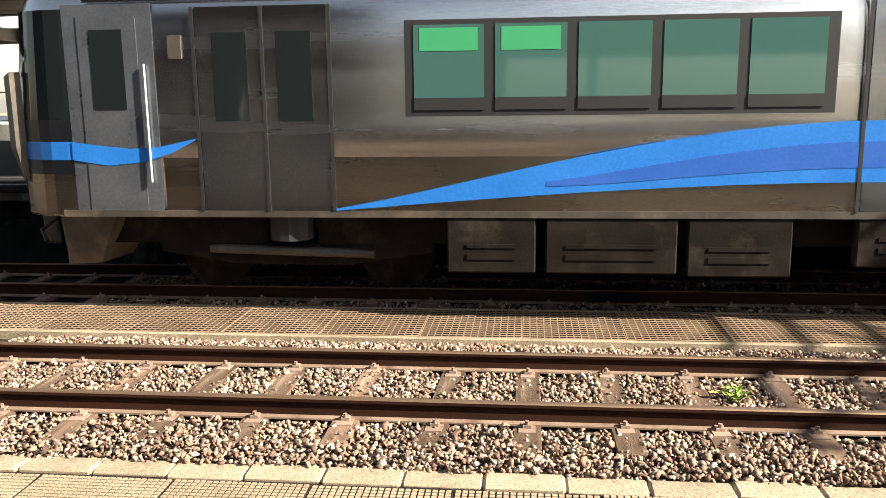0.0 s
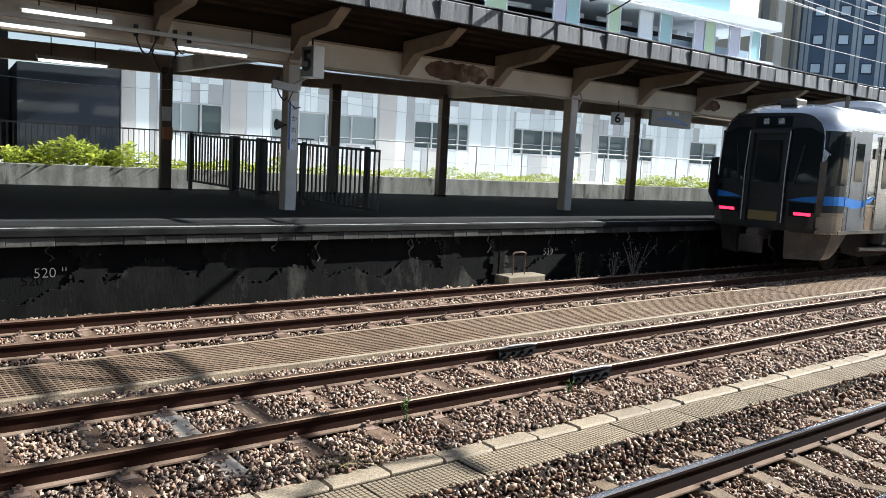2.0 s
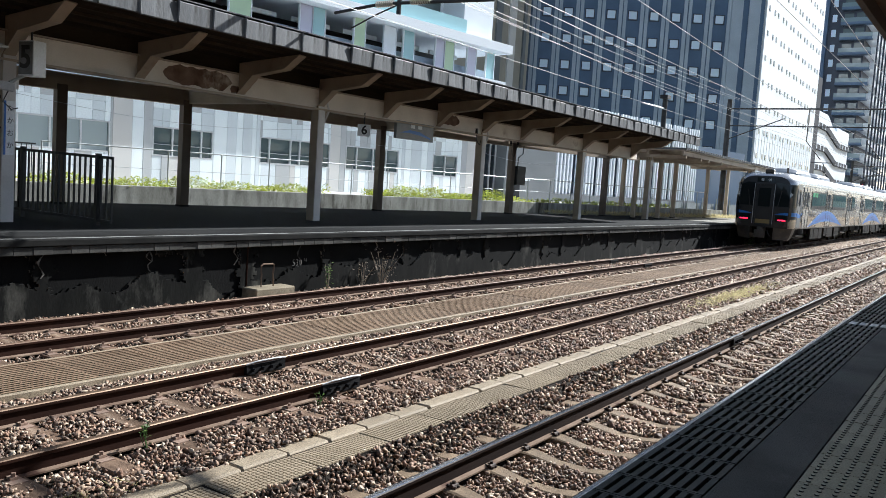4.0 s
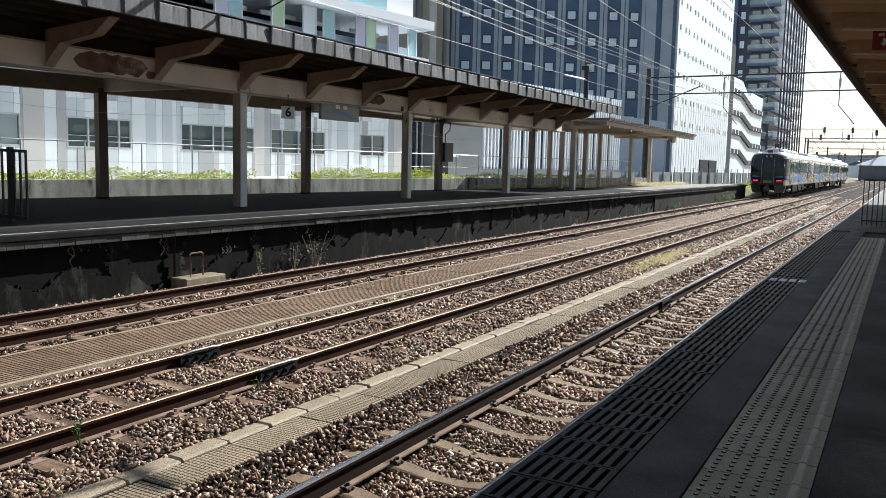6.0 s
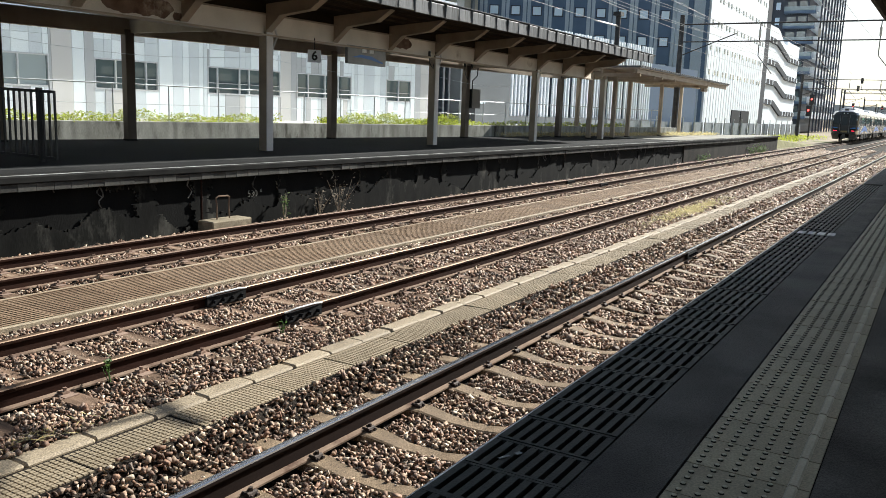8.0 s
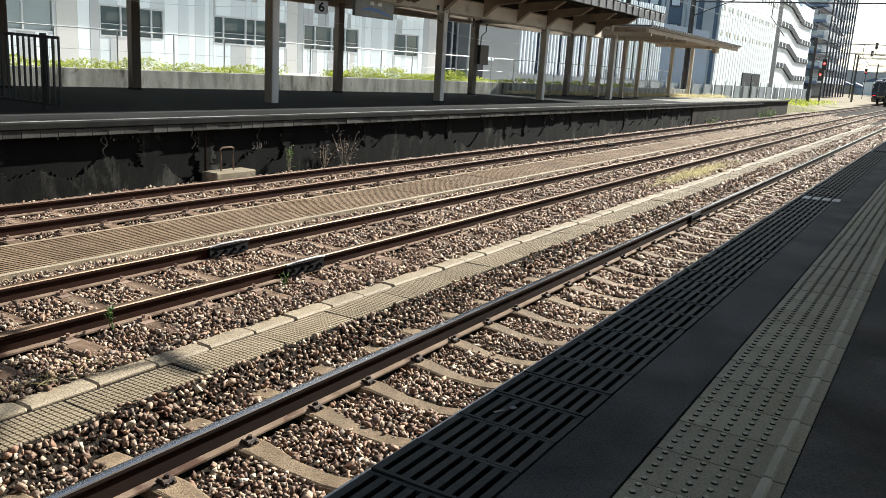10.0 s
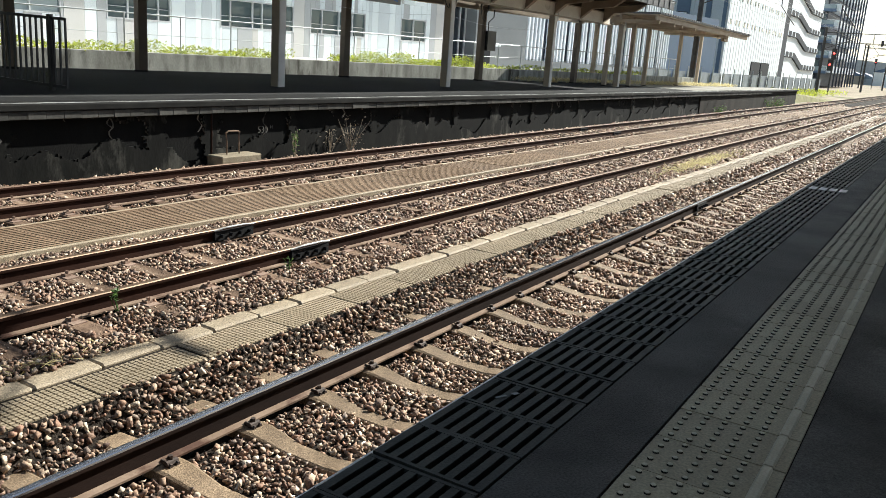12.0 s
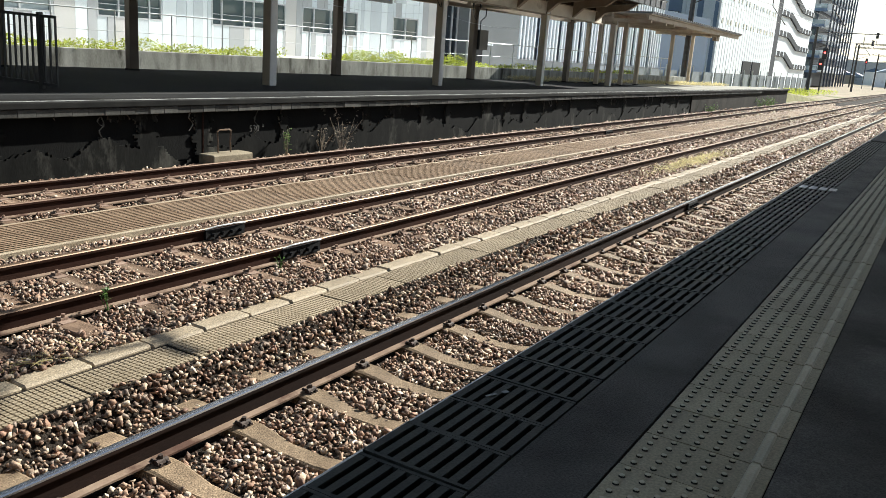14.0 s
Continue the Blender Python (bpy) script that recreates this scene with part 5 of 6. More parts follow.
# ---- overhead line, near canopy, signs and lamps ----
INSUL = plain("insulator_porcelain", (0.62, 0.58, 0.50), 0.3)
SIGNWHITE = grain("sign_white", (0.78, 0.79, 0.79), (0.84, 0.85, 0.85), scale=5, fine=40, rough=0.4, bump=0.02)
SIGNRED = plain("sign_red", (0.30, 0.03, 0.03), 0.5)
SIGNBLACK = plain("sign_black", (0.015, 0.015, 0.017), 0.5)
SIGNBLUE = plain("sign_blue", (0.05, 0.16, 0.48), 0.4)
SIGNGREY = grain("sign_grey", (0.17, 0.175, 0.18), (0.22, 0.225, 0.23), scale=5, fine=40, rough=0.4, bump=0.02)
TUBE = plain("lamp_tube", (1.0, 0.97, 0.92), 0.5, 0.0, 1.1)
LAMPBODY = grain("lamp_housing", (0.50, 0.50, 0.49), (0.58, 0.58, 0.57), scale=5, fine=40, rough=0.5, bump=0.02)
WIRE = plain("copper_wire", (0.30, 0.30, 0.29), 0.45, 0.6)
REDLAMP = plain("red_signal_lamp", (0.9, 0.06, 0.05), 0.4, 0.0, 3.0)


def build_overhead():
    # unseen lattice beam over the tracks, cut to fit its shadow on the ballast
    g = thing("overhead_gantry", "steel lattice gantry over the near tracks, known only by its shadow", "gantry", pose(12.3, 0, 0))
    for x in (-0.35, 0.35):
        for z in (6.7, 7.7):
            part("chord", Shape().box(x - 0.04, x + 0.04, 2.15, 5.9, z - 0.04, z + 0.04), DARKSTEEL, g)
    part("tie_tube", Shape().tube((0, -3.4, 7.2), (0, 2.2, 7.2), 0.04, 8), DARKSTEEL, g)
    n = 4
    for k in range(n):
        y0, y1 = 2.15 + 3.75 * k / n, 2.15 + 3.75 * (k + 1) / n
        za, zb = (6.7, 7.7) if k % 2 else (7.7, 6.7)
        for x in (-0.35, 0.35):
            part("brace", Shape().bar((x, y0, za), (x, y1, zb), 0.05, 0.05), DARKSTEEL, g)
    # Unseen bars, added to cast the stripes on kerb and trough.
    part("drop_bar", Shape().bar((0.0, 1.95, 5.8), (0.02, 2.65, 5.8), 0.08, 0.08), DARKSTEEL, g)
    part("drop_tube", Shape().tube((0.0, 2.3, 5.8), (-0.35, 2.3, 6.7), 0.035, 8), DARKSTEEL, g)
    part("pull_bar", Shape().tube((0.0, 2.2, 7.2), (0.35, 2.35, 6.7), 0.03, 6), DARKSTEEL, g)
    part("stay_bar", Shape().bar((0.15, 2.3, 6.6), (-0.5, 1.72, 6.55), 0.05, 0.05), DARKSTEEL, g)
    part("stay_hanger", Shape().tube((-0.35, 2.15, 6.7), (-0.3, 1.9, 6.56), 0.025, 6), DARKSTEEL, g)
    part("mast", Shape().box(-0.3, 0.3, -3.55, -3.25, NZ, 7.8), DARKSTEEL, g)
    arm = thing("pull_off_arm", "registration arm with ribbed white insulators", "overhead line fitting", pose(12.3, 9.6, 0))
    part("arm_tube", Shape().path([(0, 1.7, 5.32), (0, 0.5, 5.42), (0, -2.0, 5.32)], 0.03), DARKSTEEL, arm)
    part("stay", Shape().path([(0, 1.25, 5.0), (0, 0.65, 5.22), (0, 0.1, 5.38)], 0.016), DARKSTEEL, arm)
    part("hanger", Shape().tube((0, 0.1, 5.2), (0, 0.1, 6.5), 0.045, 8), DARKSTEEL, arm)
    part("cantilever", Shape().tube((0, 0.0, 6.5), (0, 6.6, 6.5), 0.06, 8), DARKSTEEL, arm)
    part("mast", Shape().tube((0, 6.6, 4.5), (0, 6.6, 7.2), 0.14, 10), DARKSTEEL, arm)
    for y0, y1 in ((0.25, 0.62), (-0.62, -0.2)):
        ins = Shape()
        for k in range(9):
            y = y0 + (y1 - y0) * k / 8
            ins.tube((0, y - 0.012, 5.41), (0, y + 0.012, 5.41), 0.062, 10)
        ins.tube((0, y0, 5.41), (0, y1, 5.41), 0.032, 8)
        part("insulator", ins, INSUL, arm)
    wires = thing("overhead_wires", "thin overhead contact and feeder wires", "wires")
    for y, z, sag in ((9.6, 5.0, 0.0), (9.65, 5.95, 0.35), (6.2, 5.0, 0.0), (6.2, 5.95, 0.35), (2.9, 4.95, 0.0), (2.9, 5.9, 0.35), (12.0, 7.05, 0.3), (12.6, 8.0, 0.4), (13.2, 7.4, 0.35), (14.6, 8.6, 0.4), (15.4, 9.4, 0.5)):
        for xa, xb in ((-40, 12.3), (12.3, 55), (55, 112.7), (112.7, 170), (170, 230)):
            pts = []
            for k in range(13):
                s = k / 12
                pts.append((xa + (xb - xa) * s, y, z - sag * 4 * s * (1 - s)))
            part("wire", Shape().path(pts, 0.007 if sag else 0.006, 5), WIRE, wires)
    # portals further along
    for x, ys, zt in ((55.0, (15.4, -4.0), 8.1), (112.7, (15.9, -5.0), 7.4), (170.0, (16.5, -6), 7.6), (228.0, (17.5, -8), 7.8), (292.0, (19, -14), 8.0), (350.0, (22, -20), 8.2)):
        p = thing("catenary_portal", "slim steel overhead line portal across the tracks", "gantry", pose(x, 0, 0), "overhead line portals")
        for y in ys:
            part("mast", Shape().tube((0, y, -0.3 if x > 60 or y < 0 else FZ), (0, y, zt + 0.6), 0.2, 10, 0.15), DARKSTEEL, p)
        part("beam", Shape().tube((0, ys[0], zt), (0, ys[1], zt), 0.05, 8), DARKSTEEL, p)
        part("beam", Shape().tube((0, ys[0], zt - 1.1), (0, ys[1], zt - 1.1), 0.04, 8), DARKSTEEL, p)
        for y in (9.6, 6.2, 2.9):
            part("drop_arm", Shape().path([(0, y + 0.9, zt), (0, y + 0.9, 6.1), (0, y, 5.0)], 0.03), DARKSTEEL, p)
            part("insulator", Shape().tube((0, y + 0.9, zt - 0.9), (0, y + 0.9, zt - 0.4), 0.07, 8), INSUL, p)
        part("side_stay", Shape().path([(0, ys[0], zt - 2.0), (0, ys[0] - 3.5, zt - 0.6)], 0.035), DARKSTEEL, p)
        for k in range(3):
            part("insulator", Shape().tube((0.2, ys[0] + 0.1, zt - 2.4 + k * 0.9), (0.2, ys[0] + 0.1, zt - 2.1 + k * 0.9), 0.09, 8), INSUL, p)
    # signal bridge far down the line
    sb = thing("signal_bridge", "distant signal bridge with dark signal heads", "gantry", pose(250, 0, 0))
    for y in (25.0, 4.0, -14.0):
        part("mast", Shape().tube((0, y, -0.5), (0, y, 11.4), 0.16, 8), DARKSTEEL, sb)
    for z in (10.4, 11.2):
        part("beam", Shape().box(-0.1, 0.1, -14.0, 25.0, z - 0.07, z + 0.07), DARKSTEEL, sb)
    for k in range(26):
        y = -14 + k * 1.5
        part("lattice", Shape().bar((0, y, 10.4), (0, y + 1.5, 11.2) if k % 2 else (0, y + 0.01, 11.2), 0.07, 0.07), DARKSTEEL, sb)
    for y, h in ((21.1, 11.6), (20.3, 13.6), (14.2, 11.6), (13.3, 13.5), (7.5, 12.8), (2.0, 11.8), (-4.0, 13.2), (-9.0, 11.8)):
        part("signal_post", Shape().tube((0, y, 11.2), (0, y, h + 0.5), 0.06, 6), DARKSTEEL, sb)
        part("signal_head", Shape().box(-0.15, 0.15, y - 0.33, y + 0.33, h - 0.75, h + 0.75), SIGNBLACK, sb, bevel=0.05)
    # two red signals on a mast beyond the platform end
    s = thing("signal_post", "signal mast with two lit red lamps", "signal", pose(120, 15.5, -0.3), "signal posts")
    part("mast", Shape().tube((0, 0, 0), (0, 0, 6.2), 0.10, 8), DARKSTEEL, s)
    for z, y in ((5.35, 0.0), (3.9, 0.3)):
        part("signal_head", Shape().box(-0.14, 0.14, y - 0.3, y + 0.3, z - 0.7, z + 0.7), SIGNBLACK, s, bevel=0.05)
        part("red_lamp", Shape().tube((-0.15, y, z + 0.1), (-0.18, y, z + 0.1), 0.13, 10), REDLAMP, s)
    # signals far down the line
    rng = random.Random(6)
    for k in range(9):
        x, y = 210 + rng.uniform(0, 170), -6 + k * 3.4
        s = thing("signal_post", "tall railway signal post in the distance", "signal", pose(x, y, -0.3), "signal posts")
        h = rng.uniform(5, 10)
        part("mast", Shape().tube((0, 0, 0), (0, 0, h), 0.09, 8), DARKSTEEL, s)
        part("signal_head", Shape().box(-0.12, 0.12, -0.3, 0.3, h - 1.3, h), SIGNBLACK, s)
        part("red_lamp", Shape().tube((-0.13, 0, h - 0.9), (-0.16, 0, h - 0.9), 0.11, 10), REDLAMP, s)


def build_near_canopy():
    c = tagged(thing("near_canopy", "brown timber and steel canopy above the near platform", "canopy"), kind="structure")
    x0, x1 = -14, 44
    eave = lambda x: 0.985 - 0.0142 * x
    e0, e1 = eave(x0), eave(x1)
    part("roof_deck", Shape().loft([[(x0, e0 - 0.03, 3.52), (x0, -3.6, 3.24), (x0, -3.6, 3.35), (x0, e0 - 0.03, 3.63)], [(x1, e1 - 0.03, 3.52), (x1, -3.6, 3.24), (x1, -3.6, 3.35), (x1, e1 - 0.03, 3.63)]]), NEARDECK, c, "brown board soffit")
    part("eave_board", Shape().loft([[(x0, e0 - 0.04, 3.42), (x0, e0, 3.42), (x0, e0, 3.64), (x0, e0 - 0.04, 3.64)], [(x1, e1 - 0.04, 3.42), (x1, e1, 3.42), (x1, e1, 3.64), (x1, e1 - 0.04, 3.64)]]), POLE_BROWN, c, "dark eave board")
    k = -14.0
    while k < 43:
        part("rafter", Shape().bar((k, eave(k) - 0.2, 3.445), (k, -3.55, 3.19), 0.11, 0.15), NEARDECK, c)
        # Pale strip paints the light on the rafter's lower edge.
        part("rafter_lit_edge", Shape().bar((k - 0.035, eave(k) - 0.28, 3.36), (k - 0.035, -3.5, 3.108), 0.022, 0.02), CREAM, c, "pale strip for a rafter's lit lower edge")
        k += 1.7
    for y in (-0.4, -2.0, -3.4):
        part("purlin", Shape().bar((x0, y, 3.29 + y * 0.06), (x1, y, 3.29 + y * 0.06), 0.12, 0.16), POLE_BROWN, c)
    # Dark strips stand in for shadows across the paler soffit.
    for i in range(34):
        xb = -13.4 + i * 1.7
        part("soffit_shade_strip", Shape().bar((xb, eave(xb) - 0.1, 3.506), (xb, -3.5, 3.226), 0.16, 0.02), POLE_BROWN, c, "dark strip for the shadows on the soffit")
    for x in (-8, 0.5, 9, 17.5, 26):
        post("near_post", "cream-painted post of the near canopy", pose(x, -3.2, NZ - 0.006), CREAM, 0.22, 0.22, 2.28, "near canopy posts")
    # Unseen walls, added only to shape what the train's side reflects.
    structure("reflection_dark_wall", Shape().box(-60, -1.6, -6.9, -6.35, -0.5, 9.0), RUST_DARK, "tall unseen wall added to darken the train's reflections", "wall")
    structure("unseen_back_wall", Shape().box(-14, 44, -6.3, -6.0, -0.5, 1.85), POLE_BROWN, "unseen wall, kept low so the train mirrors the sky", "wall")
    f = thing("platform_end_fence", "black steel barrier at the near platform end", "fence", pose(24.2, 0.93, NZ - 0.02))
    for z in (0.1, 1.17):
        part("rail", Shape().box(-0.02, 0.02, -3.2, 0.0, z, z + 0.04), BLACK, f)
    me = Shape().box(-0.012, 0.012, -0.012, 0.012, 0.0, 1.2).mesh("slat", BLACK)
    for i in range(28):
        part("slat", me, None, f, m=pose(0, -i * 0.117, 0))
    sgn = thing("hanging_red_sign", "small red sign with white marks under the near canopy", "sign", pose(9.0, 0.375, 3.285))
    part("board", Shape().box(-0.02, 0.02, -0.6, 0.0, 0.0, 0.20), SIGNRED, sgn)
    for yb, w in ((-0.05, 0.05), (-0.13, 0.05), (-0.21, 0.06)):
        part("text_bar", Shape().box(-0.024, -0.02, yb - w, yb, 0.13, 0.16), SIGNWHITE, sgn)
    part("arrow_mark", Shape().prism([(-0.10, 0.03), (-0.07, 0.07), (-0.09, 0.07), (-0.09, 0.11), (-0.12, 0.11), (-0.12, 0.07), (-0.13, 0.07)], "x", -0.024, -0.02), SIGNWHITE, sgn)
    part("hanger", Shape().tube((0, -0.25, 0.19), (0, -0.25, 0.22), 0.012, 6), BLACK, sgn)


def number_plate(name, txt, m, w, h, label):
    t = thing(name, label, "sign", m)
    part("board", Shape().box(-w / 2, w / 2, -0.02, 0.02, -h / 2, h / 2), SIGNWHITE, t, bevel=0.004)
    lettering("numeral", txt, h * 1.0, SIGNBLACK, t, pose(0, -0.023, 0.0, 90, 0, 0)).data.offset = 0.008
    part("hanger", Shape().tube((0, 0, h / 2), (0, 0, h / 2 + 0.3), 0.014, 6), BLACK, t)
    return t


def build_signs():
    t = thing("stop_sign_box", "white car-stop sign box marked 5 hanging from the canopy", "sign", pose(7.55, 13.75, 3.74, 0, 0, 12))
    part("box", Shape().box(-0.11, 0.15, -0.17, 0.17, -0.29, 0.29), SIGNWHITE, t, bevel=0.006)
    part("number_face", Shape().box(-0.118, -0.111, -0.155, 0.155, -0.27, 0.27), SIGNGREY, t, "grey face with a black numeral")
    lettering("numeral", "5", 0.52, SIGNBLACK, t, pose(-0.122, 0, 0, 90, 0, -90)).data.offset = 0.012
    part("hanger", Shape().tube((0, 0, 0.29), (0, 0, 0.55), 0.02, 6), BLACK, t)
    number_plate("stop_sign_plate", "6", pose(16.83, 14.2, 3.35, 0, 0, -40), 0.34, 0.32, "white car-stop plate marked 6 under the canopy")
    t = thing("destination_sign", "grey hanging sign with a blue wave band", "sign", pose(19.2, 14.3, 3.52))
    part("board", Shape().box(-0.9, 0.9, -0.05, 0.05, -0.25, 0.25), SIGNGREY, t, bevel=0.006)
    part("blue_wave", Shape().prism([(-0.75, -0.08), (-0.3, 0.02), (0.2, 0.0), (0.75, -0.14), (0.75, -0.18), (0.2, -0.1), (-0.3, -0.06)], "y", -0.056, -0.051), SIGNBLUE, t)
    for x in (-0.25, 0.1):
        part("text_bar", Shape().box(x, x + 0.2, -0.056, -0.051, 0.08, 0.2), SIGNWHITE, t)
    for x in (-0.7, 0.7):
        part("hanger", Shape().tube((x, 0, 0.25), (x, 0, 0.4), 0.016, 6), BLACK, t)
    # station name plate on the post
    t = thing("name_plate", "white vertical station name plate on a post", "sign", pose(7.42, 14.19, FZ + 1.62))
    part("board", Shape().box(-0.09, 0.09, -0.012, 0.006, -0.46, 0.46), SIGNWHITE, t)
    part("blue_strip", Shape().box(-0.09, -0.055, -0.016, -0.0125, -0.46, 0.46), SIGNBLUE, t)
    for k, ch in enumerate("たかおか"):
        lettering("character", ch, 0.12, SIGNBLACK, t, pose(0.02, -0.015, 0.33 - k * 0.21, 90, 0, 0), 0.001)
    t = thing("post_notices", "small notices and an orange box on a brown post", "sign", pose(*bk(-8.1, -0.125, FZ + 1.5), 0, 0, -7.2))
    part("notice", Shape().box(-0.12, 0.10, -0.02, 0.0, 0.2, 0.55), SIGNWHITE, t)
    part("orange_box", Shape().box(-0.1, 0.12, -0.12, 0.0, -0.25, 0.05), plain("orange_box", (0.45, 0.16, 0.05), 0.5), t)
    # strip lamps and their duct
    d = thing("cable_duct", "grey cable duct hung under the canopy", "duct")
    part("duct", Shape().box(-20, 7.2, 14.0, 14.22, 3.90, 3.95), LAMPBODY, d)
    part("duct", Shape().box(-20, 7.2, 13.82, 13.88, 3.86, 3.90), LAMPBODY, d)
    for k in range(6):
        part("duct_hanger", Shape().tube((6.5 - k * 3, 14.1, 3.95), (6.5 - k * 3, 14.1, 4.3), 0.012, 5), BLACK, d)
    for x, y, z in ((5.76, 14.05, 3.72), (3.0, 14.05, 3.74), (-0.4, 14.05, 3.80), (3.2, 13.3, 3.89), (4.24, 17.2, 3.54), (1.2, 17.2, 3.6), (-3.6, 14.05, 3.80)):
        l = thing("strip_lamp", "fluorescent strip lamp under the canopy", "lamp", pose(x, y, z), "strip lamps")
        part("housing", Shape().box(-0.66, 0.66, -0.05, 0.05, 0.035, 0.10), LAMPBODY, l)
        part("tube", Shape().tube((-0.62, 0, 0.01), (0.62, 0, 0.01), 0.025, 8), TUBE, l, "glowing white tube")
        if y > 14.2 or y < 14:
            for dx in (-0.4, 0.4):
                part("hanger", Shape().tube((dx, 0, 0.10), (dx, 0, 4.535 + max(0, 14.33 - y) * 0.067 - z), 0.01, 5), BLACK, l)
    # camera box and cables on the first post
    cb = thing("camera_box", "beige security camera housing on a canopy post", "camera", pose(7.2, 14.0, 3.25, 0, 8, -20))
    part("housing", Shape().box(-0.30, 0.18, -0.09, 0.09, -0.06, 0.08), LAMPBODY, cb, bevel=0.01)
    part("cable", Shape().path([(0.1, 0, -0.06), (0.05, 0, -0.25), (0.2, 0.05, -0.35), (0.3, 0.1, -0.3)], 0.010), BLACK, cb)
    part("bracket", Shape().path([(0.1, 0, 0.08), (0.35, 0.2, 0.3)], 0.03), LAMPBODY, cb)
    sp = thing("loudspeaker", "black horn loudspeaker on a canopy post", "loudspeaker", pose(7.28, 14.25, FZ + 1.62))
    part("horn", Shape().tube((-0.05, 0, 0), (-0.17, 0, 0), 0.05, 10, 0.11), BLACK, sp)
    part("bracket", Shape().tube((-0.06, 0, 0), (0.08, 0, 0), 0.02, 6), BLACK, sp)
    for x in (30.7,):
        e = thing("cable_box", "black junction box with looped cables on a post", "junction box", pose(x, 17.35, FZ + 1.5))
        part("box", Shape().box(-0.15, 0.55, -0.2, 0.0, -0.25, 0.55), BLACK, e)
        part("looped_cable", Shape().path([(0.1, -0.1, 1.8), (0.35, -0.15, 1.5), (0.3, -0.15, 1.1), (0.0, -0.1, 0.9), (0, -0.1, 0.5)], 0.025), BLACK, e)


def build_cables():
    """Black cable loops under the canopy and a thin wire between the posts."""
    for x, y, z, w in ((5.9, 16.9, 3.95, 0.5), (4.6, 14.05, 3.86, 0.35), (5.2, 14.05, 3.86, 0.25), (7.25, 14.25, 3.3, 0.3), (30.2, 17.2, 3.9, 0.6), (22.7, 14.25, 3.75, 0.4)):
        c = thing("cable_loop", "black cable hanging in a loop under the canopy", "cable", pose(x, y, z), "cable loops")
        pts = [(w * (k / 10 - 0.5), 0.03 * math.sin(k), -w * 0.9 * math.sin(math.pi * k / 10)) for k in range(11)]
        part("cable", Shape().path(pts, 0.014, 6), BLACK, c)
        part("clamp", Shape().box(-w / 2 - 0.03, -w / 2 + 0.03, -0.03, 0.03, -0.03, 0.60 if y > 15 else 0.16), BLACK, c)
        part("clamp", Shape().box(w / 2 - 0.03, w / 2 + 0.03, -0.03, 0.03, -0.03, 0.60 if y > 15 else 0.16), BLACK, c)
    wr = thing("canopy_wire", "thin cable strung along the far platform posts", "cable")
    xs = [-8.0, -0.3, 7.43, 15.18, 22.93, 30.68]
    for a, b in zip(xs, xs[1:]):
        part("wire", Shape().path([(a + (b - a) * k / 10, 14.5, 3.22 - 0.22 * math.sin(math.pi * k / 10)) for k in range(11)], 0.004, 5), GALV, wr)


build_cables()
build_overhead()
build_near_canopy()
build_signs()

# ---- train ----
STEEL = grain("brushed_stainless", (0.42, 0.43, 0.445), (0.49, 0.50, 0.515), (0.37, 0.365, 0.36), scale=1.2, fine=50, rough=0.24, metal=1.0, bump=0.02, stretch=(0.2, 1, 3))
ROOFWHITE = grain("pale_roof_paint", (0.60, 0.61, 0.62), (0.70, 0.71, 0.72), (0.42, 0.41, 0.40), scale=1.5, fine=40, rough=0.55, bump=0.04, spot=0.62)
# Cab face and apron paints are darkened to hold the shade there.
CABGREY = grain("shaded_cab_grey", (0.007, 0.008, 0.010), (0.014, 0.015, 0.018), scale=2, fine=40, rough=0.32, metal=0.0, bump=0.01)
ACGREY = grain("blue_grey_roof_unit", (0.26, 0.29, 0.34), (0.34, 0.37, 0.42), scale=2, fine=40, rough=0.45, bump=0.03)
CABSIDE = grain("blue_grey_cab_side", (0.17, 0.185, 0.21), (0.23, 0.245, 0.27), scale=2, fine=40, rough=0.3, metal=0.7, bump=0.01)
APRON = grain("shade_dark_apron_paint", (0.022, 0.02, 0.018), (0.045, 0.039, 0.033), (0.07, 0.054, 0.04), scale=2, fine=40, rough=0.35, metal=0.3, bump=0.02)
WAVE = grain("blue_livery", (0.015, 0.16, 0.52), (0.02, 0.19, 0.60), scale=2, fine=40, rough=0.35, bump=0.01)
WAVE_DK = grain("deep_blue_livery", (0.02, 0.10, 0.40), (0.03, 0.12, 0.46), scale=2, fine=40, rough=0.35, bump=0.01)
TRAINGLASS = glass_mat("train_window_glass", (0.05, 0.125, 0.11), 0.05, 0.8)
CABGLASS = glass_mat("cab_glass", (0.012, 0.016, 0.017), 0.05, 0.3)
RUBBER = plain("black_rubber", (0.015, 0.015, 0.016), 0.6)
UNDER = grain("underframe_grey", (0.008, 0.006, 0.0045), (0.018, 0.014, 0.011), (0.036, 0.029, 0.022), scale=3, fine=40, rough=0.8, bump=0.2)
# Brown tint paints the ballast's reflection onto the lower steel.
BALLAST_STEEL = grain("ballast_tinted_stainless", (0.37, 0.295, 0.23), (0.46, 0.38, 0.305), (0.30, 0.22, 0.16), scale=0.9, fine=50, rough=0.28, metal=1.0, bump=0.02, stretch=(0.3, 1, 2))
SKIRT = grain("skirt_grey", (0.055, 0.048, 0.04), (0.095, 0.082, 0.066), (0.16, 0.125, 0.09), scale=2, fine=40, rough=0.5, metal=0.3, bump=0.05)
TAIL = plain("red_tail_light", (1.0, 0.02, 0.06), 0.4, 0.0, 1.5)
GREENCURTAIN = plain("green_notice", (0.03, 0.30, 0.12), 0.6)
CAR = 19.97


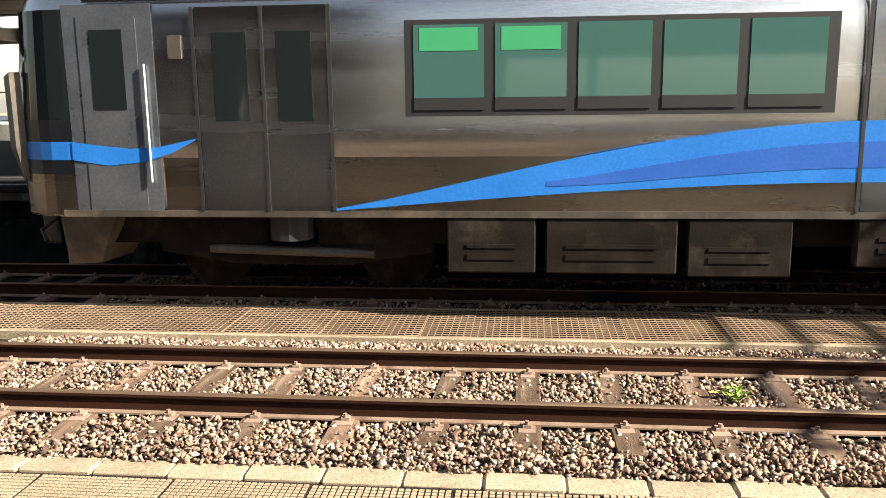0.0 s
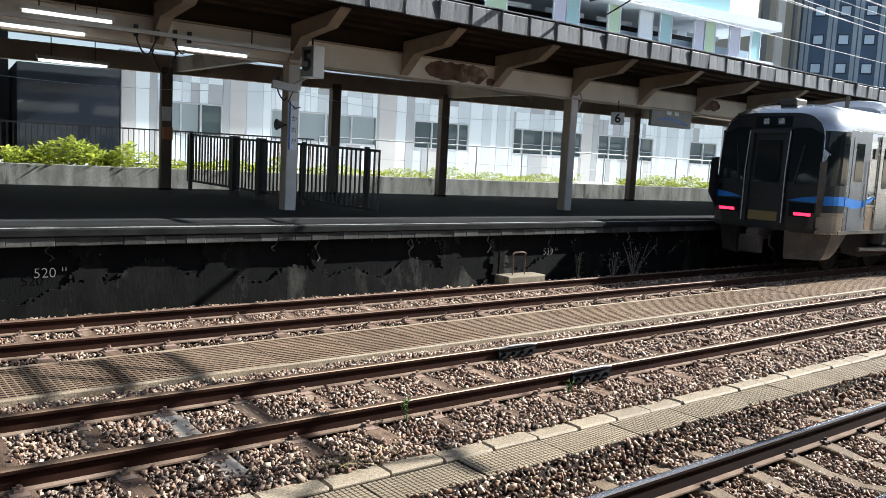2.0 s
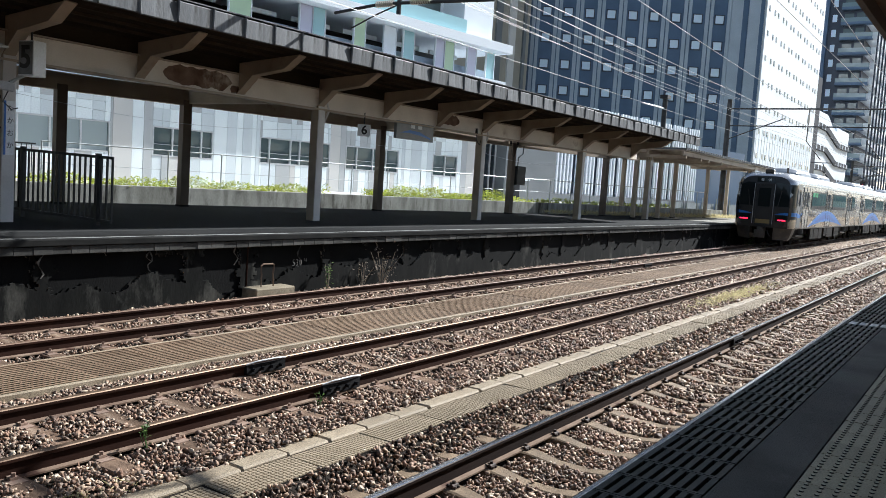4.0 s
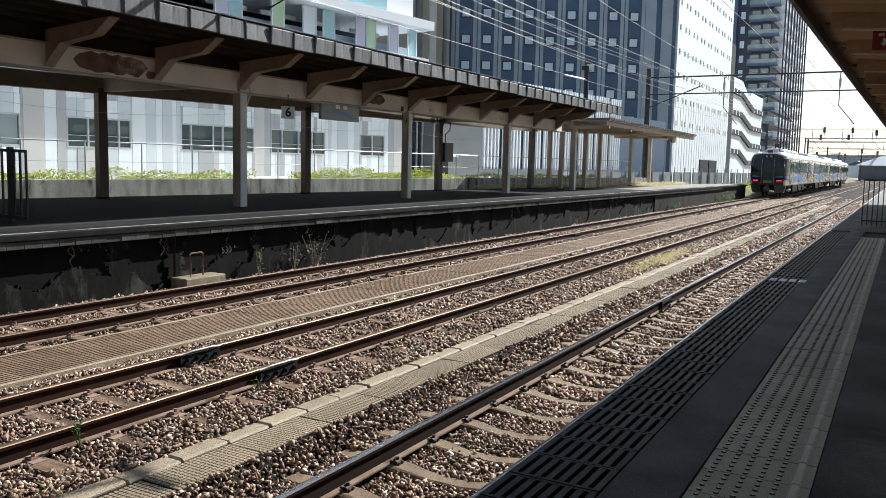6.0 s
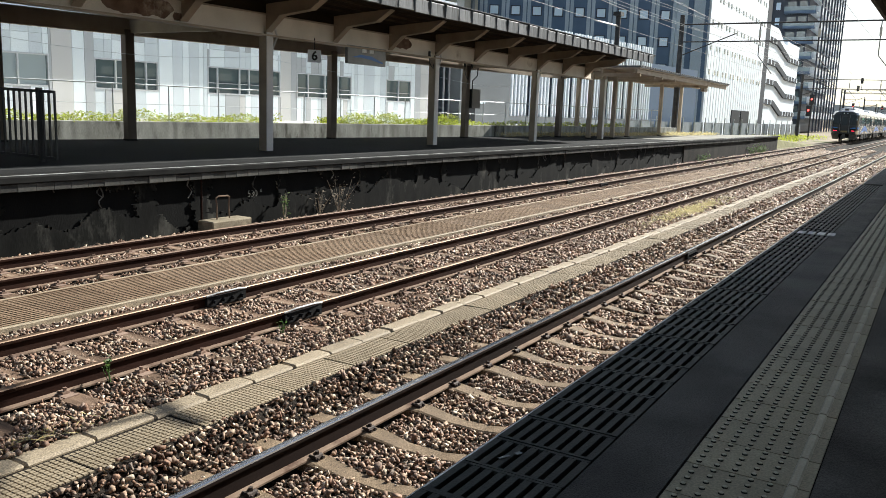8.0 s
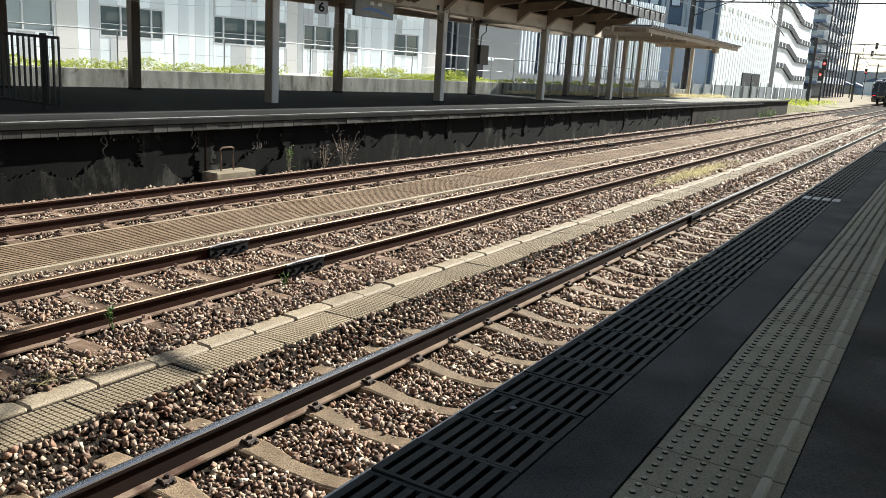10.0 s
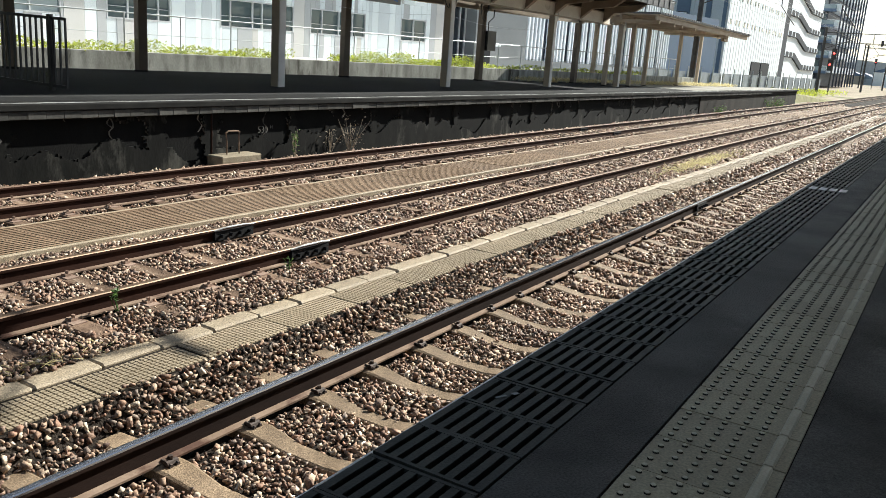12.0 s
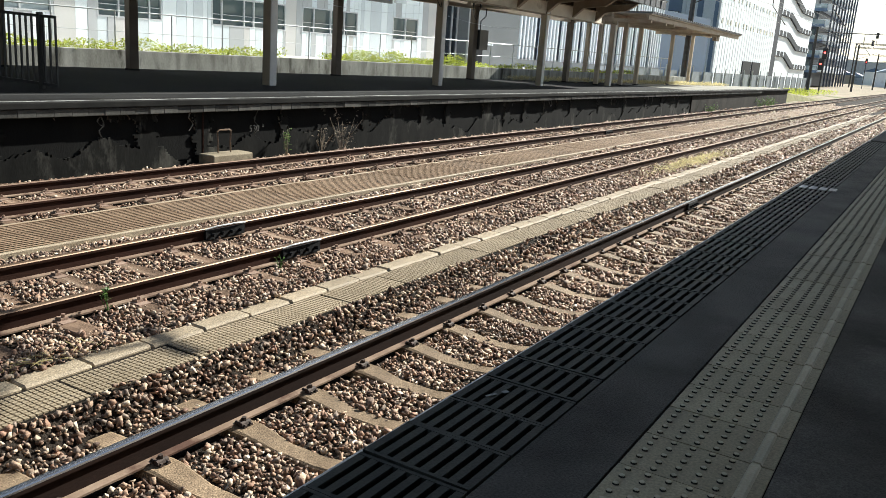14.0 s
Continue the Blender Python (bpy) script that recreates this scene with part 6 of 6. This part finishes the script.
def section(w, top, drop=0.0):
    """Car cross-section: straight sides, rounded shoulders, arched roof."""
    pts = [(-w, 0.93), (-w, 1.9)]
    for k in range(13):
        a = math.pi / 2 * k / 12
        y, z = -w * math.cos(a) ** 0.5, 2.62 + (top - 2.62) * math.sin(a) ** 0.62
        pts.append((y, z - drop * max(0, z - 2.4)))
    pts[-1] = (0.0, pts[-1][1])
    return pts + [(-y, z) for y, z in pts[-2::-1]]


NOSE = (-0.02, 0.0, 0.04, 0.10, 0.18, 0.28, 0.42, 0.60, 0.85)


def nose_width(x):
    """Half width of the car behind the rounded cab corners."""
    return 1.40 - 0.22 * max(0.0, (0.62 - x) / 0.64) ** 2.6


def cab_wrap(name, sd, z0, z1, x0, x1, off, mat, parent, label=""):
    """A strip bent round the cab corner, standing a little off the body."""
    rings = []
    for x in [q for q in NOSE if x0 <= q <= x1] + ([x1] if x1 not in NOSE else []):
        k = max(0.0, 1 - x / 0.85)
        w = nose_width(x)
        rake = lambda z: x + 0.10 * k * max(0, z - 2.2)
        rings.append([(rake(z0), sd * (w - 0.02), z0), (rake(z0), sd * (w + off), z0), (rake(z1), sd * (w + off), z1), (rake(z1), sd * (w - 0.02), z1)])
    return part(name, Shape().loft(rings), mat, parent, label)


def build_car(cab):
    t = thing("train_car", "stainless steel commuter train car with a blue wave", "train car")
    rings = []
    if cab:
        for x in NOSE + (CAR,):
            k = max(0.0, 1 - x / 0.85)
            rings.append([(x + 0.10 * k * max(0, z - 2.2), y, z) for y, z in section(nose_width(x), 3.66, 0.17 * k ** 2)])
    else:
        rings = [[(x, y, z) for y, z in section(1.40, 3.66)] for x in (0.12, CAR - 0.12)]
    body = part("body", Shape().loft(rings), STEEL, t, smooth=cab)
    part("roof", Shape().loft([[(x, y, z + 0.012) for y, z in section(1.392, 3.66)[5:-5]] + [(x, 1.25, 3.2), (x, -1.25, 3.2)] for x in (0.85 if cab else 0.2, CAR - 0.2)]), ROOFWHITE, t, "pale grey roof")
    for side in (-1, 1):
        s = -1.405 * -side if False else side * 1.402
        o = side * 0.012
        y0, y1 = min(s, s + o), max(s, s + o)
        doors = ((2.08, 3.42), (8.6, 9.94), (16.1, 17.44))
        for a, b in doors:
            d = part("passenger_door", Shape().box(a, b, y0, y1, 1.0, 3.05), STEEL, t, "double leaf passenger door")
            for u in (a + 0.16, b - 0.16 - 0.36):
                part("door_glass", Shape().box(u, u + 0.36, y1 if side > 0 else y0 - 0.006, y1 + 0.006 if side > 0 else y0, 1.92, 2.80), CABGLASS, d)
            for u in (a - 0.05, (a + b) / 2 - 0.01, b + 0.01):
                part("door_seal", Shape().box(u, u + 0.035, y1 if side > 0 else y0 - 0.01, y1 + 0.01 if side > 0 else y0, 1.0, 3.05), RUBBER, d)
        for a, b in ((4.2, 8.3), (10.5, 15.4), (17.95, 19.3)):
            w = part("window_band", Shape().box(a, b, y0, y1, 1.95, 2.88), RUBBER, t, "black framed window band")
            n = max(1, round((b - a) / 0.84))
            for k in range(n):
                u0, u1 = a + 0.09 + k * (b - a - 0.09) / n, a - 0.02 + (k + 1) * (b - a - 0.09) / n
                if cab and a < 5 and k < 2:
                    yn = 1.4205
                    part("window_notice", Shape().box(u0 + 0.06, u1 - 0.06, min(side * yn, side * (yn + 0.002)), max(side * yn, side * (yn + 0.002)), 2.58, 2.80), GREENCURTAIN, w, "green notice on the window")
                part("window_rail", Shape().box(u0, u1, min(side * 1.4202, side * 1.424), max(side * 1.4202, side * 1.424), 2.01, 2.13), RUBBER, w)
                part("window_glass", Shape().box(u0, u1, y1 if side > 0 else y0 - 0.006, y1 + 0.006 if side > 0 else y0, 2.01, 2.83), TRAINGLASS, w)
        # blue wave along the side
        up = [(3.45 + 0.5 * k, 1.02 + 0.86 * math.sin(math.pi * k / 22) ** 1.15) for k in range(23)]
        lo = [(x, 1.00 + 0.29 * math.sin(math.pi * (x - 3.45) / 11)) for x, _ in up]
        part("blue_wave", Shape().prism(up + lo[::-1], "y", side * 1.4145, side * 1.4185), WAVE, t, "blue wave livery")
        up2 = [(5.6 + 0.4 * k, 1.30 + 0.38 * math.sin(math.pi * k / 16) ** 1.2) for k in range(17)]
        lo2 = [(x, z - 0.05 - 0.2 * math.sin(math.pi * (x - 5.6) / 6.4)) for x, z in up2]
        part("dark_wave", Shape().prism(up2 + lo2[::-1], "y", side * 1.419, side * 1.4215), WAVE_DK, t)
        part("lower_side", Shape().box(1.65 if cab else 0.2, CAR - 0.2, min(side * 1.4005, side * 1.4017), max(side * 1.4005, side * 1.4017), 1.0, 1.55), BALLAST_STEEL, t, "lower side panels tinted brown for the mirrored ballast")
        part("rain_strip", Shape().box(0.9 if cab else 0.2, CAR - 0.2, y0, y1, 3.12, 3.15), STEEL, t)
        part("sill_strip", Shape().box(0.5 if cab else 0.2, CAR - 0.2, y0, y1, 0.93, 1.0), SKIRT, t)
        for u0, u1, z0 in ((4.6, 5.5, 0.36), (5.6, 6.9, 0.36), (7.0, 8.0, 0.34), (8.6, 9.3, 0.45), (9.4, 11.4, 0.38), (12.0, 13.6, 0.40)):
            bx = part("equipment_box", Shape().box(u0, u1, side * 1.28 - 0.12, side * 1.28 + 0.02, z0, 0.925), UNDER, t, bevel=0.015)
            ye = side * 1.31 if side > 0 else side * 1.28 - 0.13
            part("vent", Shape().box(u0 + 0.2, u1 - 0.2, ye, ye + 0.012, z0 + 0.14, z0 + 0.2).box(u0 + 0.2, u1 - 0.2, ye, ye + 0.012, z0 + 0.26, z0 + 0.3), UNDER, bx)
    part("underframe", Shape().box(0.4, CAR - 0.3, -1.1, 1.1, 0.6, 0.93), UNDER, t)
    wheel = Shape().tube((0, -0.06, 0), (0, 0.06, 0), 0.43, 20).tube((0, -0.09, 0), (0, -0.06, 0), 0.16, 12).mesh("wheel", UNDER)
    for xb in (2.9, CAR - 2.9 - 0.3):
        bog = part("bogie", Shape().box(xb - 0.3, xb + 0.3, -1.1, 1.1, 0.45, 0.8), UNDER, t, bevel=0.02)
        for y in (-1.0, 1.0):
            part("side_frame", Shape().prism([(xb - 1.5, 0.50), (xb - 0.6, 0.36), (xb + 0.6, 0.36), (xb + 1.5, 0.50), (xb + 1.5, 0.66), (xb - 1.5, 0.66)], "y", y - 0.08, y + 0.08), UNDER, bog, bevel=0.015)
            part("air_spring", Shape().tube((xb, y * 1.1, 0.66), (xb, y * 1.1, 0.92), 0.24, 14), RUBBER, bog)
            part("damper", Shape().tube((xb - 0.9, y * 1.15, 0.55), (xb + 0.9, y * 1.15, 0.50), 0.05, 8), SKIRT, bog)
        for dx in (-1.05, 1.05):
            for y in (-0.54, 0.54):
                part("wheel", wheel, None, bog, m=pose(xb + dx, y, 0.43))
    # roof fittings
    for x0, x1 in ((3.2, 6.6), (9.0, 12.4)):
        arch = [(0.92 * math.cos(math.pi * k / 10), 3.58 + 0.42 * math.sin(math.pi * k / 10) ** 0.6) for k in range(11)]
        part("air_conditioner", Shape().loft([[(x, y * q, 3.58 + (z - 3.58) * q2) for y, z in arch] for x, q, q2 in ((x0, 0.9, 0.55), (x0 + 0.25, 0.97, 0.92), (x0 + 0.6, 1, 1), (x1 - 0.6, 1, 1), (x1 - 0.25, 0.97, 0.92), (x1, 0.9, 0.55))]), ACGREY, t)
    part("pantograph", Shape().path([(14.2, 0, 3.75), (15.6, 0, 4.3), (14.4, 0, 4.85)], 0.03).tube((14.4, -0.7, 4.87), (14.4, 0.7, 4.87), 0.025, 6).box(14.0, 15.9, -0.6, 0.6, 3.66, 3.76), DARKSTEEL, t)
    if not cab:
        part("gangway", Shape().box(-0.2, 0.14, -0.62, 0.62, 1.0, 3.1), RUBBER, t)
        return t
    part("gangway", Shape().box(CAR - 0.14, CAR + 0.1, -0.62, 0.62, 1.0, 3.1), RUBBER, t)
    # cab face
    def face(y, z):
        return -0.02 + 0.10 * max(0, z - 2.2)
    def plate(name, pts, off, depth, mat, label=""):
        """A plate on the raked cab face, given by y and z."""
        a = [(face(y, z) - off, y, z) for y, z in pts]
        b = [(face(y, z) - off + depth, y, z) for y, z in pts]
        return part(name, Shape().loft([a, b]), mat, t, label)
    plate("face_panel", [(y * 0.992, min(z, z * 0.4 + 2.06)) for y, z in section(nose_width(-0.02), 3.66, 0.17)], 0.006, 0.02, CABGREY, "dark grey cab face with shade in its colour")
    plate("destination_box", [(-0.42, 3.12), (0.42, 3.12), (0.42, 3.36), (-0.42, 3.36)], 0.02, 0.014, CABGLASS)
    for k, ch in enumerate("普通"):
        lettering("character", ch, 0.17, SIGNWHITE, t, pose(face(0, 3.24) - 0.024, 0.17 - k * 0.34, 3.23, 90, 0, -90), 0.001)
    for sd in (-1, 1):
        plate("cab_window", [(sd * 0.50, 1.98), (sd * 1.15, 1.98), (sd * 1.15, 2.4), (sd * 1.13, 3.0), (sd * 0.85, 3.12), (sd * 0.50, 3.12)], 0.024, 0.018, CABGLASS, "black cab window")
        cab_wrap("side_glass", sd, 1.95, 3.06, -0.02, 0.66, 0.006, CABGLASS, t, "black glass wrapping the cab corner")
        cab_wrap("side_panel", sd, 1.38, 1.949, -0.02, 0.66, 0.005, CABGREY, t)
        cab_wrap("lower_corner", sd, 0.95, 1.379, -0.02, 0.66, 0.004, BALLAST_STEEL, t)
        part("side_band", Shape().box(0.665, 1.62, min(sd * 1.4015, sd * 1.407), max(sd * 1.4015, sd * 1.407), 1.0, 3.1), CABSIDE, t)
        cab_wrap("blue_corner_band", sd, 1.53, 1.72, 0.0, 0.66, 0.009, WAVE, t, "blue livery band round the corner")
        up = [(0.66, 1.72), (0.95, 1.68), (1.3, 1.645), (1.6, 1.66), (2.05, 1.75), (1.75, 1.60), (1.45, 1.51), (1.05, 1.47), (0.66, 1.53)]
        part("blue_band", Shape().prism(up, "y", sd * 1.4145, sd * 1.4175), WAVE, t, "blue livery band on the cab side")
        plate("blue_face_band", [(sd * 0.52, 1.59), (sd * 0.85, 1.67), (sd * 1.16, 1.71), (sd * 1.16, 1.57), (sd * 0.8, 1.58)], 0.016, 0.012, WAVE)
        plate("lamp_box", [(sd * 0.58, 1.25), (sd * 1.12, 1.25), (sd * 1.12, 1.55), (sd * 0.58, 1.55)], 0.022, 0.02, CABGLASS)
        plate("tail_light", [(sd * 0.70, 1.285), (sd * 1.07, 1.285), (sd * 1.07, 1.345), (sd * 0.70, 1.345)], 0.032, 0.012, TAIL, "lit red tail light")
        part("fall_guard", Shape().loft([[(-0.06, sd * 1.18, 1.3), (0.0, sd * 1.25, 1.3), (0.06, sd * 1.22, 1.3)], [(-0.15 if sd < 0 else -0.32, sd * 1.22, 1.65), (-0.03, sd * 1.31, 1.65), (0.05, sd * 1.24, 1.65)], [(-0.15 if sd < 0 else -0.30, sd * 1.22, 2.4), (-0.03, sd * 1.31, 2.45), (0.05, sd * 1.24, 2.45)]]), SKIRT if sd < 0 else RUBBER, t, "guard flap beside the cab corner")
        cd = part("crew_door", Shape().box(0.82, 1.45, min(sd * 1.4075, sd * 1.414), max(sd * 1.4075, sd * 1.414), 1.0, 2.98), CABSIDE, t)
        part("crew_glass", Shape().box(0.95, 1.30, min(sd * 1.4145, sd * 1.42), max(sd * 1.4145, sd * 1.42), 2.05, 2.85), CABGLASS, cd)
        part("side_lamp", Shape().box(1.78, 1.92, min(sd * 1.403, sd * 1.425), max(sd * 1.403, sd * 1.425), 2.55, 2.78), SKIRT, t)
        part("grab_rail", Shape().tube((1.52, sd * 1.44, 1.3), (1.52, sd * 1.44, 2.5), 0.016, 6), GALV, t)
        part("skirt", Shape().loft([[(-0.02, sd * 0.55, 0.34), (0.35, sd * 1.16, 0.36), (0.40, sd * 1.22, 0.50), (0.42, sd * 1.33, 0.95), (-0.08, sd * 0.55, 0.95), (-0.08, sd * 0.55, 0.48)], [(0.8, sd * 0.55, 0.38), (0.74, sd * 1.16, 0.38), (0.82, sd * 1.24, 0.52), (1.05, sd * 1.35, 0.95), (1.05, sd * 0.55, 0.95), (0.9, sd * 0.55, 0.52)]]), SKIRT, t, "grey pilot skirt")
    fr = Shape()
    for y0, y1, z0, z1 in ((-0.46, -0.38, 1.08, 3.06), (0.38, 0.46, 1.08, 3.06), (-0.46, 0.46, 1.0, 1.08), (-0.46, 0.46, 3.0, 3.08)):
        a = [(face(0, z) - 0.10, y, z) for y, z in ((y0, z0), (y1, z0), (y1, z1), (y0, z1))]
        b = [(face(0, z) - 0.01, y, z) for y, z in ((y0, z0), (y1, z0), (y1, z1), (y0, z1))]
        fr.loft([a, b])
    part("gangway_frame", fr, RUBBER, t)
    for y in (-0.47, 0.47):
        part("frame_trim", Shape().path([(face(0, 1.1) - 0.105, y, 1.1), (face(0, 2.2) - 0.105, y, 2.2), (face(0, 3.05) - 0.105, y, 3.05)], 0.012), GALV, t, "bright metal trim")
    plate("apron", [(-1.16, 0.96), (1.16, 0.96), (1.16, 1.34), (0.6, 1.30), (0.5, 1.22), (-0.5, 1.22), (-0.6, 1.30), (-1.16, 1.34)], 0.014, 0.01, APRON)
    for sd in (-1, 1):
        plate("windscreen_wiper", [(sd * 0.62, 1.9), (sd * 0.66, 1.9), (sd * 0.80, 2.75), (sd * 0.77, 2.75)], 0.05, 0.015, RUBBER)
        plate("corner_step", [(sd * 1.00, 1.02), (sd * 1.15, 1.02), (sd * 1.17, 1.36), (sd * 1.08, 1.36)], 0.03, 0.02, SKIRT)
    plate("gangway_door", [(-0.37, 1.09), (0.37, 1.09), (0.37, 2.99), (-0.37, 2.99)], 0.03, 0.02, CABGREY)
    plate("gangway_glass", [(-0.28, 1.95), (0.28, 1.95), (0.28, 2.85), (-0.28, 2.85)], 0.04, 0.012, CABGLASS)
    plate("step_plate", [(-0.34, 1.12), (0.34, 1.12), (0.34, 1.32), (-0.34, 1.32)], 0.05, 0.02, plain("brass_step", (0.25, 0.19, 0.08), 0.5, 0.4))
    cp = part("coupler", Shape().box(-0.42, 0.3, -0.14, 0.14, 0.72, 0.95).box(-0.50, -0.3, -0.24, 0.24, 0.42, 0.80), SKIRT, t, bevel=0.03)
    part("hose", Shape().path([(-0.2, -0.3, 0.8), (-0.4, -0.42, 0.62), (-0.3, -0.5, 0.5)], 0.025), RUBBER, cp)
    part("horn_cover", Shape().box(0.55, 1.0, -0.2, 0.2, 3.62, 3.78), SKIRT, t, bevel=0.03)
    part("antenna", Shape().tube((2.2, -0.5, 3.6), (2.2, -0.5, 3.95), 0.05, 8), SKIRT, t)
    return t


rear = build_car(True)
mid_car = build_car(False)
cars = [rear, mid_car, copy_thing(mid_car, Matrix()), copy_thing(mid_car, Matrix())]
TRAIN_Y = 9.652
# seconds and the place of the rear cab's end along the track
RUN = ((0.0, -6.37), (0.5, -0.62), (1.0, 5.05), (1.5, 10.7), (2.0, 16.5), (2.5, 22.65), (3.0, 29.0), (4.0, 41.9), (5.0, 55.5), (5.5, 62.5), (6.0, 70.3), (6.5, 78.3), (7.0, 86.3), (7.5, 94.6), (8.0, 103.2), (8.5, 112.2), (10.0, 139.5), (12.0, 179.0), (14.0, 221.0))


def motions():
    for k, car in enumerate(cars):
        walk(car, [(t, pose(x + k * CAR, TRAIN_Y, 0.0)) for t, x in RUN])



# ---- weeds and loose bits ----
def tuft(name, label, place, n, height, spread, leaf, material, seed, stems=0):
    rng = np.random.default_rng(seed)
    t = thing(name, label, "plant", Matrix.Translation(place))
    pts = []
    for k in range(max(stems, 1)):
        a, r = rng.uniform(0, 6.28), rng.uniform(0, spread)
        top = Vector((math.cos(a) * r, math.sin(a) * r, height * rng.uniform(0.6, 1.0)))
        midp = top * 0.5 + Vector((rng.normal() * 0.02, rng.normal() * 0.02, 0.03))
        if stems:
            part("stem", Shape().path([(0, 0, -0.03), midp, top], 0.004 + 0.002 * (height > 0.5), 4), DRYWEED if height > 0.4 else WEEDLEAF, t)
        for _ in range(n // max(stems, 1)):
            s = rng.uniform(0.15, 1.0)
            q = (midp * (s * 2) if s < 0.5 else midp + (top - midp) * (s * 2 - 1)) + Vector(rng.normal(size=3)) * spread * 0.18
            pts.append(q if q.z > 0 else Vector((q.x, q.y, 0.01)))
    leaf_clump("leaves", pts, leaf, seed, material, t)
    return t


BRIGHTWEED = grain("fresh_weed_leaves", (0.20, 0.32, 0.04), (0.36, 0.48, 0.08), scale=8, fine=30, rough=0.5, bump=0.0, island=0.6)
tuft("weed", "small bright green weed growing between the sleepers", (0.62, 6.2, -0.18), 60, 0.10, 0.11, 0.07, BRIGHTWEED, 1, 8)
tuft("weed", "single weed with pale leaves beside the rail", (4.03, 5.47, -0.19), 26, 0.26, 0.05, 0.045, WEEDLEAF, 2, 3)
tuft("weed", "small weed beside the rail", (6.0, 5.45, -0.19), 14, 0.16, 0.05, 0.035, WEEDLEAF, 12, 3)
tuft("weed", "leafy weed at the foot of the platform wall", (12.35, 11.15, -0.24), 70, 0.62, 0.10, 0.07, WEEDLEAF, 3, 5)
tuft("withered_weed", "tall withered weed at the foot of the platform wall", (14.1, 11.15, -0.24), 150, 0.76, 0.6, 0.06, DRYWEED, 4, 11)
tuft("withered_weed", "withered weed at the foot of the platform wall", (13.5, 11.2, -0.24), 60, 0.55, 0.3, 0.06, DRYWEED, 5, 8)
for k, (x, y) in enumerate(((45.5, 11.0), (58.5, 10.9), (60.2, 10.7), (61.8, 10.9))):
    tuft("weed", "bushy weed beside the platform end", (x, y, -0.28), 160, 0.75 if k else 0.5, 0.5, 0.12, WEEDLEAF, 20 + k, 9)
rng_p = np.random.default_rng(31)
pts = [(20.5 + rng_p.normal() * 1.5, 5.12 + rng_p.normal() * 0.13, -0.17 + rng_p.uniform(0, 0.06)) for _ in range(1800)]
leaf_clump("dry_grass", pts, 0.10, 33, DRYGRASS, None, "dry straw-coloured grass beside the rail", "grass", "stuff", 0.5, 0.12)
pts = [(x, y, -0.2 + rng_p.uniform(0, 0.5)) for x, y in zip(rng_p.uniform(72, 125, 2600), rng_p.uniform(13.5, 19.5, 2600))]
leaf_clump("yard_grass", pts, 0.35, 34, LEAF, None, "rough sunlit grass beyond the platform end", "grass", "stuff", 0.9, 0.2)
pts = [(3.1 + rng_p.normal() * 0.22, 4.92 + rng_p.normal() * 0.05, -0.16 + rng_p.uniform(0, 0.03)) for _ in range(60)]
leaf_clump("dry_grass", pts, 0.10, 35, DRYGRASS, None, "wisp of dry grass on the ballast", "grass", "stuff", 0.15, 0.04)

FENCEMESH = grain("blue_grey_fence_mesh", (0.13, 0.155, 0.18), (0.19, 0.215, 0.24), (0.10, 0.11, 0.10), scale=1.5, fine=60, rough=0.7, bump=0.2, amp=1.0)
# grey mesh fence beyond the platform end, built as solid sheets
f = thing("sheet_fence", "grey mesh fence along the far yard, built as solid sheets", "fence")
for k in range(22):
    x = 52 + k * 3.4
    y = 20.4 - 0.04 * (x - 52)
    part("fence_sheet", Shape().box(x, x + 3.36, y, y + 0.05, -0.2, 1.75), FENCEMESH, f)
    part("fence_post", Shape().tube((x, y - 0.06, -0.2), (x, y - 0.06, 2.2), 0.045, 6), GALV, f)
# strip of tape and a cable marker on the near platform
tp = thing("tape_strip", "strip of clear tape stuck on the edge covers", "tape", pose(2.75, 1.33, NZ + 0.0065, 0, 0, -24))
part("tape", Shape().box(-0.035, 0.02, -0.007, 0.007, 0, 0.001).box(0.05, 0.08, -0.012, 0.01, 0, 0.001), plain("glossy_tape", (0.16, 0.165, 0.16), 0.15), tp)
mk = thing("cable_strips", "row of white cable strips across the platform edge", "cable cover", pose(11.0, 0.9, NZ + 0.002))
for k in range(4):
    part("strip", Shape().box(-0.25 + k * 0.02, 0.0 + k * 0.02, 0.42 - k * 0.11, 0.50 - k * 0.11, 0, 0.006), WHITE_LINE, mk)

motions()
